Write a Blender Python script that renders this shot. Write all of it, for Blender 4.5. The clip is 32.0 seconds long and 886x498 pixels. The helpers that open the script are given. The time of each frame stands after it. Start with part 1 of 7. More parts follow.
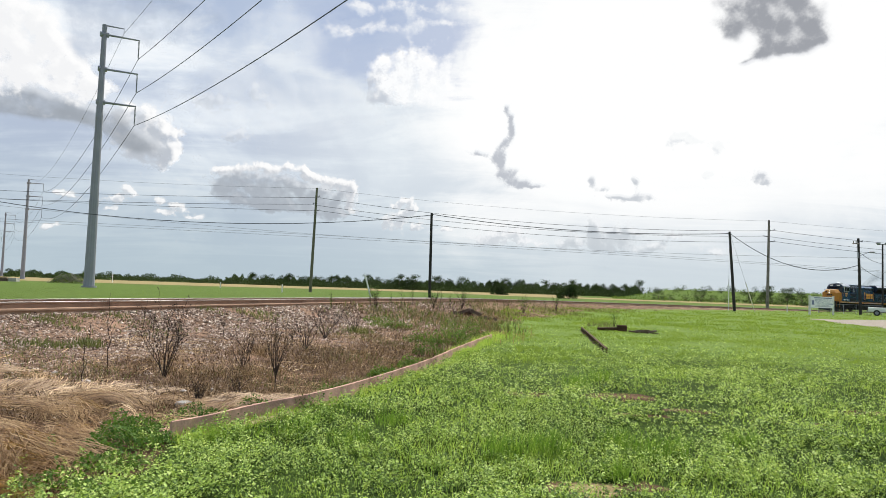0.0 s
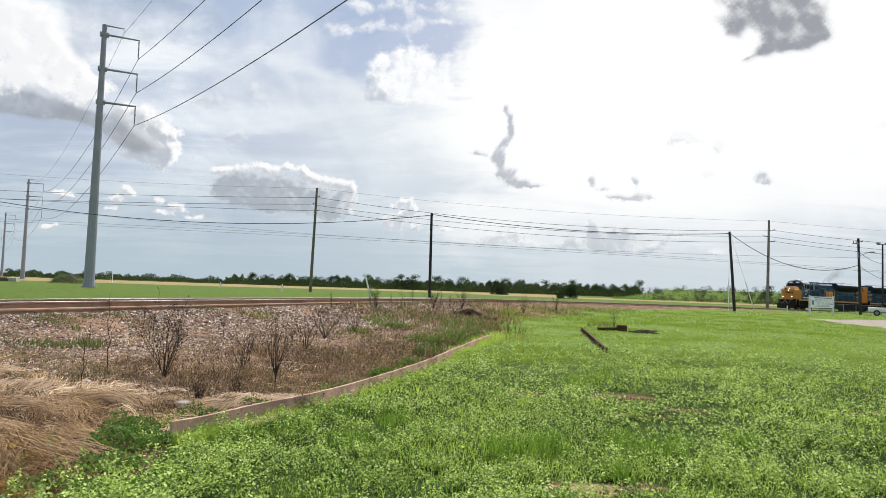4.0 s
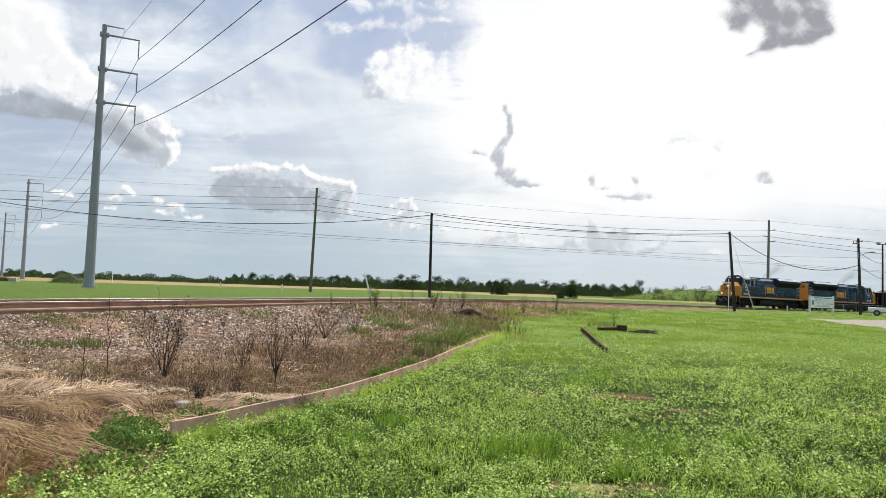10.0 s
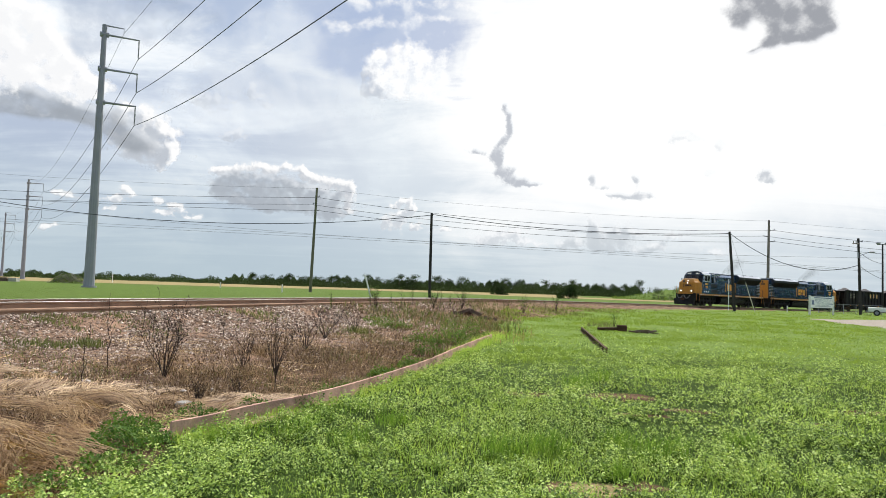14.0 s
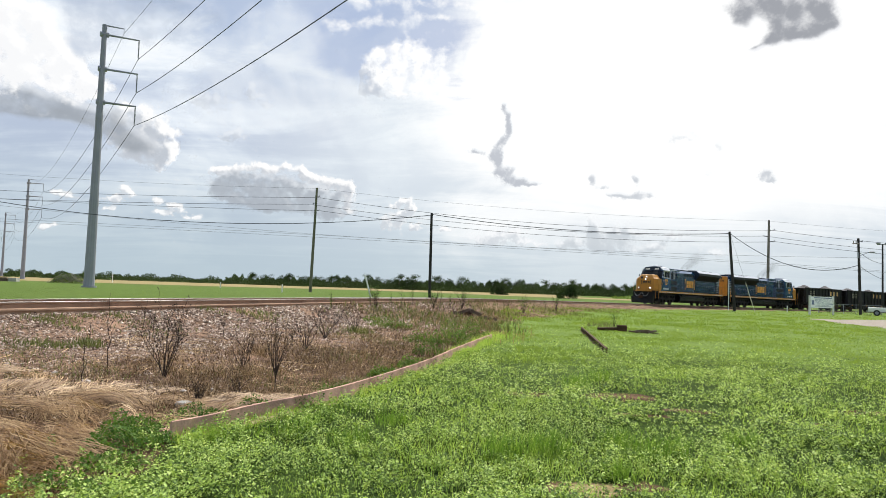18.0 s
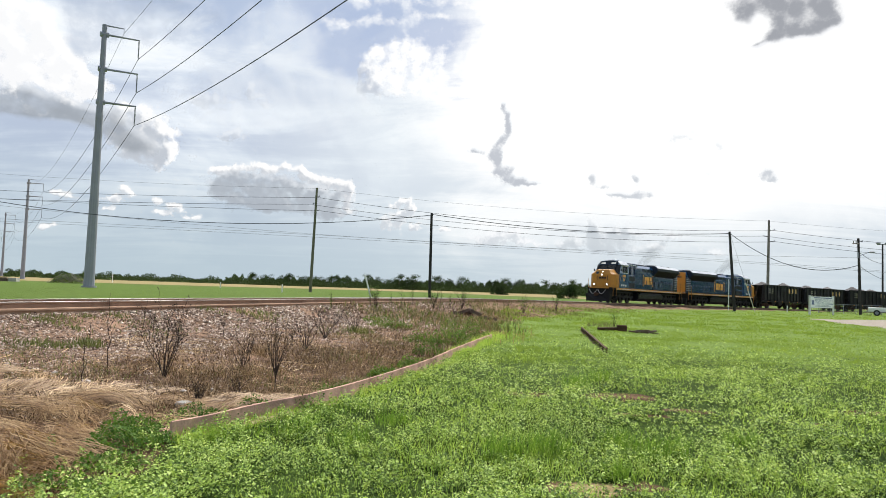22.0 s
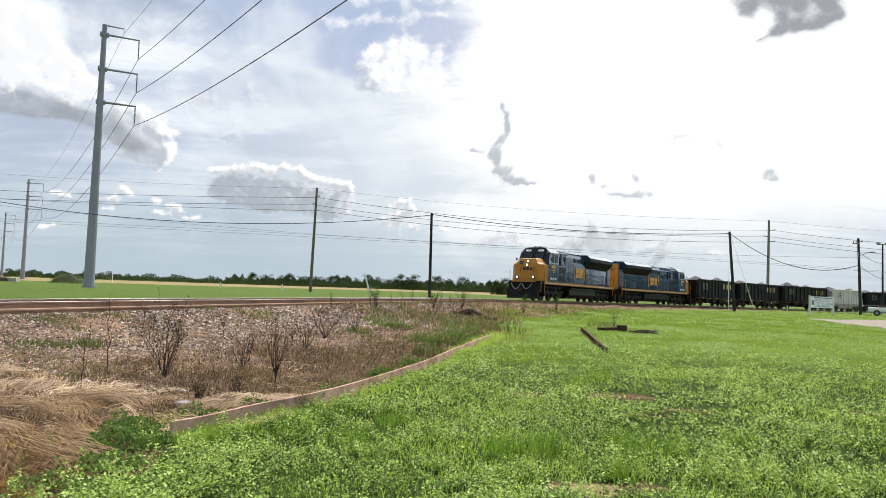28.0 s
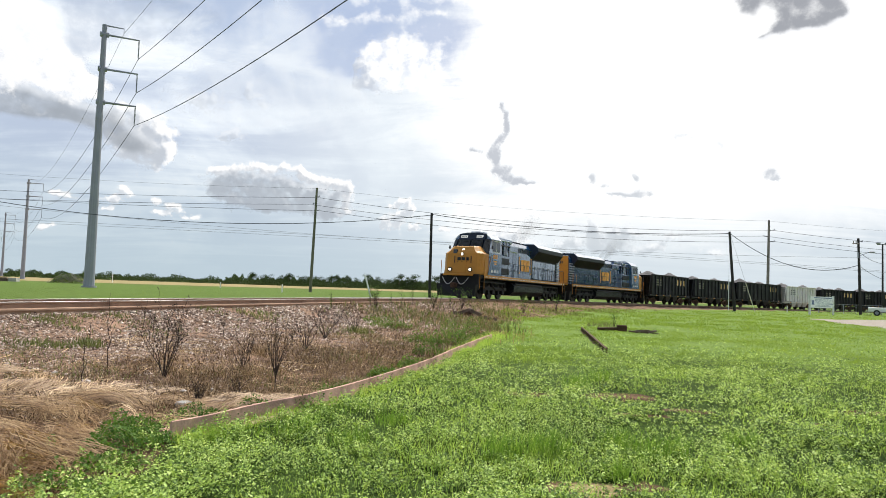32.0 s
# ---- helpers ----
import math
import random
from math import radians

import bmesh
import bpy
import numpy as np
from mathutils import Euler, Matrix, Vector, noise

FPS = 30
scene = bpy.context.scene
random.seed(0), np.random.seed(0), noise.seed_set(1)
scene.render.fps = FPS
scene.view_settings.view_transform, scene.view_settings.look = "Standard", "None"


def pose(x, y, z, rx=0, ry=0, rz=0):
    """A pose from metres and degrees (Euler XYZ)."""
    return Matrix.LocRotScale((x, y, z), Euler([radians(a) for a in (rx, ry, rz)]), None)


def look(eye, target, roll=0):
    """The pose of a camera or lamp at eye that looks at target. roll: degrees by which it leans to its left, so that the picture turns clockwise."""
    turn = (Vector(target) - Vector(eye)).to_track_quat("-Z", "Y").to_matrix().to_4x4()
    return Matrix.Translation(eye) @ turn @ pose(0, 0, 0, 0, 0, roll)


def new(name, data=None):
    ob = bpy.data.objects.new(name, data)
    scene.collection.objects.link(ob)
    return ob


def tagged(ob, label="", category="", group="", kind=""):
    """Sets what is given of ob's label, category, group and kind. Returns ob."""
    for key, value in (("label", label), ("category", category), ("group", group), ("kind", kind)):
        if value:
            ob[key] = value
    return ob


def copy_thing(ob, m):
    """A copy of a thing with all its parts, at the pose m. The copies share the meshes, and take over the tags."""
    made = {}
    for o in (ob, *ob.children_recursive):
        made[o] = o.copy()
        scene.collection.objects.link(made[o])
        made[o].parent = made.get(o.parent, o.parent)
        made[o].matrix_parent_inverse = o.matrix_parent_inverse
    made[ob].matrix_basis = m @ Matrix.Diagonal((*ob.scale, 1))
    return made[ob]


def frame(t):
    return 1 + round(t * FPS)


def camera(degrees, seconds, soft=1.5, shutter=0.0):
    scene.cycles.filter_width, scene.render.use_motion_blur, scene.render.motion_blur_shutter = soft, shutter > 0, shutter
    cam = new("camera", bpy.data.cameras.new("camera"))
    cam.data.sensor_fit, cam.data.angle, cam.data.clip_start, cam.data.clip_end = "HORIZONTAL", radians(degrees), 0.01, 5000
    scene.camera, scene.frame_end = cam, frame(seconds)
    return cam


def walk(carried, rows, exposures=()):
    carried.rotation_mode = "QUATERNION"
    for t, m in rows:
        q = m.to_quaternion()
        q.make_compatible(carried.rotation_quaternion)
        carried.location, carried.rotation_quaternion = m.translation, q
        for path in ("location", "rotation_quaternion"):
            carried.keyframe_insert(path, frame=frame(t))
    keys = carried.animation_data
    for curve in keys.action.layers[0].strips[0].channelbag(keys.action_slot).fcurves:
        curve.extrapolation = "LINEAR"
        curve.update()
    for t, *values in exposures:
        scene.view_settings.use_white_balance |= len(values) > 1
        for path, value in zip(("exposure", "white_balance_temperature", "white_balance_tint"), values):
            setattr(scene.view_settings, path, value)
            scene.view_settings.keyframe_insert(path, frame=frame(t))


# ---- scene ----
# camera: stands still, 1.6 m over the lawn
cam = camera(64.19, 32.0, soft=0.6)
PITCH, ROLL, EYE = radians(3.216), 1.94, (0.0, 0.0, 1.6)
still = look(EYE, (0, math.cos(PITCH), EYE[2] + math.sin(PITCH)), ROLL)
walk(cam, [(0.0, still), (32.0, still)], exposures=[(0, 0.30), (10, 0.32), (23, 0.38), (29, 0.38), (32, 0.44)])

# ---- world, sun ----
SUN_AZ, SUN_EL = radians(20), radians(52)   # to the right of the view's middle, high
SUN_DIR = Vector((math.sin(SUN_AZ) * math.cos(SUN_EL), math.cos(SUN_AZ) * math.cos(SUN_EL), math.sin(SUN_EL)))


class Nodes:
    """Short words for building node trees."""

    def __init__(self, tree):
        self.t = tree
        tree.nodes.clear()

    def n(self, kind, **sets):
        node = self.t.nodes.new(kind)
        for key, value in sets.items():
            setattr(node, key, value)
        return node

    def put(self, socket, value):
        if isinstance(value, bpy.types.NodeSocket):
            self.t.links.new(value, socket)
        else:
            socket.default_value = value

    def math(self, op, a, b=0.0, c=0.0, clamp=False):
        m = self.n("ShaderNodeMath", operation=op, use_clamp=clamp)
        for i, v in enumerate((a, b, c)):
            self.put(m.inputs[i], v)
        return m.outputs[0]

    def vec(self, op, a, b=(0, 0, 0), s=None):
        m = self.n("ShaderNodeVectorMath", operation=op)
        self.put(m.inputs[0], a)
        self.put(m.inputs[1], b)
        if s is not None:
            self.put(m.inputs[3], s)
        return m.outputs["Value"] if op in ("DOT_PRODUCT", "LENGTH", "DISTANCE") else m.outputs[0]

    def ramp(self, fac, lo, hi, a=0.0, b=1.0):
        m = self.n("ShaderNodeMapRange", interpolation_type="SMOOTHSTEP")
        self.put(m.inputs[0], fac)
        for i, v in enumerate((lo, hi, a, b)):
            self.put(m.inputs[i + 1], v)
        return m.outputs[0]

    def noise(self, vec, scale, detail=5.0, rough=0.55, dist=0.0):
        m = self.n("ShaderNodeTexNoise")
        if vec is not None:
            self.put(m.inputs["Vector"], vec)
        m.inputs["Scale"].default_value = scale
        m.inputs["Detail"].default_value = detail
        m.inputs["Roughness"].default_value = rough
        m.inputs["Distortion"].default_value = dist
        return m

    def mix(self, fac, a, b):
        m = self.n("ShaderNodeMix", data_type="RGBA")
        self.put(m.inputs[0], fac)
        for i, v in ((6, a), (7, b)):
            self.put(m.inputs[i], (*v, 1) if isinstance(v, tuple) and len(v) == 3 else v)
        return m.outputs[2]

    def colours(self, fac, stops):
        m = self.n("ShaderNodeValToRGB")
        e = m.color_ramp.elements
        while len(e) < len(stops):
            e.new(0.5)
        for el, (p, c) in zip(e, stops):
            el.position, el.color = p, (*c, 1)
        self.put(m.inputs[0], fac)
        return m.outputs[0]


world = bpy.data.worlds.new("sky")
scene.world = world
world.use_nodes = True
W = Nodes(world.node_tree)
sky = W.n("ShaderNodeTexSky", sky_type="NISHITA", sun_disc=False, sun_elevation=SUN_EL, sun_rotation=SUN_AZ, dust_density=1.5, air_density=1.0)
way = W.n("ShaderNodeTexCoord").outputs["Generated"]
xyz = W.n("ShaderNodeSeparateXYZ")
W.put(xyz.inputs[0], way)
up = W.math("MAXIMUM", xyz.outputs[2], 0.02)
# cloud sheet: the direction carried up to a level layer
flat = W.n("ShaderNodeCombineXYZ")
W.put(flat.inputs[0], W.math("DIVIDE", xyz.outputs[0], W.math("ADD", up, 0.10)))
W.put(flat.inputs[1], W.math("DIVIDE", xyz.outputs[1], W.math("ADD", up, 0.10)))
flat = flat.outputs[0]
streaks = W.noise(W.vec("MULTIPLY", flat, (0.50, 1.15, 1.0)), 1.25, 9, 0.62, 0.9).outputs[0]
puffs = W.noise(W.vec("MULTIPLY", way, (1.0, 1.0, 1.9)), 4.6, 10, 0.60, 0.35).outputs[0]
torn = W.math("MULTIPLY", W.math("SUBTRACT", W.math("ADD", W.math("MULTIPLY", puffs, 0.7), W.math("MULTIPLY", streaks, 0.5)), 0.6), 0.16)
GLOW_AZ, GLOW_EL = radians(19), radians(14.5)
aim = W.vec("DOT_PRODUCT", way, (math.sin(GLOW_AZ) * math.cos(GLOW_EL), math.cos(GLOW_AZ) * math.cos(GLOW_EL), math.sin(GLOW_EL)))
glow = W.math("MULTIPLY", W.ramp(W.math("ADD", aim, torn), 0.918, 0.972), W.ramp(W.math("ADD", xyz.outputs[2], torn), 0.035, 0.165, 0.2, 1.0))
low = W.ramp(xyz.outputs[2], 0.0, 0.23, 1.0, 0.0)
cover = W.ramp(W.math("ADD", W.math("MULTIPLY", streaks, 0.72), W.math("MULTIPLY", puffs, 0.40)), 0.46, 0.70)
cloud = W.colours(W.math("ADD", W.math("MULTIPLY", cover, 0.62), W.math("MULTIPLY", W.ramp(puffs, 0.40, 0.66), 0.34)), [(0.0, (0.47, 0.54, 0.68)), (0.35, (0.63, 0.70, 0.81)), (0.7, (0.80, 0.86, 0.93)), (1.0, (0.94, 0.97, 1.0))])
haze = W.mix(W.math("MULTIPLY", low, 0.92), cloud, (0.465, 0.565, 0.63))
veil = W.math("MULTIPLY", W.ramp(aim, 0.76, 0.96, 0.0, 0.66), W.ramp(xyz.outputs[2], 0.0, 0.2, 0.2, 1.0))
lit = W.mix(glow, W.mix(veil, haze, (0.86, 0.91, 0.93)), (1.005, 1.01, 1.01))
blue = W.vec("SCALE", sky.outputs[0], (0, 0, 0), 0.11)
gap = W.math("MULTIPLY", W.ramp(cover, 0.42, 0.05), W.math("MULTIPLY", W.ramp(xyz.outputs[2], 0.22, 0.36), W.math("SUBTRACT", 1.0, glow)))
seen = W.mix(W.math("MULTIPLY", gap, 0.5), lit, blue)
# a rent in the high cloud where clear blue shows
RENT_AZ, RENT_EL = radians(-6.5), radians(22.5)
rent = W.vec("DOT_PRODUCT", way, (math.sin(RENT_AZ) * math.cos(RENT_EL), math.cos(RENT_AZ) * math.cos(RENT_EL), math.sin(RENT_EL)))
rent = W.ramp(W.math("ADD", rent, W.math("MULTIPLY", torn, 0.35)), 0.9905, 0.9995)
seen = W.mix(W.math("MULTIPLY", rent, 0.72), seen, (0.36, 0.45, 0.66))
# clearer sky away from the sun
clear = W.math("MULTIPLY", W.ramp(aim, 0.72, 0.30), W.math("MULTIPLY", W.ramp(cover, 0.9, 0.1), W.ramp(xyz.outputs[2], 0.02, 0.2)))
seen = W.mix(W.math("MULTIPLY", clear, 0.65), seen, blue)
below = W.mix(W.ramp(xyz.outputs[2], -0.04, 0.0), (0.10, 0.12, 0.05), seen)
bg = W.n("ShaderNodeBackground")
W.put(bg.inputs[0], below)
bg.inputs[1].default_value = 0.81
W.t.links.new(bg.outputs[0], W.n("ShaderNodeOutputWorld").inputs[0])

sun = new("sun", bpy.data.lights.new("sun", "SUN"))
sun.data.energy, sun.data.angle, sun.data.color = 5.0, radians(2.0), (1.0, 0.95, 0.87)
sun.matrix_world = look((0, 0, 0), tuple(-SUN_DIR))


# ---- materials ----
def material(name, base, rough=0.6, metal=0.0, dark=0.75, light=1.15, scale=3.0, fine=40.0, bump=0.0, stain=None, stain_amount=0.0, stain_scale=1.5, spec=0.5, coat=0.0):
    m = bpy.data.materials.new(name)
    m.use_nodes = True
    N = Nodes(m.node_tree)
    pos = N.n("ShaderNodeTexCoord").outputs["Object"]
    a = N.noise(pos, scale, 4).outputs[0]
    b = N.noise(pos, fine, 3).outputs[0]
    v = N.math("ADD", N.math("MULTIPLY", a, 0.65), N.math("MULTIPLY", b, 0.35))
    col = N.mix(N.ramp(v, 0.3, 0.7), tuple(c * dark for c in base), tuple(min(1, c * light) for c in base))
    if stain:
        col = N.mix(N.math("MULTIPLY", N.ramp(N.noise(pos, stain_scale, 8, 0.65, 0.6).outputs[0], 0.5, 0.7), stain_amount), col, stain)
    p = N.n("ShaderNodeBsdfPrincipled")
    N.put(p.inputs["Base Color"], col)
    N.put(p.inputs["Roughness"], N.ramp(b, 0.2, 0.8, max(0.02, rough - 0.08), min(1, rough + 0.1)))
    p.inputs["Metallic"].default_value = metal
    p.inputs["Specular IOR Level"].default_value = spec
    p.inputs["Coat Weight"].default_value = coat
    if bump:
        bn = N.n("ShaderNodeBump")
        bn.inputs["Distance"].default_value = bump
        N.put(bn.inputs["Height"], v)
        N.put(p.inputs["Normal"], bn.outputs[0])
    N.t.links.new(p.outputs[0], N.n("ShaderNodeOutputMaterial").inputs[0])
    return m


def leafy(name, stops, rough=0.5, through_light=0.45, patch=0.25, spec=0.1, own=0.5, clump=5.0):
    """Blades and leaves: colour by piece and by patch, with light let through."""
    m = bpy.data.materials.new(name)
    m.use_nodes = True
    N = Nodes(m.node_tree)
    geo = N.n("ShaderNodeNewGeometry")
    big = N.noise(geo.outputs["Position"], patch, 4, 0.6).outputs[0]
    mid = N.noise(geo.outputs["Position"], clump, 3, 0.55).outputs[0]
    rest = N.math("ADD", N.math("MULTIPLY", N.ramp(big, 0.3, 0.7), 0.45), N.math("MULTIPLY", N.ramp(mid, 0.3, 0.7), 0.55))
    fac = N.math("ADD", N.math("MULTIPLY", geo.outputs["Random Per Island"], own), N.math("MULTIPLY", rest, 1.0 - own))
    col = N.colours(fac, stops)
    p = N.n("ShaderNodeBsdfPrincipled")
    N.put(p.inputs["Base Color"], col)
    p.inputs["Roughness"].default_value = rough
    p.inputs["Specular IOR Level"].default_value = spec
    t = N.n("ShaderNodeBsdfTranslucent")
    N.put(t.inputs[0], N.vec("MULTIPLY", col, (1.25, 1.2, 0.7)))
    mx = N.n("ShaderNodeMixShader")
    mx.inputs[0].default_value = through_light
    N.t.links.new(p.outputs[0], mx.inputs[1])
    N.t.links.new(t.outputs[0], mx.inputs[2])
    N.t.links.new(mx.outputs[0], N.n("ShaderNodeOutputMaterial").inputs[0])
    return m


def glowing(name, colour, strength):
    m = bpy.data.materials.new(name)
    m.use_nodes = True
    N = Nodes(m.node_tree)
    e = N.n("ShaderNodeEmission")
    e.inputs[0].default_value, e.inputs[1].default_value = (*colour, 1), strength
    N.t.links.new(e.outputs[0], N.n("ShaderNodeOutputMaterial").inputs[0])
    return m


GALV = material("galvanised_steel", (0.30, 0.31, 0.355), 0.6, 0.0, 0.88, 1.08, 0.6, 12, stain=(0.21, 0.22, 0.26), stain_amount=0.4, stain_scale=0.4, spec=0.3)
WOOD_POLE = material("weathered_pole_wood", (0.24, 0.21, 0.19), 0.85, 0, 0.6, 1.3, 1.2, 30, 0.01)
WOOD_GREEN = material("treated_pole_wood", (0.15, 0.15, 0.10), 0.85, 0, 0.7, 1.25, 1.2, 30, 0.01)
WOOD_DARK = material("tarred_pole_wood", (0.025, 0.022, 0.022), 0.8, 0, 0.6, 1.4, 1.2, 30, 0.01)
WIRE = material("cable_metal", (0.035, 0.04, 0.05), 0.6, 0.2)
# paler than WIRE, for shield, top and distant cables and guy strands
WIRE_PALE = material("pale_cable", (0.17, 0.18, 0.20), 0.6, 0.2)
PORCELAIN = material("grey_insulator", (0.20, 0.22, 0.25), 0.3)
RUST = material("rusty_steel", (0.36, 0.235, 0.16), 0.85, 0.1, 0.75, 1.2, 1.5, 60, 0.004, (0.17, 0.095, 0.065), 0.6, 0.8, 0.2)
RUST_PALE = material("dusty_pale_rust", (0.50, 0.31, 0.245), 0.9, 0.0, 0.65, 1.35, 3.5, 45, 0.012, (0.25, 0.135, 0.10), 0.8, 2.2, 0.15)
RUST_DARK = material("dark_rust", (0.075, 0.044, 0.030), 0.95, 0.0, 0.6, 1.4, 2, 50, 0.004, spec=0.1)
RAIL_HEAD = material("polished_rail_head", (0.27, 0.255, 0.24), 0.55, 0.85, 0.9, 1.05, 2, 30)
TIE = material("weathered_tie_wood", (0.12, 0.085, 0.065), 0.9, 0, 0.6, 1.4, 2, 30, 0.01)


# ---- mesh helpers ----
def solid(name, bm, mat, parent=None, label=""):
    me = bpy.data.meshes.new(name)
    bm.normal_update()
    bm.to_mesh(me)
    bm.free()
    for m in mat if isinstance(mat, (list, tuple)) else [mat]:
        me.materials.append(m)
    ob = new(name, me)
    if parent is not None:
        ob.parent = parent
    if label:
        ob["label"] = label
    return ob


def part(name, bm, mat, parent, label=""):
    return solid(name, bm, mat, parent, label)


def from_arrays(name, verts, faces, mat, parent=None, smooth=False):
    """A mesh from numpy arrays: verts (n, 3), faces (m, 3) or (m, 4)."""
    me = bpy.data.meshes.new(name)
    verts, faces = np.ascontiguousarray(verts, dtype=np.float32), np.ascontiguousarray(faces, dtype=np.int32)
    k = faces.shape[1]
    me.vertices.add(len(verts))
    me.vertices.foreach_set("co", verts.ravel())
    me.loops.add(faces.size)
    me.loops.foreach_set("vertex_index", faces.ravel())
    me.polygons.add(len(faces))
    me.polygons.foreach_set("loop_start", np.arange(0, faces.size, k, dtype=np.int32))
    me.polygons.foreach_set("loop_total", np.full(len(faces), k, dtype=np.int32))
    me.polygons.foreach_set("use_smooth", np.full(len(faces), smooth, dtype=bool))
    me.update(calc_edges=True)
    me.materials.append(mat)
    ob = new(name, me)
    if parent is not None:
        ob.parent = parent
    return ob


def box(bm, x0, x1, y0, y1, z0, z1, bevel=0.0):
    vs = [bm.verts.new((x, y, z)) for x in (x0, x1) for y in (y0, y1) for z in (z0, z1)]
    fs = [bm.faces.new([vs[i] for i in f]) for f in ((0, 1, 3, 2), (4, 6, 7, 5), (0, 4, 5, 1), (2, 3, 7, 6), (0, 2, 6, 4), (1, 5, 7, 3))]
    if bevel:
        es = list({e for f in fs for e in f.edges})
        bmesh.ops.bevel(bm, geom=es, offset=bevel, segments=2, affect="EDGES", profile=0.5)
    return bm


def boxed(x0, x1, y0, y1, z0, z1, bevel=0.0):
    return box(bmesh.new(), x0, x1, y0, y1, z0, z1, bevel)


def prism(bm, outline, a0, a1, axis="x", shrink0=1.0, shrink1=1.0):
    """An outline of (u, v) pairs swept along an axis: x takes (y, z), y takes (x, z), z takes (x, y)."""
    def at(u, v, a):
        return {"x": (a, u, v), "y": (u, a, v), "z": (u, v, a)}[axis]
    r0 = [bm.verts.new(at(u * shrink0, v, a0)) for u, v in outline]
    r1 = [bm.verts.new(at(u * shrink1, v, a1)) for u, v in outline]
    n = len(outline)
    for i in range(n):
        bm.faces.new((r0[i], r0[(i + 1) % n], r1[(i + 1) % n], r1[i]))
    bm.faces.new(r0[::-1])
    bm.faces.new(r1)
    bmesh.ops.recalc_face_normals(bm, faces=bm.faces[:])
    return bm


def rod(bm, p0, p1, r0, r1=None, n=8, caps=True):
    p0, p1 = Vector(p0), Vector(p1)
    r1 = r0 if r1 is None else r1
    q = (p1 - p0).to_track_quat("Z", "Y")
    rings = []
    for p, r in ((p0, r0), (p1, r1)):
        rings.append([bm.verts.new(p + q @ Vector((r * math.cos(2 * math.pi * i / n), r * math.sin(2 * math.pi * i / n), 0))) for i in range(n)])
    for i in range(n):
        bm.faces.new((rings[0][i], rings[0][(i + 1) % n], rings[1][(i + 1) % n], rings[1][i]))
    if caps:
        bm.faces.new(rings[0][::-1])
        bm.faces.new(rings[1])
    return bm


def empty(name, m=None):
    ob = new(name)
    ob.empty_display_size = 0.3
    if m is not None:
        ob.matrix_basis = m
    return ob


# ---- the line of the railway: place, heading and rail height along it ----
STEP = 0.5
S_ALONG = np.arange(-330, 90 + STEP, STEP)
_sc = np.clip(S_ALONG, -125, 75)
HEAD = 4.3069 + 0.5442e-2 * _sc - 0.7173e-4 * _sc ** 2 / 2 - 0.8427e-6 * _sc ** 3 / 3
_i0 = int(np.argmin(abs(S_ALONG)))
LINE_X = np.concatenate([[0], np.cumsum(STEP * np.cos((HEAD[1:] + HEAD[:-1]) / 2))])
LINE_Y = np.concatenate([[0], np.cumsum(STEP * np.sin((HEAD[1:] + HEAD[:-1]) / 2))])
LINE_X += 1.199 - LINE_X[_i0]
LINE_Y += 48.98 - LINE_Y[_i0]
LINE_Z = 0.995 + 0.0091 * np.clip(S_ALONG, -112, 0)


def on_line(s, left=0.0, z=0.0):
    x, y, h = np.interp(s, S_ALONG, LINE_X), np.interp(s, S_ALONG, LINE_Y), np.interp(s, S_ALONG, HEAD)
    return np.array([x - np.sin(h) * left, y + np.cos(h) * left, np.interp(s, S_ALONG, LINE_Z) + z + 0 * x])


def from_line(x, y):
    """Signed distance to the line (positive on the camera's side) and the nearest station, for arrays."""
    x, y = np.asarray(x, float), np.asarray(y, float)
    keep = (S_ALONG > -200) & (S_ALONG < 85)
    lx, ly, ls, lh = LINE_X[keep], LINE_Y[keep], S_ALONG[keep], HEAD[keep]
    d, s = np.empty(x.size), np.empty(x.size)
    xf, yf = x.ravel(), y.ravel()
    for a in range(0, x.size, 4000):
        dx, dy = xf[a:a + 4000, None] - lx, yf[a:a + 4000, None] - ly
        j = np.argmin(dx * dx + dy * dy, 1)
        r = np.arange(len(j))
        d[a:a + 4000] = -np.sin(lh[j]) * dx[r, j] + np.cos(lh[j]) * dy[r, j]
        far = np.hypot(dx[r, j], dy[r, j])
        d[a:a + 4000] = np.where(np.abs(d[a:a + 4000]) < 0.5 * far, np.sign(d[a:a + 4000] + 1e-9) * far, d[a:a + 4000])
        s[a:a + 4000] = ls[j]
    return d.reshape(x.shape), s.reshape(x.shape)


def smooth(t):
    t = np.clip(t, 0, 1)
    return t * t * (3 - 2 * t)


def wavy(x, y, f, seed=0):
    """Cheap smooth noise for arrays, about -1 to 1."""
    out = 0
    for k in range(5):
        a = 1.3 * k + seed * 2.17
        out = out + np.sin(f * (x * math.cos(a) + y * math.sin(a)) * (1 + 0.37 * k) + 4.1 * k + seed) / 2.5
    return out


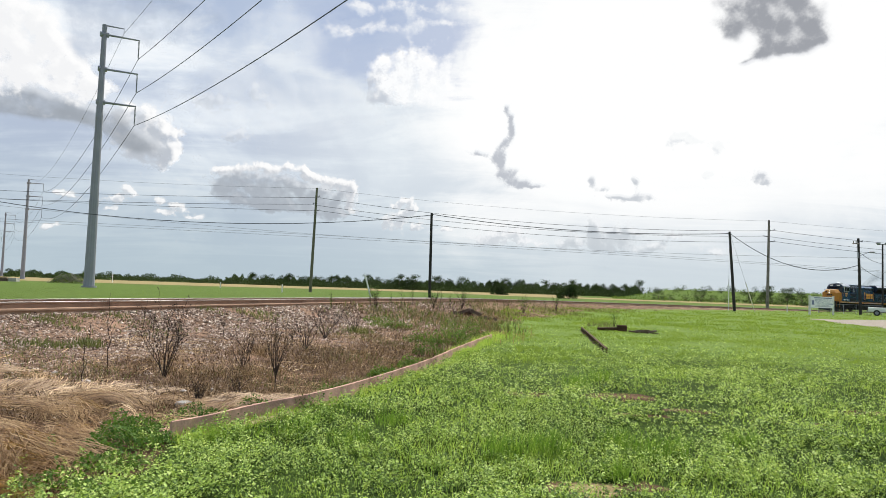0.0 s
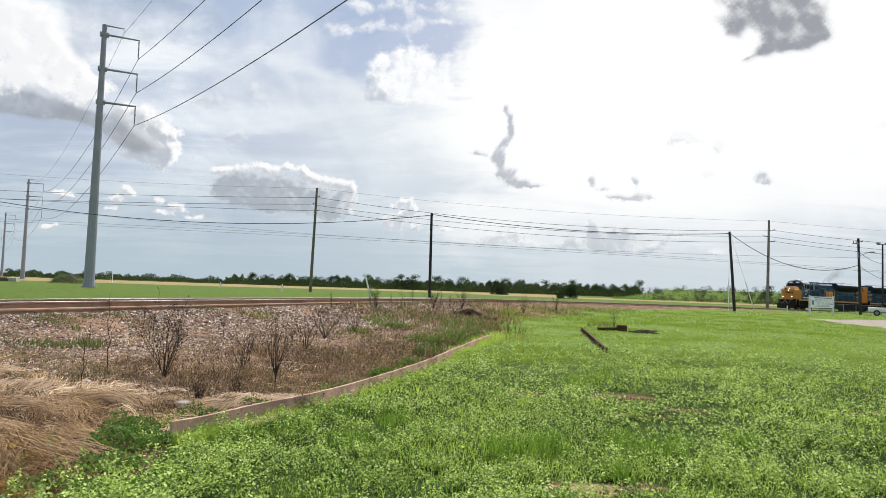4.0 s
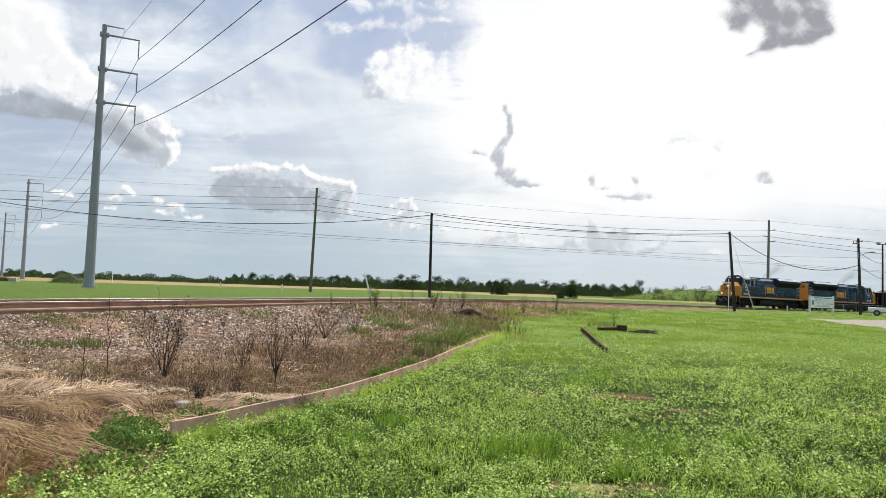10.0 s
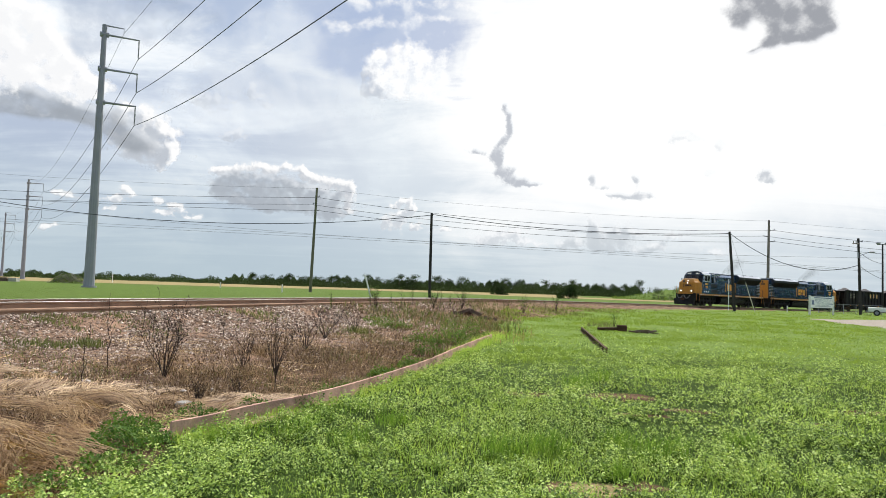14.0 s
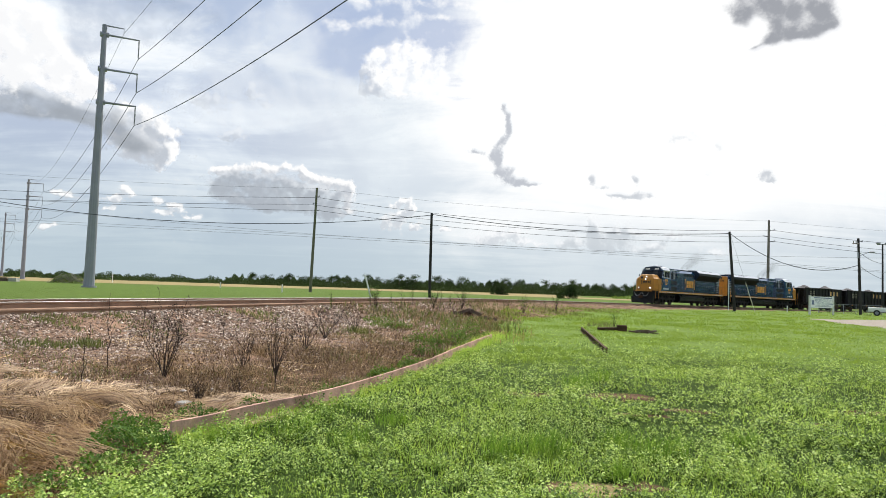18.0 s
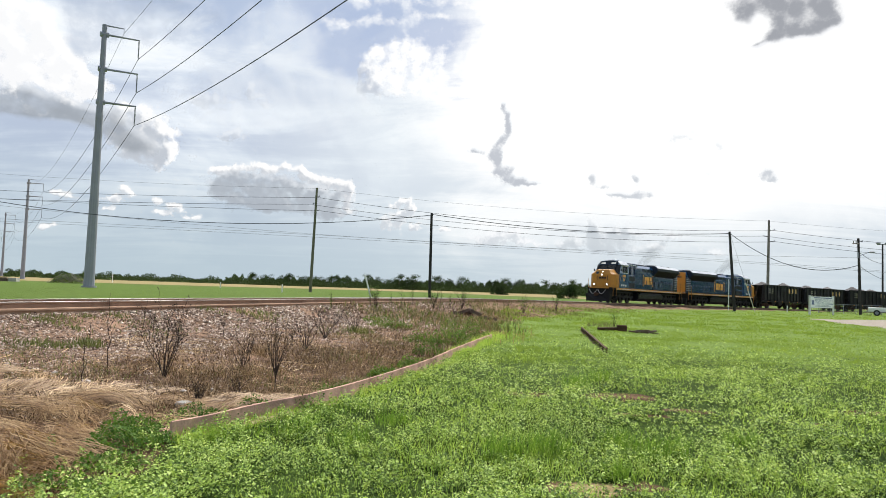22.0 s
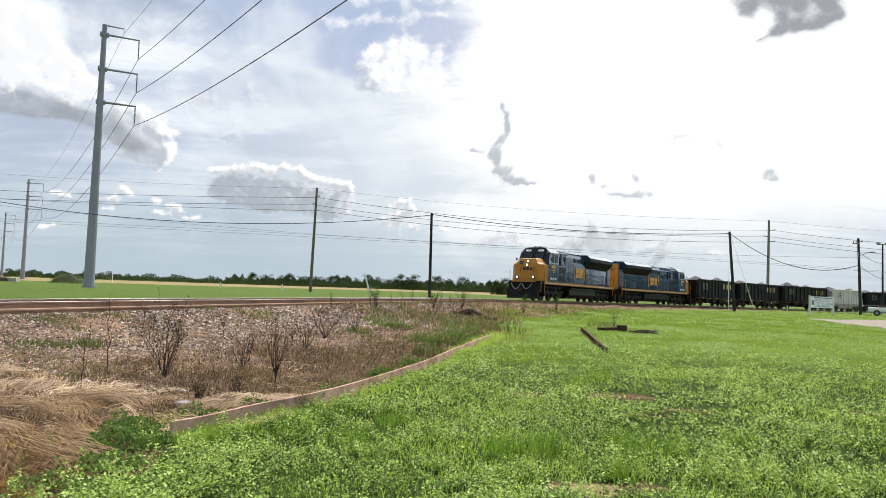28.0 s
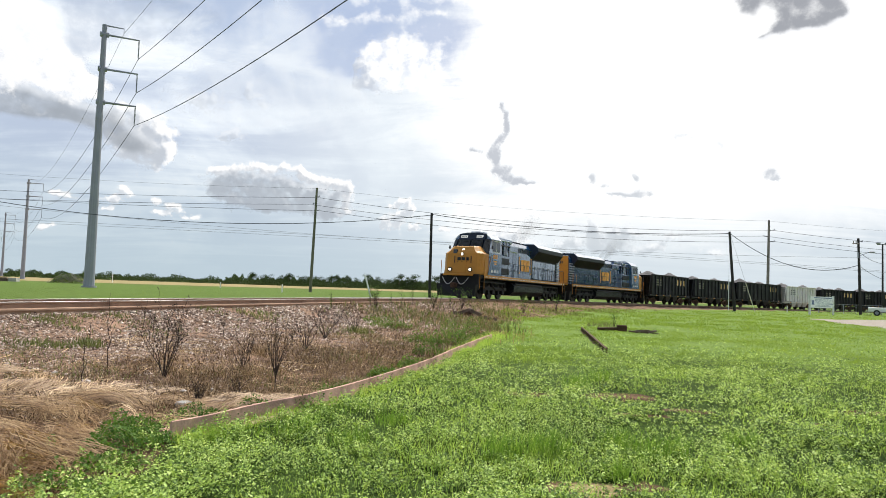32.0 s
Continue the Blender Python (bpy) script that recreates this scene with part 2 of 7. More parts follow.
def lie(x, y):
    """Height of the ground."""
    x, y = np.asarray(x, float), np.asarray(y, float)
    d, s = from_line(x, y)
    top = np.interp(s, S_ALONG, LINE_Z) - 0.20          # ballast between the ties
    toe = np.where(d > 0, 2.0 + 7.0 * np.clip((top - 0.0) / 0.8, 0.12, 1), 4.0)
    base = np.where(d > 0, 0.0, np.minimum(0.25, top - 0.3))
    base = base * np.exp(-np.maximum(0, -d - 12) / 30)
    k = np.clip((np.abs(d) - 1.75) / (toe - 1.75), 0, 1)
    # a steep shoulder, then a long flat apron
    fall = 0.42 * smooth(k * 3.6) + 0.58 * smooth(k)
    z = top + (base - top) * fall
    far, turn = np.hypot(x, y), np.degrees(np.arctan2(x, np.maximum(y, 1e-3)))
    z = z + 4.7 * smooth((far - 285) / 50) * smooth((turn - 13.8) / 4.5) * (y > 0)
    near = np.exp(-far / 60)
    rough = 0.03 * wavy(x, y, 0.9, 1) + 0.018 * wavy(x, y, 2.7, 2)
    return z + rough * near * smooth(np.abs(d) / 4 - 0.6)


# ---- ground ----
def ground_material():
    m = bpy.data.materials.new("field_ground")
    m.use_nodes = True
    N = Nodes(m.node_tree)
    pos = N.n("ShaderNodeNewGeometry").outputs["Position"]
    big = N.noise(pos, 0.06, 6, 0.6).outputs[0]
    mid = N.noise(pos, 0.9, 6, 0.65).outputs[0]
    fine = N.noise(pos, 9.0, 6, 0.7).outputs[0]
    v = N.math("ADD", N.math("MULTIPLY", mid, 0.5), N.math("MULTIPLY", fine, 0.5))
    # near lawn ground: shade in the gaps between leaves is put into this dark green
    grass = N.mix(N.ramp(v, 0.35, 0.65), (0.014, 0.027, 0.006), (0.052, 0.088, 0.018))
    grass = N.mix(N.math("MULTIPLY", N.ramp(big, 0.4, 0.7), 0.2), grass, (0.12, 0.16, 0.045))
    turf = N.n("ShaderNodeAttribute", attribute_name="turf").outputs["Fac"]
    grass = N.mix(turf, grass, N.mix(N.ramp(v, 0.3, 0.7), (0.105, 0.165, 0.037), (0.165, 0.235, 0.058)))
    hay = N.mix(N.ramp(v, 0.3, 0.7), (0.21, 0.165, 0.08), (0.34, 0.275, 0.145))
    gravel = N.mix(N.ramp(v, 0.38, 0.62), (0.045, 0.028, 0.019), (0.33, 0.215, 0.15))
    dirt = N.mix(N.ramp(v, 0.36, 0.64), (0.028, 0.017, 0.011), (0.175, 0.11, 0.068))
    sand = N.mix(N.ramp(v, 0.3, 0.7), (0.235, 0.205, 0.175), (0.36, 0.32, 0.275))
    cover = N.n("ShaderNodeAttribute", attribute_name="cover")
    sep = N.n("ShaderNodeSeparateColor")
    N.put(sep.inputs[0], cover.outputs["Color"])
    edge = N.math("MULTIPLY", N.math("SUBTRACT", v, 0.5), 0.9)
    pick = lambda socket: N.ramp(N.math("ADD", socket, edge), 0.35, 0.65)
    col = N.mix(pick(sep.outputs[0]), grass, dirt)
    col = N.mix(pick(sep.outputs[1]), col, gravel)
    col = N.mix(pick(sep.outputs[2]), col, hay)
    col = N.mix(pick(cover.outputs["Alpha"]), col, sand)
    p = N.n("ShaderNodeBsdfPrincipled")
    N.put(p.inputs["Base Color"], col)
    p.inputs["Roughness"].default_value = 0.95
    p.inputs["Specular IOR Level"].default_value = 0.03
    b = N.n("ShaderNodeBump")
    b.inputs["Distance"].default_value = 0.08
    N.put(b.inputs["Height"], v)
    N.put(p.inputs["Normal"], b.outputs[0])
    N.t.links.new(p.outputs[0], N.n("ShaderNodeOutputMaterial").inputs[0])
    return m


def axis(near, step, far, grow):
    out, a, st = [0.0], 0.0, step
    while a < far:
        if a > near:
            st *= grow
        a += st
        out.append(a)
    return np.array(out)


RAIL_EDGE = [(-2.68, 7.12), (-2.45, 7.58), (-2.12, 8.26), (-1.65, 9.28), (-1.10, 10.95), (-0.30, 13.94), (0.29, 16.72), (1.19, 20.90), (2.40, 26.50)]


def edge_x(y):
    """x of the discarded rail's line at depth y: weeds to its left, lawn to its right."""
    ys, xs = [p[1] for p in RAIL_EDGE], [p[0] for p in RAIL_EDGE]
    return np.interp(y, [0, 5, 6.6] + ys + [32, 40, 50, 60, 80, 100], [-2.5, -2.45, -2.55] + xs + [2.6, 3.0, 4.6, 9.0, 20, 36])


SOIL = ((1.45, 11.3, 0.42, 0.30), (2.85, 11.15, 0.62, 0.36), (3.45, 10.0, 0.45, 0.22), (4.75, 9.3, 0.35, 0.20), (2.75, 9.4, 0.40, 0.18), (6.2, 10.3, 0.40, 0.22), (1.29, 5.93, 0.36, 0.20), (1.75, 6.05, 0.25, 0.14), (3.6, 5.75, 0.3, 0.12))


def bare(x, y):
    "how bare the lawn's few thin spots are"
    out = 0 * x
    for a, b, p, q in SOIL:
        r = np.hypot((x - a) / p, (y - b) / q) + 0.25 * wavy(x, y, 9.0, 3)
        out = np.maximum(out, smooth(2.0 - 1.5 * r))
    return out


def covers(x, y):
    """How much weedy dirt, gravel, hay and bare sand covers a place."""
    d, s = from_line(x, y)
    left = edge_x(y) - x + 0.3 * wavy(x, y, 2.3, 6) * (y < 6.4)
    dirt = smooth(left / 0.5 + 0.5) * (d > 0) * smooth(1.3 - (y - 40) / 25) * smooth((75 - y) / 30)
    reach = 3.6 + 2.7 * smooth((s + 25) / 30)
    gravel = smooth(1 - (np.abs(d) - reach) / 1.4) * (d > -3.2)
    far = np.hypot(x, y)
    reach_hay = 215 + 50 * np.exp(-((np.degrees(np.arctan2(x, np.maximum(y, 1))) + 5) / 9) ** 2)
    hay = (d < -20) * smooth((far - reach_hay) / 12) * smooth((560 - far) / 60) * (1 - smooth((np.degrees(np.arctan2(x, np.maximum(y, 1))) - 9) / 4) * smooth((far - 278) / 16)) * (y > 0)
    ditch = (d < -20) * np.exp(-((far - reach_hay + 10 + 6 * wavy(x, y, 0.02, 3)) / 5) ** 2) * 0.7
    straw = smooth(left / 0.6 - 0.4 * (y < 7.4)) * smooth((10.5 - y) / 1.5) * (y < 12)
    dirt = np.maximum(np.maximum(dirt, ditch), bare(x, y))
    # gravel drive: a wedge that widens away to the side
    far_edge = 62.8 + 0.555 * (x - 32.3)
    sand = smooth((far_edge - y) / 1.2 + 0.5) * smooth((x - 28.6 - 0.215 * (y - 45.6)) / 1.5 + 0.5) * smooth((y - 30) / 4)
    patch = smooth(1.6 - np.hypot((x - 1.29) / 0.30, (y - 5.93) / 0.16))
    return np.clip(np.maximum(dirt, straw), 0, 1), np.clip(gravel * (1 - straw), 0, 1), np.clip(np.maximum(hay, patch * 0.9), 0, 1), np.clip(sand, 0, 1)


def make_ground():
    xp = axis(9, 0.2, 2600, 1.05)
    xs = np.concatenate([-xp[:0:-1], xp])
    yp = axis(14, 0.2, 3600, 1.05)
    ys = np.concatenate([-axis(6, 1.0, 800, 1.3)[:0:-1], yp])
    X, Y = np.meshgrid(xs, ys)
    Z = lie(X, Y)
    nx, ny = len(xs), len(ys)
    idx = np.arange(nx * ny).reshape(ny, nx)
    faces = np.stack([idx[:-1, :-1], idx[:-1, 1:], idx[1:, 1:], idx[1:, :-1]], -1).reshape(-1, 4)
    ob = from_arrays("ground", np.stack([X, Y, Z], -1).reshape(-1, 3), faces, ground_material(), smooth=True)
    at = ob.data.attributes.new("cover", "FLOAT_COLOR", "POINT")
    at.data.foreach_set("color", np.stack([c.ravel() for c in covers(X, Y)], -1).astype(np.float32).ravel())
    short = ob.data.attributes.new("turf", "FLOAT", "POINT")   # short mown turf further out; close by, clover ground darkened for shade between leaves
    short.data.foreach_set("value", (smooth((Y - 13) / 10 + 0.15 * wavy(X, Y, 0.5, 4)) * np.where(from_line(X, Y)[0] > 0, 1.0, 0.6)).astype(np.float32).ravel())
    return tagged(ob, "flat green lawn and mown hay field beside a gravelled railway bank", "ground", kind="structure")


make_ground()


# ---- railway ----
def sweep(name, outline, s0, s1, ds, left, z, mat, parent=None, smooth_it=False):
    ss = np.arange(s0, s1 + ds, ds)
    o = np.array(outline)
    rings = np.stack([on_line(ss, left + u, z + v).T for u, v in o], 1)
    n, k = rings.shape[:2]
    i, j = np.meshgrid(np.arange(n - 1), np.arange(k), indexing="ij")
    a = i * k + j
    b = i * k + (j + 1) % k
    faces = np.stack([a, b, b + k, a + k], -1).reshape(-1, 4)
    return from_arrays(name, rings.reshape(-1, 3), faces, mat, parent, smooth_it)


RAIL_WEB = [(-0.075, -0.175), (0.075, -0.175), (0.075, -0.160), (0.012, -0.140), (0.012, -0.05), (0.036, -0.038), (0.036, -0.012), (-0.036, -0.012), (-0.036, -0.038), (-0.012, -0.05), (-0.012, -0.140), (-0.075, -0.160)]
RAIL_TOP = [(-0.0365, -0.014), (0.0365, -0.014), (0.0365, -0.006), (0.028, 0.0), (-0.028, 0.0), (-0.0365, -0.006)]


def make_track():
    track = tagged(empty("railway_track", pose(0, 0, 0)), "single railway track with rust-brown rails and bright worn heads curving over gravel", "railway track", kind="structure")
    for left in (0.755, -0.755):
        rail = sweep("rail", RAIL_WEB, -190, 72, 1.0, left, 0, RUST, track)
        sweep("rail_head", RAIL_TOP, -190, 72, 1.0, left, 0, RAIL_HEAD, rail)
    tie_mesh = None
    for i in range(300):
        s = -115 + i * 0.56
        if tie_mesh is None:
            ob = part("tie", boxed(-0.115, 0.115, -1.3, 1.3, -0.18, 0.0, 0.012), TIE, track)
            tie_mesh = ob.data
        else:
            ob = new("tie", tie_mesh)
            ob.parent = track
        x, y, z = on_line(s)
        ob.matrix_basis = pose(x, y, z - 0.178, 0, 0, math.degrees(np.interp(s, S_ALONG, HEAD)) + random.uniform(-1.2, 1.2))
    return track


make_track()



def glossy_paint(name, base, rough=0.05, wave=0.022, dull=0.25):
    """Shiny sheet-metal paint with the slight ripples, road film and rain streaks of a working engine."""
    m = bpy.data.materials.new(name)
    m.use_nodes = True
    N = Nodes(m.node_tree)
    pos = N.n("ShaderNodeTexCoord").outputs["Object"]
    tall = N.vec("MULTIPLY", pos, (2.6, 2.6, 0.7))
    ripple = N.noise(tall, 1.3, 5, 0.6, 0.3).outputs[0]
    streak = N.noise(N.vec("MULTIPLY", pos, (5.0, 5.0, 0.5)), 1.2, 6, 0.6).outputs[0]
    grime = N.math("MULTIPLY", N.ramp(streak, 0.48, 0.72), dull)
    col = N.mix(grime, base, tuple(0.5 * c + 0.035 for c in base))
    p = N.n("ShaderNodeBsdfPrincipled")
    N.put(p.inputs["Base Color"], col)
    N.put(p.inputs["Roughness"], N.math("ADD", rough, N.math("MULTIPLY", grime, 0.3)))
    p.inputs["Specular IOR Level"].default_value = 1.0
    p.inputs["Coat Weight"].default_value = 1.0
    p.inputs["Coat IOR"].default_value = 1.9
    p.inputs["Coat Roughness"].default_value = 0.06
    b = N.n("ShaderNodeBump")
    b.inputs["Distance"].default_value = wave
    b.inputs["Strength"].default_value = 0.5
    N.put(b.inputs["Height"], ripple)
    # each sheet sits at its own slight lean
    luck = N.n("ShaderNodeObjectInfo").outputs["Random"]
    lean = N.n("ShaderNodeCombineXYZ")
    N.put(lean.inputs[2], N.math("MULTIPLY", N.math("SUBTRACT", luck, 0.5), 0.03))
    N.put(lean.inputs[0], N.math("MULTIPLY", N.math("SUBTRACT", N.math("FRACT", N.math("MULTIPLY", luck, 7.3)), 0.5), 0.012))
    N.put(b.inputs["Normal"], N.vec("NORMALIZE", N.vec("ADD", N.n("ShaderNodeNewGeometry").outputs["Normal"], lean.outputs[0])))
    N.put(p.inputs["Normal"], b.outputs[0])
    N.t.links.new(p.outputs[0], N.n("ShaderNodeOutputMaterial").inputs[0])
    return m


BLUE = glossy_paint("dark_blue_locomotive_paint", (0.012, 0.055, 0.135))
NAVY = material("dull_navy_paint", (0.008, 0.016, 0.032), 0.45, 0, 0.8, 1.3, 1, 20, spec=0.3)
BLUE_GREY = glossy_paint("blue_cab_paint", (0.020, 0.080, 0.18), 0.06)
YELLOW = material("golden_yellow_paint", (0.50, 0.22, 0.030), 0.5, 0, 0.85, 1.1, 0.9, 16, 0.002, (0.30, 0.14, 0.02), 0.3, 1.2, 0.4)
# roof tops made pale: the sunlight on them is put into this colour
ROOF_SUNLIT = material("sunlit_roof_paint", (0.55, 0.58, 0.62), 0.35, 0.2, 0.8, 1.15, 1, 20)
GRIME = material("black_underframe_grime", (0.005, 0.005, 0.006), 0.55, 0.0, 0.6, 1.6, 1.5, 20, 0.01, (0.018, 0.015, 0.013), 0.4, 1.2, 0.25)
TANK = material("glossy_black_tank_paint", (0.010, 0.011, 0.013), 0.3, 0, 0.7, 1.5, 1.5, 20, 0.004, (0.02, 0.018, 0.016), 0.3, 1.2, 0.25)
BLACK = material("black_grille", (0.008, 0.010, 0.014), 0.55, 0, 0.7, 1.5, 3, 60, 0.01)
WHEEL = material("wheel_steel", (0.022, 0.018, 0.016), 0.7, 0.2, 0.7, 1.3, 4, 40)
TREAD = material("worn_wheel_tread", (0.05, 0.04, 0.034), 0.55, 0.5)
GLASS_DARK = material("dark_cab_glass", (0.012, 0.016, 0.02), 0.06, 0, 0.9, 1.1, 1, 5, spec=0.7)
WHITE_TRIM = material("white_trim_paint", (0.72, 0.72, 0.70), 0.5)
GUARD_GREY = material("pale_hose_rubber", (0.38, 0.38, 0.37), 0.6)
HOPPER_BLACK = material("sooty_black_hopper_paint", (0.014, 0.014, 0.016), 0.5, 0, 0.6, 1.7, 0.7, 14, 0.006, (0.085, 0.08, 0.08), 0.5, 0.9, 0.35)
HOPPER_GREY = material("pale_grey_hopper_paint", (0.74, 0.71, 0.69), 0.6, 0, 0.85, 1.08, 0.7, 14, 0.004, (0.42, 0.36, 0.32), 0.5, 0.9)
LOAD = material("dark_crushed_stone_load", (0.075, 0.072, 0.075), 0.95, 0, 0.5, 1.6, 2, 9, 0.05)
LETTER = material("pale_lettering", (0.30, 0.28, 0.22), 0.6)
MARK = material("yellow_marking", (0.88, 0.40, 0.07), 0.55)
CAR_MARK = material("pale_yellow_marking", (0.86, 0.60, 0.26), 0.55)
LAMP_ON = glowing("lit_headlight", (1.0, 0.93, 0.78), 2.6)
BOARD_ON = glowing("lit_number_board", (0.75, 0.78, 0.75), 0.7)

LOCO = 22.35
WHEELS = []   # wheelsets with their place on their truck, radius and which way the car faces


def wheelset(parent, x, radius):
    bm = bmesh.new()
    rod(bm, (0, -0.95, 0), (0, 0.95, 0), 0.09, n=8)
    for side in (-1, 1):
        a, b = sorted((side * 0.70, side * 0.83))
        rod(bm, (0, a + 0.02, 0), (0, b - 0.02, 0), radius * 0.86, n=20)
        rod(bm, (0, side * 0.695, 0), (0, side * 0.725, 0), radius * 1.05, n=20)
        rod(bm, (0, side * 0.93, 0), (0, side * 1.02, 0), 0.16, n=10)
        rod(bm, (0, side * 0.83, 0), (0, side * 0.90, 0), 0.24, 0.18, n=10)
    ob = part("wheelset", bm, WHEEL, parent)
    for side in (-1, 1):
        tread = rod(bmesh.new(), (0, side * 0.70, 0), (0, side * 0.835, 0), radius, n=24)
        part("tread", tread, TREAD, ob, "worn wheel tread")
    ob.matrix_basis = pose(x, 0, radius)
    return ob


def big_truck(parent, x):
    bm = bmesh.new()
    for side in (-1, 1):
        y = side * 1.06
        y0, y1 = sorted((y, y + side * 0.14))
        box(bm, -2.45, 2.45, y0, y1, 0.62, 0.86, 0.03)
        for a in (-1.78, 0, 1.78):
            box(bm, a - 0.26, a + 0.26, y0 - 0.01, y1 + 0.01, 0.36, 0.76, 0.03)
            for k in (-0.34, 0.34):
                rod(bm, (a + k, y + side * 0.07, 0.84), (a + k, y + side * 0.07, 1.14), 0.10, n=8)
            rod(bm, (a - 0.1, y + side * 0.18, 0.7), (a + 0.5, y + side * 0.18, 0.98), 0.05, n=6)
        box(bm, -2.2, 2.2, y0, y1, 1.12, 1.24, 0.02)
        for a in (-0.9, 0.9):
            box(bm, a - 0.16, a + 0.16, y0, y1 + side * 0.0, 0.30, 0.62, 0.02)
    box(bm, -2.3, 2.3, -0.5, 0.5, 0.55, 1.1, 0.05)
    tr = part("truck", bm, GRIME, parent, "black three-axle truck with coil springs")
    tr.matrix_basis = pose(x, 0, 0)
    for a in (-1.78, 0, 1.78):
        WHEELS.append((wheelset(tr, a, 0.53), 0.53))
    return tr


def bracketed_mark(parent, x0, x1, y, z0, z1, mat, side):
    """The railway's mark as plain blocks between two brackets."""
    n = 3
    w = (x1 - x0)
    for i in range(n):
        a, hgt = x0 + w * (0.15 + 0.245 * i), z1 - z0
        yy = sorted((y, y + side * 0.012))
        bm = boxed(a, a + w * 0.205, yy[0], yy[1], z0 + hgt * 0.16, z1 - hgt * 0.16, 0.004)
        part("mark_block", bm, mat, parent, "golden marking block")
    for a, b, c in ((x0, x0 + w * 0.035, 1), (x1 - w * 0.035, x1, -1)):
        bm = bmesh.new()
        yy = sorted((y, y + side * 0.012))
        box(bm, a, b, yy[0], yy[1], z0, z1)
        e0, e1 = (b, b + w * 0.05) if c > 0 else (a - w * 0.05, a)
        box(bm, e0, e1, yy[0], yy[1], z0, z0 + 0.09)
        box(bm, e0, e1, yy[0], yy[1], z1 - 0.09, z1)
        part("mark_bracket", bm, mat, parent, "golden marking bracket")


def make_locomotive(lit):
    L = empty("locomotive")
    L.scale = (1.02, 1.0, 1.02)
    # underframe, sills and stripe
    bm = bmesh.new()
    box(bm, -9.9, 9.9, -1.45, 1.45, 1.38, 1.62, 0.02)
    box(bm, -9.0, 9.0, -0.7, 0.7, 0.95, 1.38, 0.05)
    part("frame", bm, GRIME, L, "black underframe")
    for side in (-1, 1):
        y0, y1 = sorted((side * 1.452, side * 1.50))
        part("side_sill", boxed(-9.9, 9.0, y0, y1, 1.43, 1.665, 0.008), YELLOW, L, "yellow striped side sill")
        bm = bmesh.new()
        y0, y1 = sorted((side * 1.501, side * 1.506))
        for i in range(30):
            a = -9.6 + i * 0.62
            box(bm, a, a + 0.42, y0, y1, 1.50, 1.56)
        part("reflector_strip", bm, WHITE_TRIM, L, "row of white reflectors")["kind"] = "stuff"
    # fuel tank with cut-away lower corners
    bm = prism(bmesh.new(), [(-1.0, 0.30), (1.0, 0.30), (1.42, 0.62), (1.42, 1.02), (1.15, 1.26), (-1.15, 1.26), (-1.42, 1.02), (-1.42, 0.62)], -3.9, 3.1)
    part("fuel_tank", bm, TANK, L, "long black fuel tank")
    for side in (-1, 1):
        part("air_reservoir", rod(bmesh.new(), (-3.6, side * 1.22, 1.16), (2.6, side * 1.22, 1.16), 0.16, n=12), GRIME, L, "black pipe-shaped air tank")
    for x in (6.5, -6.5):
        big_truck(L, x)
    # snow plough, pilot and coupler
    for end in (1, -1):
        bm = bmesh.new()
        pts = [(-1.5, 0.95), (-1.42, 0.13), (1.42, 0.13), (1.5, 0.95)]
        back = [bm.verts.new((end * 10.02, u, v)) for u, v in pts]
        front = [bm.verts.new((end * (10.42 + 0.18 * (1 - abs(u) / 1.5)), u, v)) for u, v in pts]
        mid_t, mid_b = bm.verts.new((end * 10.42, 0, 0.95)), bm.verts.new((end * 10.80, 0, 0.13))
        bm.faces.new((front[0], front[1], mid_b, mid_t))
        bm.faces.new((mid_t, mid_b, front[2], front[3]))
        for i in range(3):
            bm.faces.new((back[i], back[i + 1], front[i + 1], front[i]) if i != 1 else (back[1], back[2], front[2], mid_b, front[1]))
        bm.faces.new((back[3], back[0], front[0], mid_t, front[3]))
        bm.faces.new(back)
        bmesh.ops.recalc_face_normals(bm, faces=bm.faces[:])
        part("snow_plough", bm, GRIME, L, "black snow plough blade")
        part("pilot_plate", boxed(*sorted((end * 9.75, end * 9.98)), -1.48, 1.48, 0.6, 1.66, 0.02), GRIME, L, "black pilot plate")
        part("anticlimber", boxed(*sorted((end * 9.985, end * 10.30)), -1.1, 1.1, 1.54, 1.66, 0.02), YELLOW, L, "yellow end step edge")
        bm = bmesh.new()
        box(bm, *sorted((end * 10.0, end * 10.75)), -0.12, 0.12, 0.74, 0.98, 0.03)
        box(bm, *sorted((end * 10.70, end * (LOCO / 2.04))), -0.20, 0.16, 0.70, 1.04, 0.05)
        part("coupler", bm, RUST_DARK, L, "rusty knuckle coupler")
        # drooping air hoses
        for u in (-0.62, 0.42):
            bm = bmesh.new()
            pr = None
            for i in range(9):
                k = i / 8
                q = Vector((end * (10.33 + 0.12 * math.sin(math.pi * k)), u + 0.95 * (k - 0.5), 1.42 - 0.48 * math.sin(math.pi * k)))
                if pr is not None:
                    rod(bm, pr, q, 0.028, n=6, caps=False)
                pr = q
            part("air_hose", bm, GUARD_GREY if end > 0 else GRIME, L, "drooping air hose")
        # corner steps and grab irons
        for side in (-1, 1):
            bm = bmesh.new()
            for z in (0.45, 0.80, 1.15, 1.48):
                box(bm, *sorted((end * 9.15, end * 9.70)), *sorted((side * 1.20, side * 1.52)), z, z + 0.035)
            for a in (9.12, 9.72):
                box(bm, *sorted((end * a, end * (a + 0.03))), *sorted((side * 1.18, side * 1.53)), 0.42, 1.6)
            part("step_ladder", bm, GRIME, L, "black corner steps with pale edges")
            bm = bmesh.new()
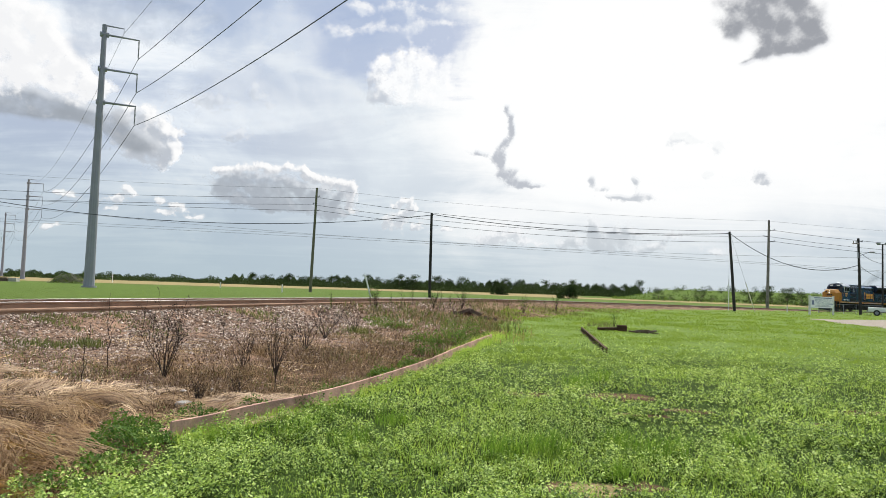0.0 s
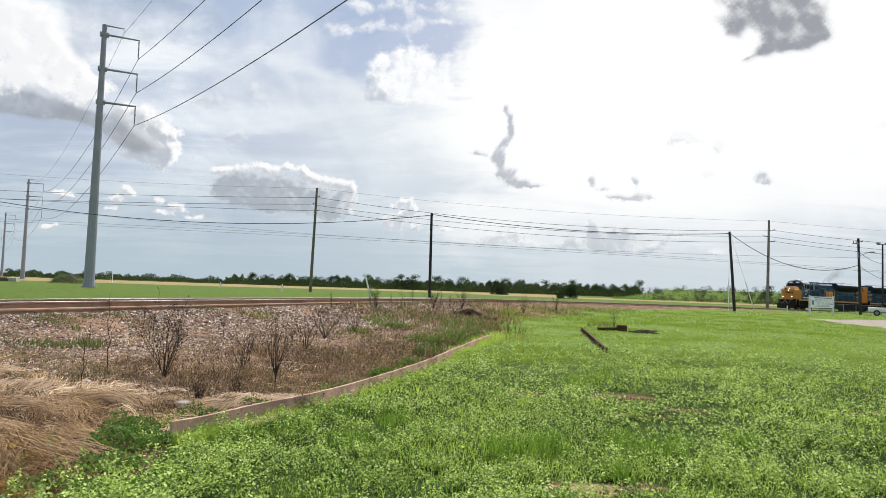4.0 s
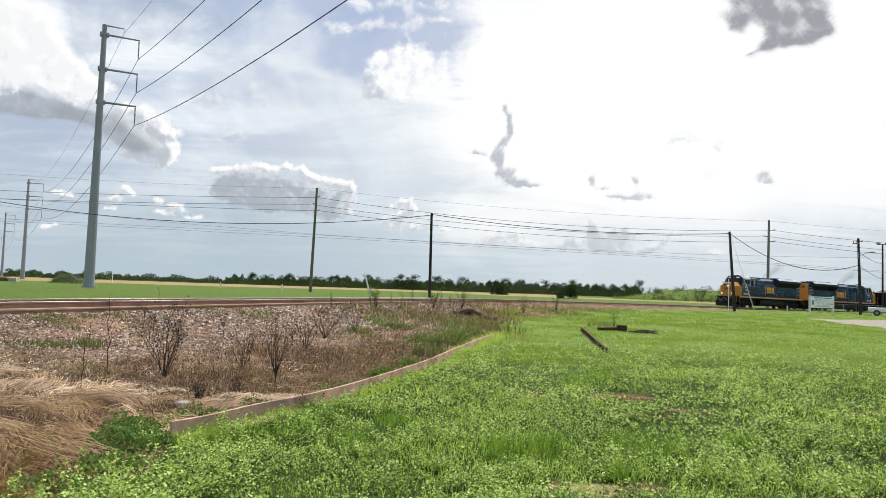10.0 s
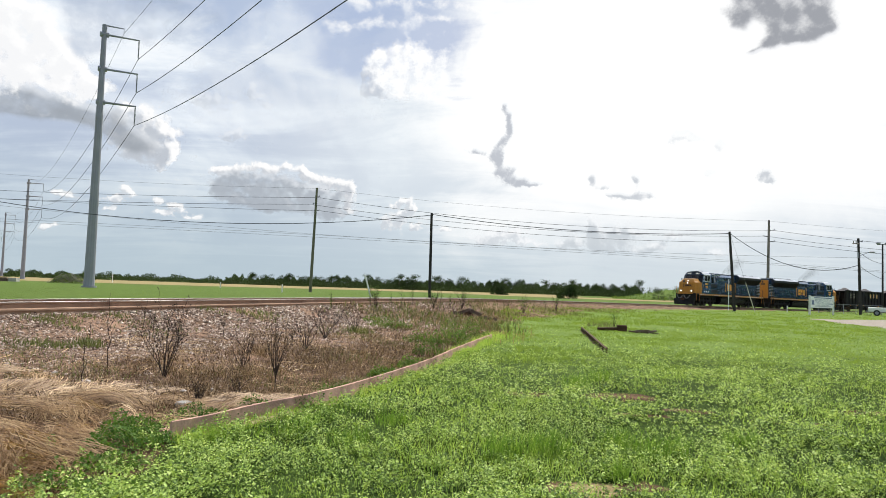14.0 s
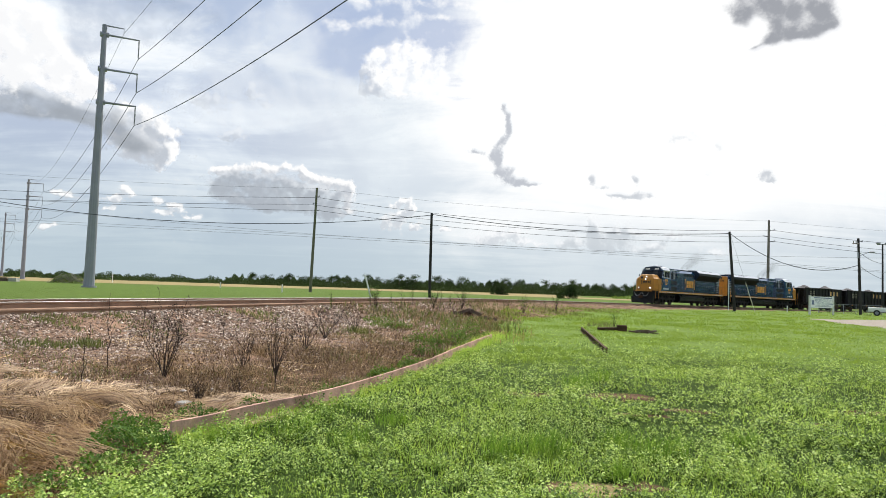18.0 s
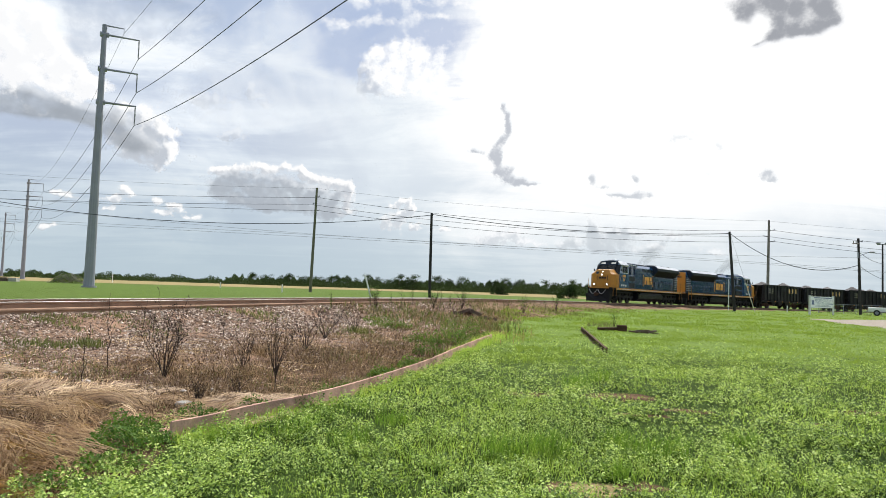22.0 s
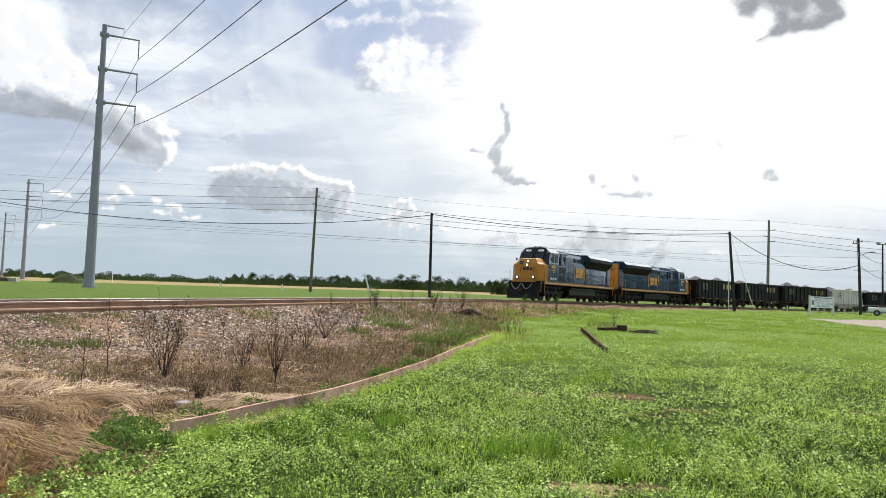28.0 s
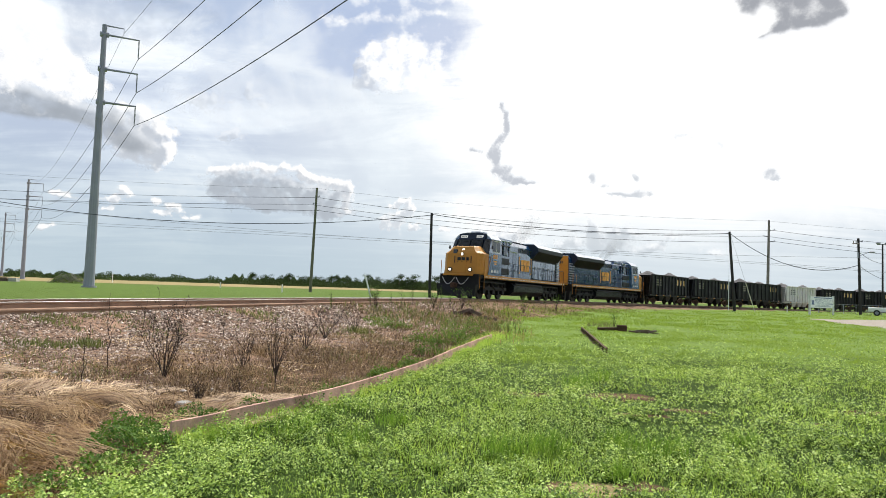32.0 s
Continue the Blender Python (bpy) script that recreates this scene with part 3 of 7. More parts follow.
            for a in (9.05, 9.78):
                rod(bm, (end * a, side * 1.51, 0.7), (end * a, side * 1.51, 2.6), 0.022, n=6)
            part("grab_iron", bm, YELLOW, L, "yellow grab iron")
    # nose: broad front, sloping top, cut corners
    bm = bmesh.new()
    def ring(z, front, half, corner, back=7.9):
        return [bm.verts.new(p) for p in ((back, 1.48 if z < 3.2 else half + 0.1, z), (front - corner * 1.1, half + 0.02, z), (front, half - corner, z), (front, -half + corner, z), (front - corner * 1.1, -half - 0.02, z), (back, -1.48 if z < 3.2 else -half - 0.1, z))]
    rings = [ring(1.66, 9.62, 1.47, 0.30), ring(3.10, 9.56, 1.47, 0.32), ring(3.28, 9.48, 1.20, 0.28), ring(3.60, 9.26, 0.92, 0.20), ring(3.64, 9.00, 0.88, 0.18)]
    for a, b in zip(rings, rings[1:]):
        for i in range(5):
            bm.faces.new((a[i], a[i + 1], b[i + 1], b[i]))
        bm.faces.new((a[5], a[0], b[0], b[5]))
    bm.faces.new(rings[0][::-1])
    bm.faces.new(rings[-1])
    bmesh.ops.recalc_face_normals(bm, faces=bm.faces[:])
    bmesh.ops.bevel(bm, geom=[e for e in bm.edges if e.calc_face_angle(0) > 0.3], offset=0.025, segments=2, affect="EDGES", profile=0.5)
    nose = part("nose", bm, YELLOW, L, "golden yellow short nose")
    part("nose_door", boxed(9.60, 9.645, -0.36, 0.34, 1.72, 2.90, 0.015), YELLOW, nose, "yellow nose door")
    # dark plain blocks where the nose carries the mark
    for i, (u, w) in enumerate(((0.42, 0.22), (0.13, 0.26), (-0.19, 0.26))):
        f0, f1 = (9.640, 9.660) if abs(u) < 0.3 else (9.575, 9.60)
        bm = bmesh.new()
        box(bm, f0, f1, u - w / 2, u + w / 2, 2.60, 2.82)
        box(bm, f0, f1, u - w / 2, u - w / 4, 2.50, 2.55)
        part("nose_mark", bm, BLACK, nose, "dark marking block")
    for u in (0.70, -0.56):
        part("nose_bracket", boxed(9.575, 9.60, u - 0.03, u + 0.03, 2.42, 2.92), BLACK, nose, "dark marking bracket")
    part("nose_window", boxed(9.38, 9.56, -0.72, -0.40, 3.06, 3.38, 0.04), GLASS_DARK, nose, "small dark recess")
    for z in (3.05, 3.36):
        x = 9.58 if z < 3.2 else 9.38
        part("headlight_ring", rod(bmesh.new(), (x - 0.15, 0.02, z), (x + 0.05, 0.02, z), 0.12, n=16), BLACK, nose, "headlight housing")
        part("headlight", rod(bmesh.new(), (x + 0.04, 0.02, z), (x + 0.062, 0.02, z), 0.085, n=16), LAMP_ON if lit else GLASS_DARK, nose, "lit round headlight" if lit else "unlit headlight")
    for u in (-0.88, 0.68):
        part("ditch_light_ring", rod(bmesh.new(), (9.5, u, 1.98), (9.70, u, 1.98), 0.15, n=16), BLACK, nose, "ditch light housing")
        part("ditch_light", rod(bmesh.new(), (9.695, u, 1.98), (9.715, u, 1.98), 0.085, n=16), LAMP_ON if lit else GLASS_DARK, nose, "lit ditch light" if lit else "unlit ditch light")
    # cab: walls, raked windscreen, peaked roof
    bm = bmesh.new()
    sect = [(-1.50, 1.66), (1.50, 1.66), (1.50, 3.25), (1.42, 4.22), (1.05, 4.56), (-1.05, 4.56), (-1.42, 4.22), (-1.50, 3.25)]
    r0 = [bm.verts.new((5.95, u, v)) for u, v in sect]
    r1 = [bm.verts.new((8.75 - max(0, v - 3.0) * 0.52 - 0.34 * (abs(u) / 1.5) ** 3, u, v)) for u, v in sect]
    for i in range(8):
        bm.faces.new((r0[i], r0[(i + 1) % 8], r1[(i + 1) % 8], r1[i]))
    bm.faces.new(r0[::-1])
    bm.faces.new(r1)
    bmesh.ops.recalc_face_normals(bm, faces=bm.faces[:])
    cab = part("cab", bm, BLUE_GREY, L, "blue driver's cab with peaked roof")
    bm = bmesh.new()
    outer = [(-1.46, 4.24), (-1.06, 4.60), (-0.5, 4.70), (0.5, 4.70), (1.06, 4.60), (1.46, 4.24), (1.40, 4.23), (1.03, 4.55), (-1.03, 4.55), (-1.40, 4.23)]
    prism(bm, outer, 5.9, 7.86)
    part("cab_roof", bm, ROOF_SUNLIT, cab, "cab roof coloured pale as if sunlit")
    # wind deflector band with number boards over the windscreen
    bm = bmesh.new()
    top = [(8.10, -1.02, 4.20), (8.10, 1.02, 4.20), (7.86, 1.06, 4.60), (7.86, 0.5, 4.70), (7.86, -0.5, 4.70), (7.86, -1.06, 4.60)]
    back = [(7.80, u, v - 0.02) for _, u, v in top]
    a, b = [bm.verts.new(p) for p in top], [bm.verts.new(p) for p in back]
    bm.faces.new(a)
    bm.faces.new(b[::-1])
    for i in range(6):
        bm.faces.new((a[i], b[i], b[(i + 1) % 6], a[(i + 1) % 6]))
    bmesh.ops.recalc_face_normals(bm, faces=bm.faces[:])
    part("brow", bm, NAVY, cab, "dark blue brow over the windscreen")
    bm = bmesh.new()
    line = [((8.40, -1.49, 2.98), (7.84, -1.42, 4.20)), ((8.52, -1.03, 3.34), (8.085, -1.03, 4.22)), ((8.52, 1.03, 3.34), (8.085, 1.03, 4.22)), ((8.40, 1.49, 2.98), (7.84, 1.42, 4.20))]
    vs = [[bm.verts.new(p) for p in pair] for pair in line]
    for a, b in zip(vs, vs[1:]):
        bm.faces.new((a[0], b[0], b[1], a[1]))
    bmesh.ops.solidify(bm, geom=bm.faces[:], thickness=0.03)
    part("windscreen_surround", bm, NAVY, cab, "dark frame round the windscreen")
    for u in (-0.62, 0.62):
        nb = boxed(-0.02, 0.02, -0.26, 0.26, -0.085, 0.085, 0.012)
        ob = part("number_board", nb, BOARD_ON if lit else WHITE_TRIM, cab, "pale number board")
        ob.matrix_basis = pose(8.005, u, 4.40, 0, -30, 0)
        bars = bmesh.new()
        for i in range(4):
            box(bars, 0.021, 0.026, -0.19 + i * 0.10, -0.12 + i * 0.10, -0.045, 0.045)
        ob2 = part("number_bars", bars, BLACK, cab, "dark bars on the number board")
        ob2.matrix_basis = pose(8.005, u, 4.40, 0, -30, 0)
    low = lambda u: 3.66 - 0.26 * max(0.0, abs(u) - 0.06)
    for y0, y1 in ((-0.99, -0.04), (0.04, 0.99)):
        bm = bmesh.new()
        vs = [bm.verts.new(p) for p in ((8.52 - (low(y0) - 3.34) * 0.494, y0, low(y0)), (8.52 - (low(y1) - 3.34) * 0.494, y1, low(y1)), (8.105, y1 * 0.98, 4.18), (8.105, y0 * 0.98, 4.18))]
        for v in vs:
            v.co.x += 0.045
        bm.faces.new(vs)
        bmesh.ops.solidify(bm, geom=bm.faces[:], thickness=0.02)
        part("windscreen", bm, GLASS_DARK, cab, "dark raked windscreen pane")
    for side in (-1, 1):
        # corner pane, side window pair, door, grab rails
        bm = bmesh.new()
        vs = [bm.verts.new(p) for p in ((8.50, side * 1.06, 3.40), (8.37, side * 1.45, 3.10), (7.87, side * 1.39, 4.15), (8.09, side * 1.06, 4.18))]
        for v in vs:
            v.co.x += 0.05
            v.co.y += side * 0.03
        bm.faces.new(vs if side < 0 else vs[::-1])
        bmesh.ops.solidify(bm, geom=bm.faces[:], thickness=0.02)
        part("corner_window", bm, GLASS_DARK, cab, "dark corner window")
        for x0, x1 in ((7.02, 7.62), (6.30, 6.94)):
            fr = boxed(x0 - 0.05, x1 + 0.05, *sorted((side * 1.43, side * 1.505)), 3.30, 4.15, 0.02)
            w = part("side_window_frame", fr, WHITE_TRIM, cab, "pale window frame")
            part("pane", boxed(x0, x1, *sorted((side * 1.503, side * 1.515)), 3.36, 4.09), GLASS_DARK, w, "dark glass pane")
        part("sunshade", boxed(6.2, 7.7, *sorted((side * 1.46, side * 1.62)), 4.17, 4.20), ROOF_SUNLIT, cab, "narrow awning")
        bm = bmesh.new()
        for i in range(4):
            box(bm, 6.75 + i * 0.2, 6.90 + i * 0.2, *sorted((side * 1.501, side * 1.508)), 2.86, 3.14)
        box(bm, 6.8, 7.45, *sorted((side * 1.501, side * 1.508)), 2.62, 2.72)
        box(bm, 6.9, 7.3, *sorted((side * 1.501, side * 1.508)), 2.45, 2.54)
        part("number_bars", bm, MARK, cab, "golden number bars")
        bm = bmesh.new()
        for i in range(3):
            box(bm, 6.5 + i * 0.52, 6.82 + i * 0.52, *sorted((side * 1.501, side * 1.507)), 1.86, 2.06)
        part("plate_bars", bm, WHITE_TRIM, cab, "small white data plates")["kind"] = "stuff"
        bm = bmesh.new()
        rod(bm, (8.5, side * 1.50, 1.7), (7.9, side * 1.52, 3.0), 0.02, n=6)
        rod(bm, (9.3, side * 1.50, 1.7), (9.0, side * 1.50, 2.7), 0.02, n=6)
        rod(bm, (9.0, side * 1.50, 2.7), (8.55, side * 1.50, 3.0), 0.02, n=6)
        part("nose_handrail", bm, YELLOW, L, "yellow nose handrail")
        rod_bm = bmesh.new()
        rod(rod_bm, (8.2, side * 1.50, 3.55), (8.2, side * 1.78, 3.6), 0.02, n=6)
        box(rod_bm, 8.16, 8.20, *sorted((side * 1.62, side * 1.74)), 3.50, 3.74, 0.01)
        part("mirror", rod_bm, BLACK, cab, "black side mirror")
    # equipment bay behind the cab
    hood = part("hood", prism(bmesh.new(), [(-0.92, 1.66), (0.92, 1.66), (0.92, 4.16), (0.62, 4.46), (-0.62, 4.46), (-0.92, 4.16)], -2.05, 5.94), BLUE, L, "long dark blue engine hood")
    for side in (-1, 1):
        for x0, x1, z0, z1, deep, mat in ((3.55, 5.90, 1.68, 3.20, 1.22, BLUE), (3.75, 5.75, 2.58, 3.06, 1.26, BLACK), (3.75, 5.75, 1.82, 2.30, 1.26, BLACK), (3.7, 5.85, 3.30, 4.10, 1.02, BLACK), (1.3, 3.4, 3.66, 4.12, 1.02, BLUE)):
            part("equipment_box", boxed(x0, x1, *sorted((side * 0.90, side * deep)), z0, z1, 0.03), mat, hood, "boxed equipment on the hood side")
        # open pipe rack behind the cab
        for x in (3.62, 4.15, 4.75, 5.30, 5.84):
            part("rack_upright", boxed(x - 0.05, x + 0.05, *sorted((side * 1.10, side * 1.20)), 3.205, 4.34, 0.01), BLUE, hood, "dark blue rack upright")
        for z, r in ((3.62, 0.05), (3.98, 0.07), (4.34, 0.06)):
            part("rack_pipe", rod(bmesh.new(), (3.55, side * 1.15, z), (5.9, side * 1.15, z), r, n=8), BLACK if z < 4.2 else BLUE, hood, "level pipe of the rack")
        part("blower_duct", rod(bmesh.new(), (4.45, side * 1.10, 3.30), (4.45, side * 1.06, 4.25), 0.20, 0.14, n=12), GALV, hood, "grey blower duct")
        # hood doors with hinges
        for i in range(7):
            x0 = -1.95 + i * 0.60
            d = part("hood_door", boxed(x0, x0 + 0.56, *sorted((side * 0.921, side * 0.945)), 1.78, 3.62, 0.008), BLUE, hood, "blue hood door")
            part("latch", boxed(x0 + 0.06, x0 + 0.10, *sorted((side * 0.945, side * 0.975)), 2.2, 2.4), GALV, d, "small bright latch")
        for i in range(9):
            x0 = -1.9 + i * 0.44
            part("intake_vent", boxed(x0, x0 + 0.3, *sorted((side * 0.921, side * 0.94)), 3.72, 4.08), BLACK, hood, "dark intake vent")
        bracketed_mark(hood, -1.95, 0.95, side * 0.972, 2.08, 3.42, MARK, side)
    # radiator house, flared at the top
    bm = bmesh.new()
    sect = [(-0.95, 1.66), (0.95, 1.66), (0.95, 3.35), (1.50, 4.02), (1.50, 4.34), (1.15, 4.60), (-1.15, 4.60), (-1.50, 4.34), (-1.50, 4.02), (-0.95, 3.35)]
    prism(bm, sect, -8.95, -2.06)
    rad = part("radiator_house", bm, NAVY, L, "flared radiator house at the hood's rear")
    part("rear_hood", prism(bmesh.new(), [(-0.95, 1.66), (0.95, 1.66), (0.95, 4.12), (0.70, 4.42), (-0.70, 4.42), (-0.95, 4.12)], -9.62, -8.96), BLUE, L, "rear hood")
    rear = part("rear_door_panel", boxed(-9.70, -9.625, -0.90, 0.90, 1.70, 4.36, 0.02), YELLOW, L, "golden yellow rear end panel")
    bm = bmesh.new()
    for i in range(4):
        box(bm, -9.712, -9.702, -0.34 + i * 0.18, -0.22 + i * 0.18, 3.62, 3.86)
    part("number_bars", bm, BLACK, rear, "dark number bars")
    part("end_door", boxed(-9.73, -9.702, -0.32, 0.30, 1.74, 3.3, 0.01), YELLOW, rear, "yellow end door")
    for z in (4.0, 4.18):
        part("rear_light", rod(bmesh.new(), (-9.69, 0, z), (-9.74, 0, z), 0.09, n=12), GLASS_DARK, rear, "unlit rear headlight")
    for side in (-1, 1):
        # slanted grilles on the flare's underside, louvres under them
        bm = bmesh.new()
        vs = [bm.verts.new(p) for p in ((-8.8, side * 0.985, 3.36), (-2.25, side * 0.985, 3.36), (-2.25, side * 1.53, 4.02), (-8.8, side * 1.53, 4.02))]
        bm.faces.new(vs if side > 0 else vs[::-1])
        bmesh.ops.solidify(bm, geom=bm.faces[:], thickness=0.02)
        part("radiator_grille", bm, BLACK, rad, "black slanted radiator grille")
        bm = bmesh.new()
        box(bm, -8.8, -2.25, *sorted((side * 1.501, side * 1.52)), 4.03, 4.33)
        part("grille_band", bm, BLACK, rad, "black upper grille band")
        part("shutter_roof", prism(bmesh.new(), [(side * 1.53, 4.34), (side * 1.16, 4.615), (side * 1.10, 4.66), (side * 0.2, 4.68), (side * 0.2, 4.61), (side * 1.13, 4.605), (side * 1.5, 4.335)], -8.9, -2.1), ROOF_SUNLIT, rad, "sloping roof edge coloured pale as if sunlit")
        for i in range(8):
            z = 1.95 + i * 0.23
            part("louvre", boxed(-9.5, -8.5, *sorted((side * 0.951, side * 1.06)), z, z + 0.10, 0.01), GALV, rad, "pale louvre blade")
        for i in range(9):
            x0 = -8.3 + i * 0.68
            d = part("hood_door", boxed(x0, x0 + 0.62, *sorted((side * 0.951, side * 0.975)), 1.78, 3.26, 0.008), BLUE, rad, "blue hood door")
            part("latch", boxed(x0 + 0.08, x0 + 0.13, *sorted((side * 0.975, side * 1.005)), 2.5, 2.72), GALV, d, "small bright latch")
    # roof fittings
    for x in (-7.6, -5.5, -3.4):
        part("fan_cowl", rod(bmesh.new(), (x, 0, 4.58), (x, 0, 4.74), 0.78, 0.72, n=20), GRIME, rad, "round roof fan")
    part("exhaust_stack", boxed(-0.6, 0.9, -0.42, 0.42, 4.44, 4.62, 0.03), GRIME, hood, "black exhaust stack")
    part("dynamic_brake_hump", boxed(2.2, 4.9, -0.85, 0.85, 4.30, 4.60, 0.06), BLUE, hood, "raised roof hatch")
    part("air_conditioner", boxed(6.3, 7.3, -0.45, 0.45, 4.68, 4.84, 0.04), ROOF_SUNLIT, cab, "low roof unit")
    bm = bmesh.new()
    for k, u in enumerate((-0.16, 0, 0.16)):
        rod(bm, (1.4, u, 4.6), (1.95 - 0.1 * k, u, 4.62), 0.03, 0.09, n=8)
    box(bm, 1.3, 1.5, -0.2, 0.2, 4.42, 4.62)
    part("horn", bm, GALV, hood, "three-chime air horn")
    # walkway handrails
    for side in (-1, 1):
        y = side * 1.46
        for i in range(13):
            x = -9.5 + i * 1.17
            if x > 5.0:
                continue
            part("handrail_post", rod(bmesh.new(), (x, y, 1.64), (x, y, 2.70), 0.02, n=6), BLACK, L)
        bm = bmesh.new()
        rod(bm, (-9.5, y, 2.70), (4.6, y, 2.70), 0.02, n=6)
        rod(bm, (-9.5, y, 2.2), (4.6, y, 2.2), 0.014, n=6)
        part("handrail", bm, BLACK, L, "thin dark handrail")
    return L


def small_truck(parent, x):
    bm = bmesh.new()
    for side in (-1, 1):
        y0, y1 = sorted((side * 0.98, side * 1.10))
        o = [(-1.12, 0.40), (-0.72, 0.40), (-0.30, 0.26), (0.30, 0.26), (0.72, 0.40), (1.12, 0.40), (1.12, 0.60), (0.70, 0.66), (0.34, 0.80), (-0.34, 0.80), (-0.70, 0.66), (-1.12, 0.60)]
        prism(bm, o, y0, y1, "y")
        for k in (-0.18, 0, 0.18):
            rod(bm, (k, side * 1.13, 0.36), (k, side * 1.13, 0.62), 0.07, n=8)
    box(bm, -0.2, 0.2, -1.0, 1.0, 0.55, 0.80, 0.02)
    tr = part("truck", bm, RUST_DARK, parent, "rusty cast two-axle truck")
    tr.matrix_basis = pose(x, 0, 0)
    for a in (-0.88, 0.88):
        WHEELS.append((wheelset(tr, a, 0.46), 0.46))
    return tr


def make_hopper(mat, pale, tall, seed, HOP):
    rnd = random.Random(seed)
    H = empty("hopper_car")
    top, half, w = tall, HOP / 2 - 0.95, 1.52
    for side in (-1, 1):
        p = part("side_panel", boxed(-half, half, *sorted((side * (w - 0.05), side * w)), 1.28, top, 0.01), mat, H)
        for i in range(12):
            x = -half + 0.10 + i * (2 * half - 0.2) / 11
            part("rib", boxed(x - 0.06, x + 0.06, *sorted((side * (w + 0.001), side * (w + 0.13))), 1.20, top - 0.02, 0.012), mat, p)
        part("top_chord", boxed(-half - 0.05, half + 0.05, *sorted((side * (w - 0.04), side * (w + 0.15))), top + 0.001, top + 0.13, 0.02), mat, H)
        part("side_sill", boxed(-half - 0.6, half + 0.6, *sorted((side * (w - 0.1), side * (w + 0.12))), 1.02, 1.18, 0.02), mat, H)
        letters = LETTER if not pale else HOPPER_BLACK
        if not pale:
            for i in range(3):
                x = -half + 1.25 + (2 - i) * 1.0 if side > 0 else half - 1.25 - (2 - i) * 1.0
                y0, y1 = sorted((side * (w + 0.002), side * (w + 0.012)))
                bm = boxed(x - 0.20, x + 0.20, y0, y1, top - 1.05, top - 0.36, 0.003)
                part("mark_block", bm, CAR_MARK, p, "yellow marking block")
        for k in range(3):
            bm = bmesh.new()
            y0, y1 = sorted((side * (w + 0.002), side * (w + 0.010)))
            for i in range(4):
                x = side * (half - 1.55 - 0.36 * i)
                box(bm, x - 0.13, x + 0.13, y0, y1, top - 0.62 - 0.30 * k, top - 0.44 - 0.30 * k)
            part("lettering_bar", bm, letters, p, "row of small pale lettering bars")
        for i in range(5):
            x = -half + 0.8 + i * (2 * half - 2.0) / 4 + rnd.uniform(-0.3, 0.3)
            part("reflector", boxed(x, x + 0.3, *sorted((side * (w + 0.121), side * (w + 0.126))), 1.06, 1.14), MARK, H, "yellow reflector")
    # sloping ends, hopper bays, end frames
    for end in (-1, 1):
        bm = bmesh.new()
        vs = [bm.verts.new(p) for p in ((end * half, -w + 0.05, top), (end * half, w - 0.05, top), (end * (half - 1.9), w - 0.05, 1.25), (end * (half - 1.9), -w + 0.05, 1.25))]
        bm.faces.new(vs)
        bmesh.ops.solidify(bm, geom=bm.faces[:], thickness=0.05)
        part("slope_sheet", bm, mat, H)
        bm = bmesh.new()
        for u in (-1.45, -0.5, 0.5, 1.45):
            rod(bm, (end * (half + 0.5), u, 1.1), (end * (half + 0.02), u, top - 0.1), 0.05, n=6)
        box(bm, *sorted((end * (half - 0.4), end * (half + 0.62))), -1.45, 1.45, 0.95, 1.08)
        part("end_frame", bm, mat, H)
        bm = bmesh.new()
        for i in range(7):
            rod(bm, (end * (half + 0.03), w - 0.05, 1.3 + i * 0.33), (end * (half + 0.03), w - 0.55, 1.3 + i * 0.33), 0.02, n=5)
        for u in (w - 0.05, w - 0.55):
            rod(bm, (end * (half + 0.05), u, 1.1), (end * (half + 0.05), u, top), 0.02, n=5)
        part("ladder", bm, mat, H)
        bm = bmesh.new()
        box(bm, *sorted((end * (half + 0.4), end * (HOP / 2 - 0.2))), -0.11, 0.11, 0.74, 0.98, 0.02)
        box(bm, *sorted((end * (HOP / 2 - 0.24), end * (HOP / 2 - 0.02))), -0.18, 0.15, 0.70, 1.03, 0.04)
        part("coupler", bm, RUST_DARK, H, "rusty knuckle coupler")
        small_truck(H, end * (half - 1.3))
        part("brake_gear", boxed(*sorted((end * (half - 0.6), end * (half + 0.3))), -0.35, 0.25, 1.1, 1.5, 0.05), GRIME, H)
    for x in (-2.0 * half / 5.45, 0.0, 2.0 * half / 5.45):
        bm = bmesh.new()
        a = [bm.verts.new(p) for p in ((x - 0.95, -1.40, 1.28), (x + 0.95, -1.40, 1.28), (x + 0.95, 1.40, 1.28), (x - 0.95, 1.40, 1.28))]
        b = [bm.verts.new(p) for p in ((x - 0.35, -1.15, 0.42), (x + 0.35, -1.15, 0.42), (x + 0.35, 1.15, 0.42), (x - 0.35, 1.15, 0.42))]
        for i in range(4):
            bm.faces.new((a[i], a[(i + 1) % 4], b[(i + 1) % 4], b[i]))
        bm.faces.new(a)
        bm.faces.new(b[::-1])
        bmesh.ops.recalc_face_normals(bm, faces=bm.faces[:])
        part("hopper_bay", bm, mat, H)
    # heaped load
    nx, ny = 40, 12
    gx, gy = np.meshgrid(np.linspace(-half + 0.02, half - 0.02, nx), np.linspace(-w + 0.06, w - 0.06, ny))
    peaks = [(-2.9 + rnd.uniform(-0.4, 0.4), rnd.uniform(0.45, 0.7)), (0.2 + rnd.uniform(-0.8, 0.8), rnd.uniform(0.1, 0.45)), (2.9 + rnd.uniform(-0.4, 0.4), rnd.uniform(0.5, 0.85))]
    gz = np.full_like(gx, top - 0.22)
    for c, hgt in peaks:
        gz = np.maximum(gz, top - 0.35 + (hgt + 0.35) * np.maximum(0, 1 - np.hypot((gx - c) / 2.1, gy / 1.75)) ** 0.85)
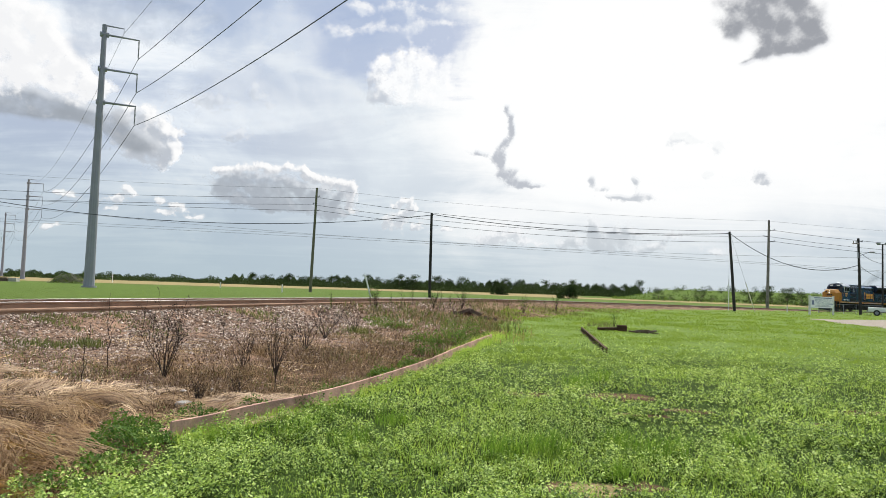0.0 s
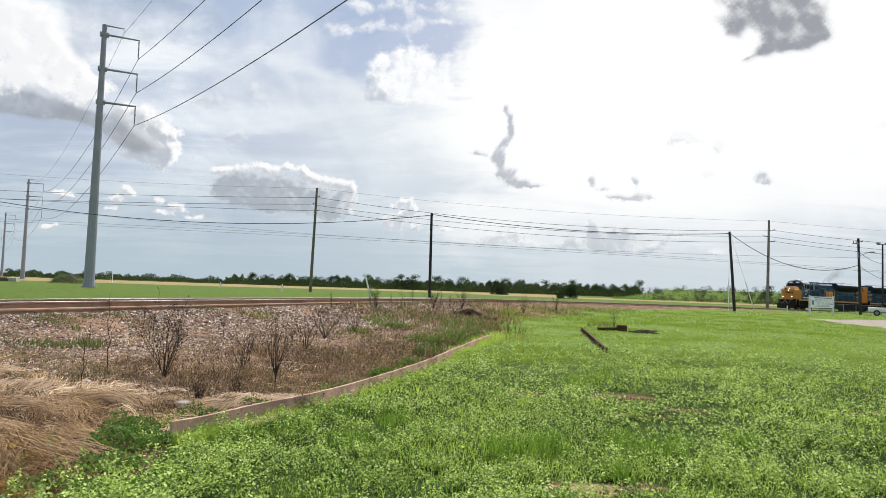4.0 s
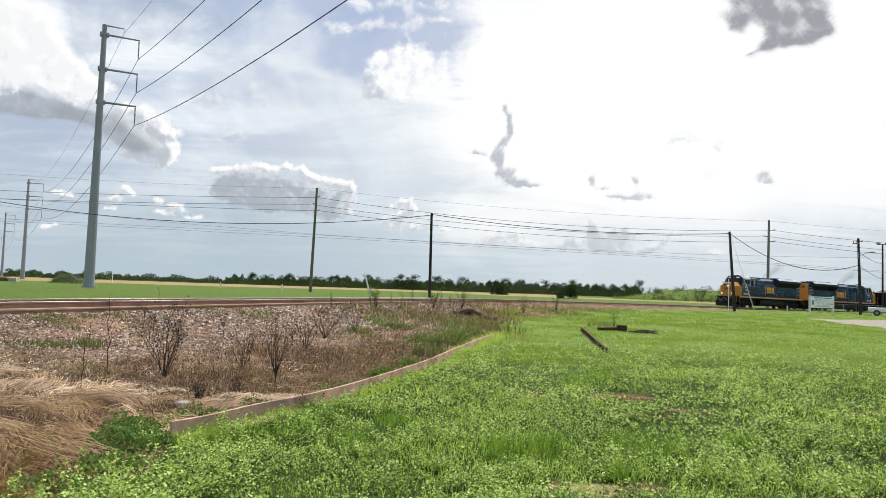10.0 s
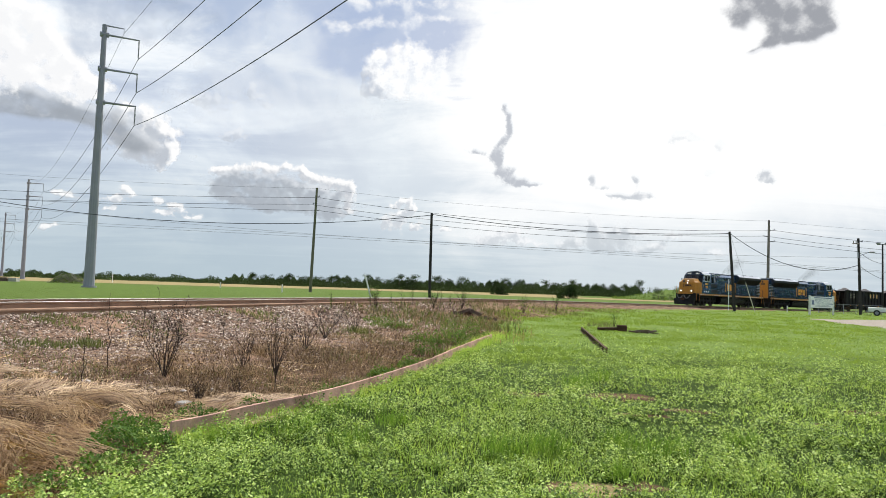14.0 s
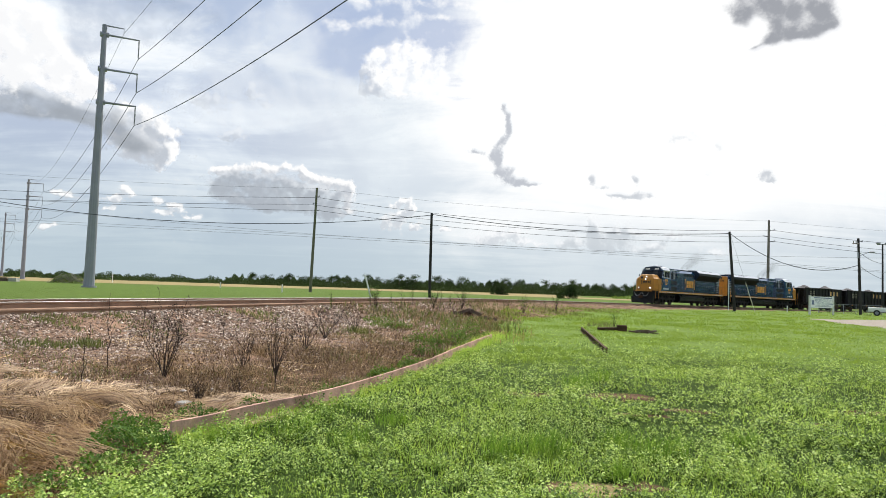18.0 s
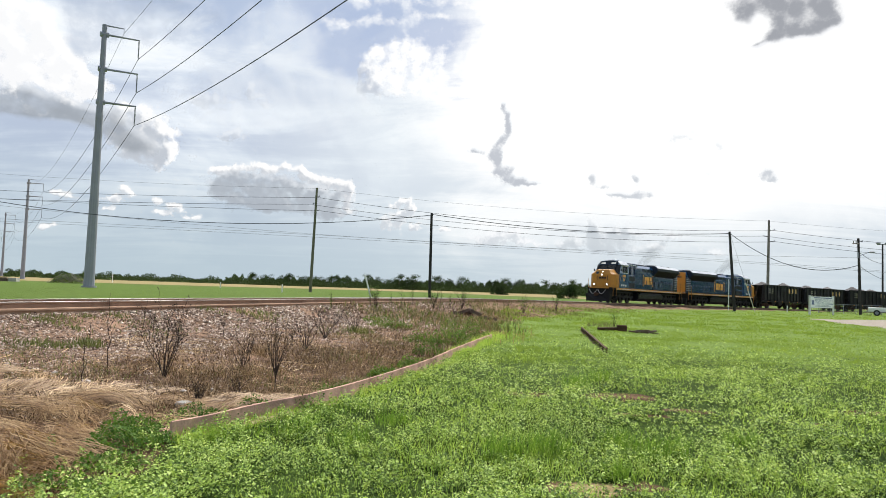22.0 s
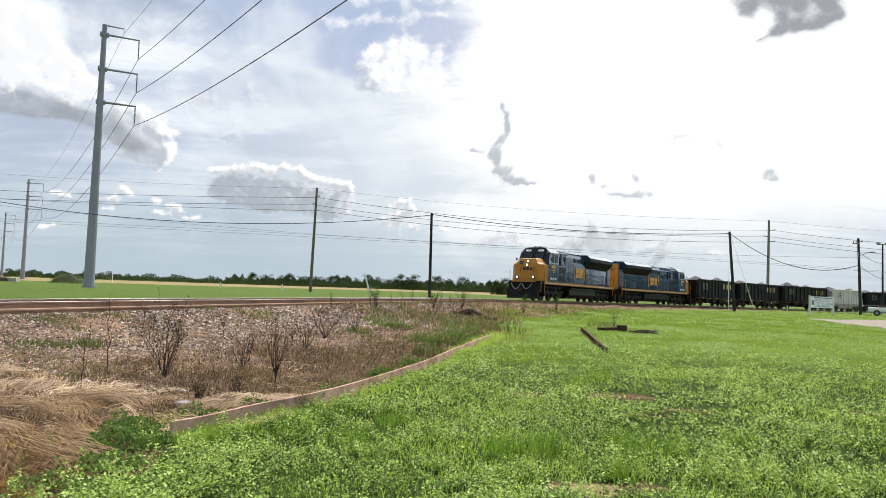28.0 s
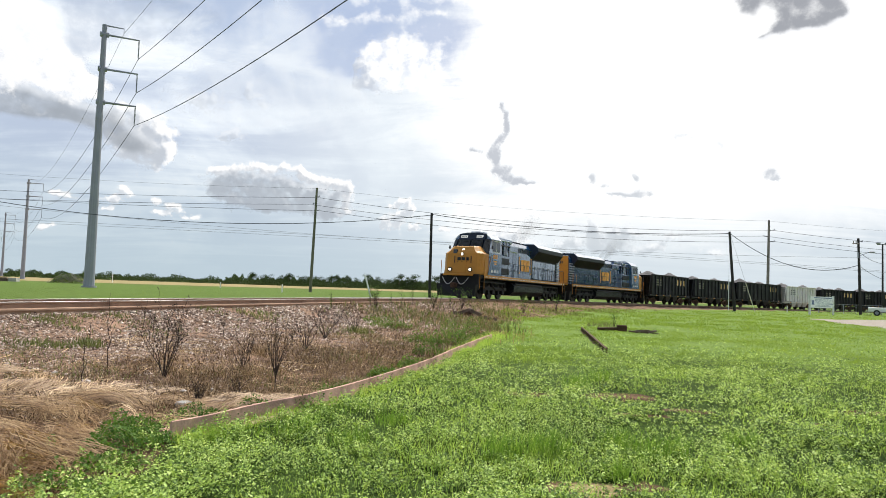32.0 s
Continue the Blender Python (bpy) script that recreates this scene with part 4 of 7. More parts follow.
    gz += 0.04 * wavy(gx, gy, 5.0, seed)
    idx = np.arange(nx * ny).reshape(ny, nx)
    faces = np.stack([idx[:-1, :-1], idx[:-1, 1:], idx[1:, 1:], idx[1:, :-1]], -1).reshape(-1, 4)
    ld = from_arrays("load", np.stack([gx, gy, gz], -1).reshape(-1, 3), faces, LOAD, H, True)
    ld["label"] = "heaped dark crushed stone load"
    return H


def make_train():
    cars = []
    a = tagged(make_locomotive(True), "blue diesel locomotive with golden yellow nose and lit headlights", "locomotive", "train on the track")
    b = tagged(make_locomotive(False), "second blue diesel locomotive coupled tail first, unlit", "locomotive", "train on the track")
    cars += [(a, LOCO, 6.5, 1), (b, LOCO, 6.5, -1)]
    for i in range(7):
        pale, long = i == 3, (12.7, 13.2, 14.6, 10.6, 12.0, 12.8, 12.8)[i]
        h = make_hopper(HOPPER_GREY if pale else HOPPER_BLACK, pale, (3.55, 3.55, 3.62, 3.55, 3.45, 3.55, 3.6)[i], 20 + i, long)
        tagged(h, "pale grey open hopper car heaped with dark stone" if pale else "sooty black open hopper car heaped with dark stone", "hopper car", "train on the track")
        cars.append((h, long, long / 2 - 2.25, 1))
    return cars


TRAIN = make_train()


def went(t):
    """How far the leading coupler has come along the line, in metres, at t seconds."""
    return 3.6027 * (t - 32) + 2.6933e-2 * (t - 32) ** 2 + 3.868e-4 * (t - 32) ** 3


def on_track(s_front, length, half_base, facing):
    c = s_front - length / 2
    a, b = on_line(c + half_base * facing), on_line(c - half_base * facing)
    m = (a + b) / 2
    rise = math.degrees(math.atan2(a[2] - b[2], 2 * half_base))
    return pose(m[0], m[1], m[2], 0, -rise, math.degrees(math.atan2(a[1] - b[1], a[0] - b[0])))


def ground_z(x, y):
    return float(lie(np.array([x]), np.array([y]))[0])


# ---- steel line towers ----
ARM_WAY = Vector((0.838, 0.546, 0)).normalized()
TOWERS = [(51.0, -53.0, 0.0, 37.6), (-49.5, 99.35, 0.1, 37.6), (-148.9, 251.2, 0.0, 35.7), (-244.6, 393.1, 0.3, 35.5), (-341.0, 536.0, 0.0, 35.5)]
ARMS = [(36.2, 4.75, 0.16), (31.2, 4.75, 0.18), (26.4, 4.75, 0.19)]


def make_tower(x, y, z, high):
    T = empty("line_tower", pose(x, y, z))
    bm = bmesh.new()
    n, rings = 12, []
    for h in (0, high * 0.33, high * 0.66, high):
        r = 0.72 - 0.40 * h / high
        rings.append([bm.verts.new((r * math.cos(2 * math.pi * i / n), r * math.sin(2 * math.pi * i / n), h)) for i in range(n)])
    for a, b in zip(rings, rings[1:]):
        for i in range(n):
            bm.faces.new((a[i], a[(i + 1) % n], b[(i + 1) % n], b[i]))
    bm.faces.new(rings[-1])
    bm.faces.new(rings[0][::-1])
    pole = part("pole", bm, GALV, T, "twelve-sided tapered grey steel pole")
    for h in (high * 0.33, high * 0.66):
        r = 0.735 - 0.40 * h / high
        part("joint_sleeve", rod(bmesh.new(), (0, 0, h - 0.9), (0, 0, h), r + 0.03, r + 0.01, n=12), GALV, pole)
    part("base_plate", rod(bmesh.new(), (0, 0, 0.0), (0, 0, 0.22), 1.0, n=16), GALV, T, "round base plate")
    k = high / 37.6
    for h, reach, thick in ARMS:
        h *= k
        bm = rod(bmesh.new(), (0, 0, h), tuple(ARM_WAY * reach + Vector((0, 0, h + 0.12))), thick, thick * 0.62, n=8)
        rod(bm, tuple(ARM_WAY * -0.55 + Vector((0, 0, h - 0.05))), tuple(ARM_WAY * 0.6 + Vector((0, 0, h))), 0.36, n=10)
        arm = part("cross_arm", bm, GALV, T, "slender steel arm")
        bm = bmesh.new()
        tip = ARM_WAY * (reach - 0.1)
        for i in range(14):
            zz = h - 0.1 - i * 0.18
            rod(bm, (tip.x, tip.y, zz), (tip.x, tip.y, zz - 0.09), 0.13, 0.07, n=8)
        rod(bm, (tip.x, tip.y, h + 0.1), (tip.x, tip.y, h - 2.65), 0.045, n=6)
        part("insulator_string", bm, PORCELAIN, arm, "hanging string of insulator discs")
    bm = rod(bmesh.new(), (0, 0, high - 0.08), tuple(ARM_WAY * 2.6 + Vector((0, 0, high - 0.02))), 0.11, 0.07, n=8)
    tip = ARM_WAY * 2.55
    rod(bm, (tip.x, tip.y, high), (tip.x, tip.y, high - 0.7), 0.04, n=6)
    part("shield_arm", bm, GALV, T, "short top arm")
    return tagged(T, "tall grey steel line tower with three arms on the mown field", "line tower", "steel towers")


def cable(p0, p1, sag, r, mat, label, group, n=20):
    p0, p1 = Vector(p0), Vector(p1)
    pts = []
    for i in range(n + 1):
        t = i / n
        p = p0.lerp(p1, t)
        p.z -= 4 * sag * t * (1 - t)
        pts.append(p)
    k = 5
    rings, faces = [], []
    side = (p1 - p0).cross(Vector((0, 0, 1))).normalized()
    for p in pts:
        for j in range(k):
            a = 2 * math.pi * j / k
            rings.append(p + side * (r * math.cos(a)) + Vector((0, 0, r * math.sin(a))))
    for i in range(n):
        for j in range(k):
            a, b = i * k + j, i * k + (j + 1) % k
            faces.append((a, b, b + k, a + k))
    ob = from_arrays("overhead_cable", np.array([tuple(v) for v in rings]), np.array(faces), mat)
    return tagged(ob, label, "cable", group)


for x, y, z, high in TOWERS:
    make_tower(x, y, z, high)
for a, b in zip(TOWERS, TOWERS[1:]):
    for h, reach, _ in ARMS:
        ends = []
        for x, y, z, high in (a, b):
            tip = ARM_WAY * (reach - 0.1)
            ends.append((x + tip.x, y + tip.y, z + h * high / 37.6 - 2.7))
        cable(ends[0], ends[1], 4.9, 0.040, WIRE, "dark conductor cable slung between steel towers", "tower cables", 40)
    ends = [(x + ARM_WAY.x * 2.55, y + ARM_WAY.y * 2.55, z + high - 0.72) for x, y, z, high in (a, b)]
    cable(ends[0], ends[1], 4.2, 0.024, WIRE_PALE, "thin shield cable between steel tower tops", "tower cables", 40)


# ---- timber poles ----
def make_pole(base, top, r0, r1, mat, arms, label, extra=None):
    P = empty("utility_pole", pose(*base))
    t = Vector(top) - Vector(base)
    bm = bmesh.new()
    for i in range(4):
        a, b = t * (i / 4), t * ((i + 1) / 4)
        rod(bm, a, b, r0 + (r1 - r0) * i / 4, r0 + (r1 - r0) * (i + 1) / 4, n=10)
    part("shaft", bm, mat, P)
    for k, length in arms:
        q = t * k
        d = Vector((1, 0.05, 0.08 if length > 0 else -0.08)) * length
        bm = rod(bmesh.new(), q, q + d, 0.06, 0.045, n=6)
        arm = part("standoff_arm", bm, WOOD_DARK, P, "short angled standoff arm")
        part("insulator", rod(bmesh.new(), q + d, q + d + Vector((0, 0, 0.22)), 0.09, 0.05, n=8), PORCELAIN, arm, "grey post insulator")
    return tagged(P, label, "utility pole", "timber poles")


make_pole((-26.62, 143.55, -0.1), (-26.18, 143.63, 21.3), 0.34, 0.22, WOOD_GREEN, ((0.915, 0.6), (0.845, -0.5), (0.785, 0.7)), "tall greenish timber pole with three standoff insulators")
make_pole((67.79, 147.14, -0.1), (67.96, 147.06, 18.2), 0.34, 0.22, WOOD_POLE, ((0.885, 1.2), (0.81, -1.1), (0.755, 1.2)), "tall grey timber pole with three side arms")
make_pole((-121.0, 140.0, 0.0), (-121.0, 140.0, 20.5), 0.34, 0.22, WOOD_POLE, ((0.92, 0.6), (0.84, -0.5), (0.79, 0.7)), "tall grey timber pole with three side arms")
make_pole((162.0, 150.6, 0.0), (162.0, 150.6, 18.0), 0.34, 0.22, WOOD_POLE, ((0.92, 0.6), (0.84, -0.5), (0.79, 0.7)), "tall grey timber pole with three side arms")
make_pole((-1.64, 97.99, -0.1), (-1.74, 97.98, 12.05), 0.22, 0.17, WOOD_DARK, (), "dark tarred timber pole behind the track")
make_pole((37.52, 90.53, -0.1), (36.87, 90.80, 10.2), 0.21, 0.15, WOOD_DARK, (), "dark timber pole leaning beside the track")
make_pole((-75.0, 92.0, -0.1), (-75.0, 92.0, 14.0), 0.22, 0.17, WOOD_DARK, (), "dark tarred timber pole behind the track")
E_POLE = make_pole((56.07, 94.64, -0.1), (55.84, 94.77, 10.25), 0.21, 0.15, WOOD_DARK, ((0.955, 0.5),), "dark timber pole carrying a transformer and street lamp")
bm = rod(bmesh.new(), (-0.15, 0.1, 8.0), (1.2, -0.2, 8.55), 0.04, n=6)
part("lamp_bracket", bm, GALV, E_POLE, "curved lamp bracket")
bm = bmesh.new()
bmesh.ops.create_icosphere(bm, subdivisions=2, radius=0.34)
bmesh.ops.scale(bm, vec=(1.35, 0.6, 0.42), verts=bm.verts)
lamp = part("lamp_head", bm, GALV, E_POLE, "grey cobra-head street lamp")
lamp.matrix_basis = pose(1.4, -0.22, 8.52)
bm = rod(bmesh.new(), (-0.30, 0, 7.7), (-0.30, 0, 8.3), 0.12, n=12)
rod(bm, (-0.30, 0, 8.3), (-0.30, 0, 8.45), 0.05, n=6)
part("transformer", bm, PORCELAIN, E_POLE, "small grey pole transformer")
bm = boxed(-1.05, -0.2, -0.08, 0.08, 9.55, 9.70, 0.01)
for x in (-0.95, -0.6):
    rod(bm, (x, 0, 9.7), (x, 0, 10.0), 0.07, n=6)
part("fuse_arm", bm, WOOD_POLE, E_POLE, "short arm with fuses")


def make_flood_pole(base, high):
    P = empty("flood_lamp_pole", pose(*base))
    part("shaft", rod(bmesh.new(), (0, 0, 0), (0, 0, high), 0.17, 0.12, n=10), WOOD_DARK, P)
    part("cross_bar", boxed(-0.95, 0.95, -0.06, 0.06, high - 0.15, high + 0.02, 0.01), GALV, P, "short cross bar")
    for u in (-0.75, 0.75):
        part("flood_lamp", boxed(u - 0.28, u + 0.28, -0.25, 0.2, high + 0.03, high + 0.28, 0.04), GALV, P, "grey flood lamp")
    return tagged(P, "dark pole with two flood lamps on a cross bar", "lamp pole")


make_flood_pole((74.1, 118.8, 0.0), 11.6)

LINE = "thin dark cable between tall timber poles"
for p0, p1, sag, r in (
        ((-121, 140, 18.73), (-26.0, 143.65, 19.34), 0.71, 0.036), ((-121, 140, 16.83), (-26.7, 143.6, 17.92), 0.64, 0.036), ((-121, 140, 17.38), (-25.9, 143.65, 16.61), 0.58, 0.036),
        ((-26.0, 143.65, 19.35), (69.0, 147.1, 16.05), 2.02, 0.036), ((-26.7, 143.6, 17.8), (67.0, 147.2, 14.84), 1.83, 0.036), ((-25.9, 143.65, 16.71), (69.0, 147.1, 13.68), 1.87, 0.036),
        ((69.0, 147.1, 16.1), (162, 150.6, 15.9), 2.3, 0.036), ((67.0, 147.2, 14.9), (162, 150.6, 15.0), 2.6, 0.036), ((69.0, 147.1, 13.8), (162, 150.6, 13.9), 2.43, 0.036)):
    cable(p0, p1, sag, r, WIRE, LINE, "pole cables")
for p0, p1, sag in (((-121, 140, 23.2), (-26.3, 143.6, 21.2), 1.0), ((-26.3, 143.6, 21.2), (67.9, 147.1, 18.05), 1.2), ((67.9, 147.1, 18.05), (162, 150.6, 18.0), 1.5)):
    cable(p0, p1, sag, 0.018, WIRE_PALE, "faint top cable between tall timber poles", "pole cables")
for p0, p1, sag in (((-75, 92, 13.75), (-1.72, 98, 11.78), 3.22), ((-1.72, 98, 11.89), (36.9, 90.8, 9.94), 0.92), ((36.9, 90.8, 10.0), (55.9, 94.7, 6.64), 2.27)):
    cable(p0, p1, sag, 0.045, WIRE, "heavy black telephone cable slung between short poles", "telephone cables")
for p0, p1, sag in (((55.9, 94.7, 8.4), (74.1, 118.8, 8.3), 0.3), ((55.9, 94.7, 6.6), (74.1, 118.8, 5.7), 0.2)):
    cable(p0, p1, sag, 0.03, WIRE, "service cable to the lamp pole", "telephone cables")
for p0, p1, sag in (((-300, 290, 25.2), (330, 300, 9.3), -3.4), ((-300, 290, 24.3), (330, 300, 9.2), -3.0), ((-300, 290, 40.0), (330, 300, 27.0), 13.0)):
    cable(p0, p1, sag, 0.045, WIRE_PALE, "faint distant cable above the trees", "distant cables", 40)

# guy strands and their guards at the leaning pole
GUARD = material("pale_guy_guard", (0.62, 0.58, 0.45), 0.6)
for top, foot, split, mat in (((36.88, 90.78, 10.1), (36.09, 88.96, 0.0), 0.40, WHITE_TRIM), ((36.88, 90.78, 10.1), (38.9, 87.77, 0.0), 0.36, GUARD)):
    g = empty("guy_strand", pose(*foot))
    v = Vector(top) - Vector(foot)
    part("strand", rod(bmesh.new(), (0, 0, 0), v, 0.012, n=5), WIRE_PALE, g)
    part("guard", rod(bmesh.new(), v * 0.01, v * split, 0.05, n=8), mat, g, "pale plastic guard sleeve")
    tagged(g, "thin guy strand with a pale guard sleeve", "guy strand", "guy strands")


# ---- sign board ----
SIGN_WHITE = material("white_sign_paint", (0.93, 0.93, 0.94), 0.5, 0, 0.95, 1.05, 1.0, 12, stain=(0.65, 0.65, 0.66), stain_amount=0.25)
SIGN_INK = material("blue_sign_ink", (0.06, 0.10, 0.27), 0.6)
S = empty("sign_board", pose(46.15, 85.9, 0.0, 0, 0, 21))
part("panel", boxed(-1.80, 1.80, -0.03, 0.03, 0.82, 2.18, 0.01), SIGN_WHITE, S, "broad white panel")
for x in (-1.93, 1.93):
    part("post", boxed(x - 0.09, x + 0.09, -0.09, 0.09, -0.1, 2.30, 0.015), WHITE_TRIM, S, "white square post")
part("heading_bar", boxed(-1.25, 1.7, -0.042, -0.034, 1.98, 2.08), SIGN_INK, S, "dark heading bar")
for i in range(7):
    w = (2.6, 2.9, 2.4, 2.75, 2.9, 2.2, 2.6)[i]
    part("text_bar", boxed(-1.05, -1.05 + w, -0.040, -0.034, 1.81 - i * 0.135, 1.838 - i * 0.135), SIGN_INK, S, "row of unreadable small text")
for u in (-1.62, -1.38):
    part("emblem_bar", boxed(u, u + 0.14, -0.042, -0.034, 1.20, 1.72, 0.01), SIGN_INK, S, "plain upright blue emblem")
tagged(S, "white sign board with dark text bars on two posts", "sign")


# ---- marker posts in the field ----
def marker(x, y, high, r, tilt=0, label="short white marker post in the mown field"):
    P = empty("marker_post", pose(x, y, ground_z(x, y), 0, tilt, 0))
    part("shaft", rod(bmesh.new(), (0, 0, -0.1), (0, 0, high), r, r * 0.92, n=10), WHITE_TRIM, P)
    part("cap", rod(bmesh.new(), (0, 0, high), (0, 0, high + 0.06), r * 1.1, r * 0.5, n=10), WHITE_TRIM, P)
    tagged(P, label, "post", "marker posts")


marker(-28.57, 126.8, 1.35, 0.12)
marker(-53.7, 171.8, 1.3, 0.13)
marker(-10.94, 109.45, 3.35, 0.13, -17, "leaning white pipe post in the mown field")
marker(46.1, 94.3, 0.85, 0.08)
marker(-108.0, 232.0, 2.6, 0.16, 0, "pale far-off post at the hay field's edge")
marker(-160.0, 226.0, 1.6, 0.16, 0, "pale far-off post at the hay field's edge")

# ---- low concrete slab ----
CONC = material("weathered_concrete", (0.42, 0.40, 0.37), 0.85, 0, 0.75, 1.15, 1.5, 20, 0.006)
C = empty("concrete_vault", pose(-93.5, 154.6, 0, 0, 0, 4))
part("box", boxed(-3.4, -0.9, -1.0, 1.0, -0.1, 0.85, 0.04), TIE, C, "brown box")
part("slab", boxed(-0.8, 0.9, -0.8, 0.8, -0.1, 0.8, 0.04), CONC, C, "pale concrete end")
tagged(C, "low concrete and brown utility vault in the grass", "vault")


# ---- fence and pickup by the drive ----
F = empty("wire_fence", pose(52.4, 98.3, 0, 0, 0, -31))
for i in range(6):
    part("post", rod(bmesh.new(), (i * 1.5, 0, -0.1), (i * 1.5, 0, 1.35), 0.035, n=8), GALV, F)
part("top_rail", rod(bmesh.new(), (0, 0, 1.3), (7.5, 0, 1.3), 0.025, n=6), GALV, F)
bm = bmesh.new()
for i in range(46):
    x = -1.2 + i * 0.19
    for a, b in (((x, 0), (x + 1.2, 1.28)), ((x + 1.2, 0), (x, 1.28))):
        p, q = [Vector((min(max(u, 0), 7.5), 0.01, v)) for u, v in (a, b)]
        if (p - q).length > 1.3:
            rod(bm, p, q, 0.009, n=3, caps=False)
part("mesh", bm, WIRE, F, "dark diamond wire mesh")
tagged(F, "low chain-link fence with dark wire mesh", "fence")

CAR_WHITE = material("white_car_paint", (0.76, 0.77, 0.78), 0.25, 0, 0.95, 1.03, 1, 20, coat=0.5)
RUBBER = material("tyre_rubber", (0.02, 0.02, 0.02), 0.85)


def make_pickup(m):
    P = empty("pickup_truck", m)
    bm = prism(bmesh.new(), [(-2.7, 0.50), (2.6, 0.50), (2.7, 0.62), (2.65, 1.02), (1.55, 1.08), (-2.72, 1.06)], -0.95, 0.95, "y")
    bmesh.ops.bevel(bm, geom=bm.edges[:], offset=0.05, segments=2, affect="EDGES", profile=0.5)
    part("body", bm, CAR_WHITE, P, "white body with load bed")
    bm = prism(bmesh.new(), [(-0.75, 1.065), (1.45, 1.085), (0.75, 1.75), (-0.55, 1.78)], -0.82, 0.82, "y")
    bmesh.ops.bevel(bm, geom=bm.edges[:], offset=0.06, segments=2, affect="EDGES", profile=0.5)
    cabin = part("cabin", bm, CAR_WHITE, P, "white cabin")
    for side in (-1, 1):
        part("side_window", prism(bmesh.new(), [(-0.5, 1.15), (1.1, 1.17), (0.65, 1.65), (-0.42, 1.67)], *sorted((side * 0.815, side * 0.832)), "y"), GLASS_DARK, cabin, "dark side window")
    part("rear_bumper", boxed(-2.88, -2.73, -0.9, 0.9, 0.46, 0.62, 0.02), GALV, P, "chrome rear bumper")
    for side in (-1, 1):
        part("tail_lamp", boxed(-2.74, -2.70, *sorted((side * 0.74, side * 0.92)), 0.70, 1.0, 0.01), RUST, P, "red tail lamp")
    for x in (-1.75, 1.75):
        for side in (-1, 1):
            w = part("wheel", rod(bmesh.new(), (x, side * 0.72, 0.38), (x, side * 0.965, 0.38), 0.38, n=20), RUBBER, P, "black tyre")
            part("rim", rod(bmesh.new(), (x, side * 0.966, 0.38), (x, side * 0.975, 0.38), 0.21, n=14), GALV, w, "silver wheel rim")
    return tagged(P, "white pickup truck parked behind the wire fence", "pickup truck")


make_pickup(pose(57.2, 89.6, 0.0, 0, 0, -31))


# ---- discarded rails and timbers in the grass ----
def bent_rail(points, outline, mat, name, label):
    pts = [Vector((x, y, 0.35 * ground_z(x, y) + 0.008)) for x, y in points]
    fine = []
    for i in range(len(pts) - 1):
        p0, p1, p2, p3 = pts[max(i - 1, 0)], pts[i], pts[i + 1], pts[min(i + 2, len(pts) - 1)]
        for k in range(6):
            t = k / 6
            fine.append(0.5 * ((2 * p1) + (p2 - p0) * t + (2 * p0 - 5 * p1 + 4 * p2 - p3) * t * t + (3 * p1 - p0 - 3 * p2 + p3) * t ** 3))
    fine.append(pts[-1])
    verts, n, k = [], len(fine), len(outline)
    for i, p in enumerate(fine):
        d = (fine[min(i + 1, n - 1)] - fine[max(i - 1, 0)]).normalized()
        side = Vector((d.y, -d.x, 0)).normalized()
        verts += [tuple(p + side * u + Vector((0, 0, v))) for u, v in outline]
    bm = bmesh.new()
    bv = [bm.verts.new(v) for v in verts]
    for i in range(n - 1):
        for j in range(k):
            bm.faces.new((bv[i * k + j], bv[i * k + (j + 1) % k], bv[(i + 1) * k + (j + 1) % k], bv[(i + 1) * k + j]))
    bm.faces.new(bv[:k][::-1])
    bm.faces.new(bv[-k:])
    bmesh.ops.recalc_face_normals(bm, faces=bm.faces[:])
    return tagged(solid(name, bm, mat), label, "rail", "discarded rails")


# lying on its side, the broad foot towards the lawn
ON_SIDE = [(0.06, -0.05), (0.085, -0.05), (0.062, 0.188), (0.040, 0.192), (0.028, 0.095), (-0.06, 0.085), (-0.075, 0.105), (-0.115, 0.100), (-0.11, 0.02), (-0.07, 0.02), (-0.055, 0.045), (0.035, 0.055)]
bent_rail(RAIL_EDGE[:8] + [(1.6, 22.8)], ON_SIDE, RUST_PALE, "discarded_rail", "long rusty discarded rail lying curved along the lawn")
UPRIGHT = [(u, v + 0.165) for u, v in RAIL_WEB]
bent_rail([(6.05, 30.4), (5.5, 26.4), (4.95, 22.5), (4.47, 19.04)], UPRIGHT, RUST_DARK, "discarded_rail", "dark rusted rail half sunk in the grass")
# a spare rail beside the track
sp = sweep("spare_rail", [(u * 1.0, v) for u, v in RAIL_WEB], -8, 62, 1.0, 1.86, -0.10, RUST)
tagged(sp, "spare rusty rail laid out along the tie ends", "rail", "discarded rails")


def timber(x, y, z, length, w, h, rot, tilt, mat, name, label, cat, group=""):
    bm = boxed(-length / 2, length / 2, -w / 2, w / 2, 0, h, 0.02)
    r = random.Random(int(1000 * (x + y)))
    for v in bm.verts:
        v.co += Vector((r.uniform(-1, 1), r.uniform(-1, 1), r.uniform(-1, 1))) * 0.012
    ob = tagged(solid(name, bm, mat), label, cat, group)
    ob.matrix_basis = pose(x, y, z, 0, tilt, rot)


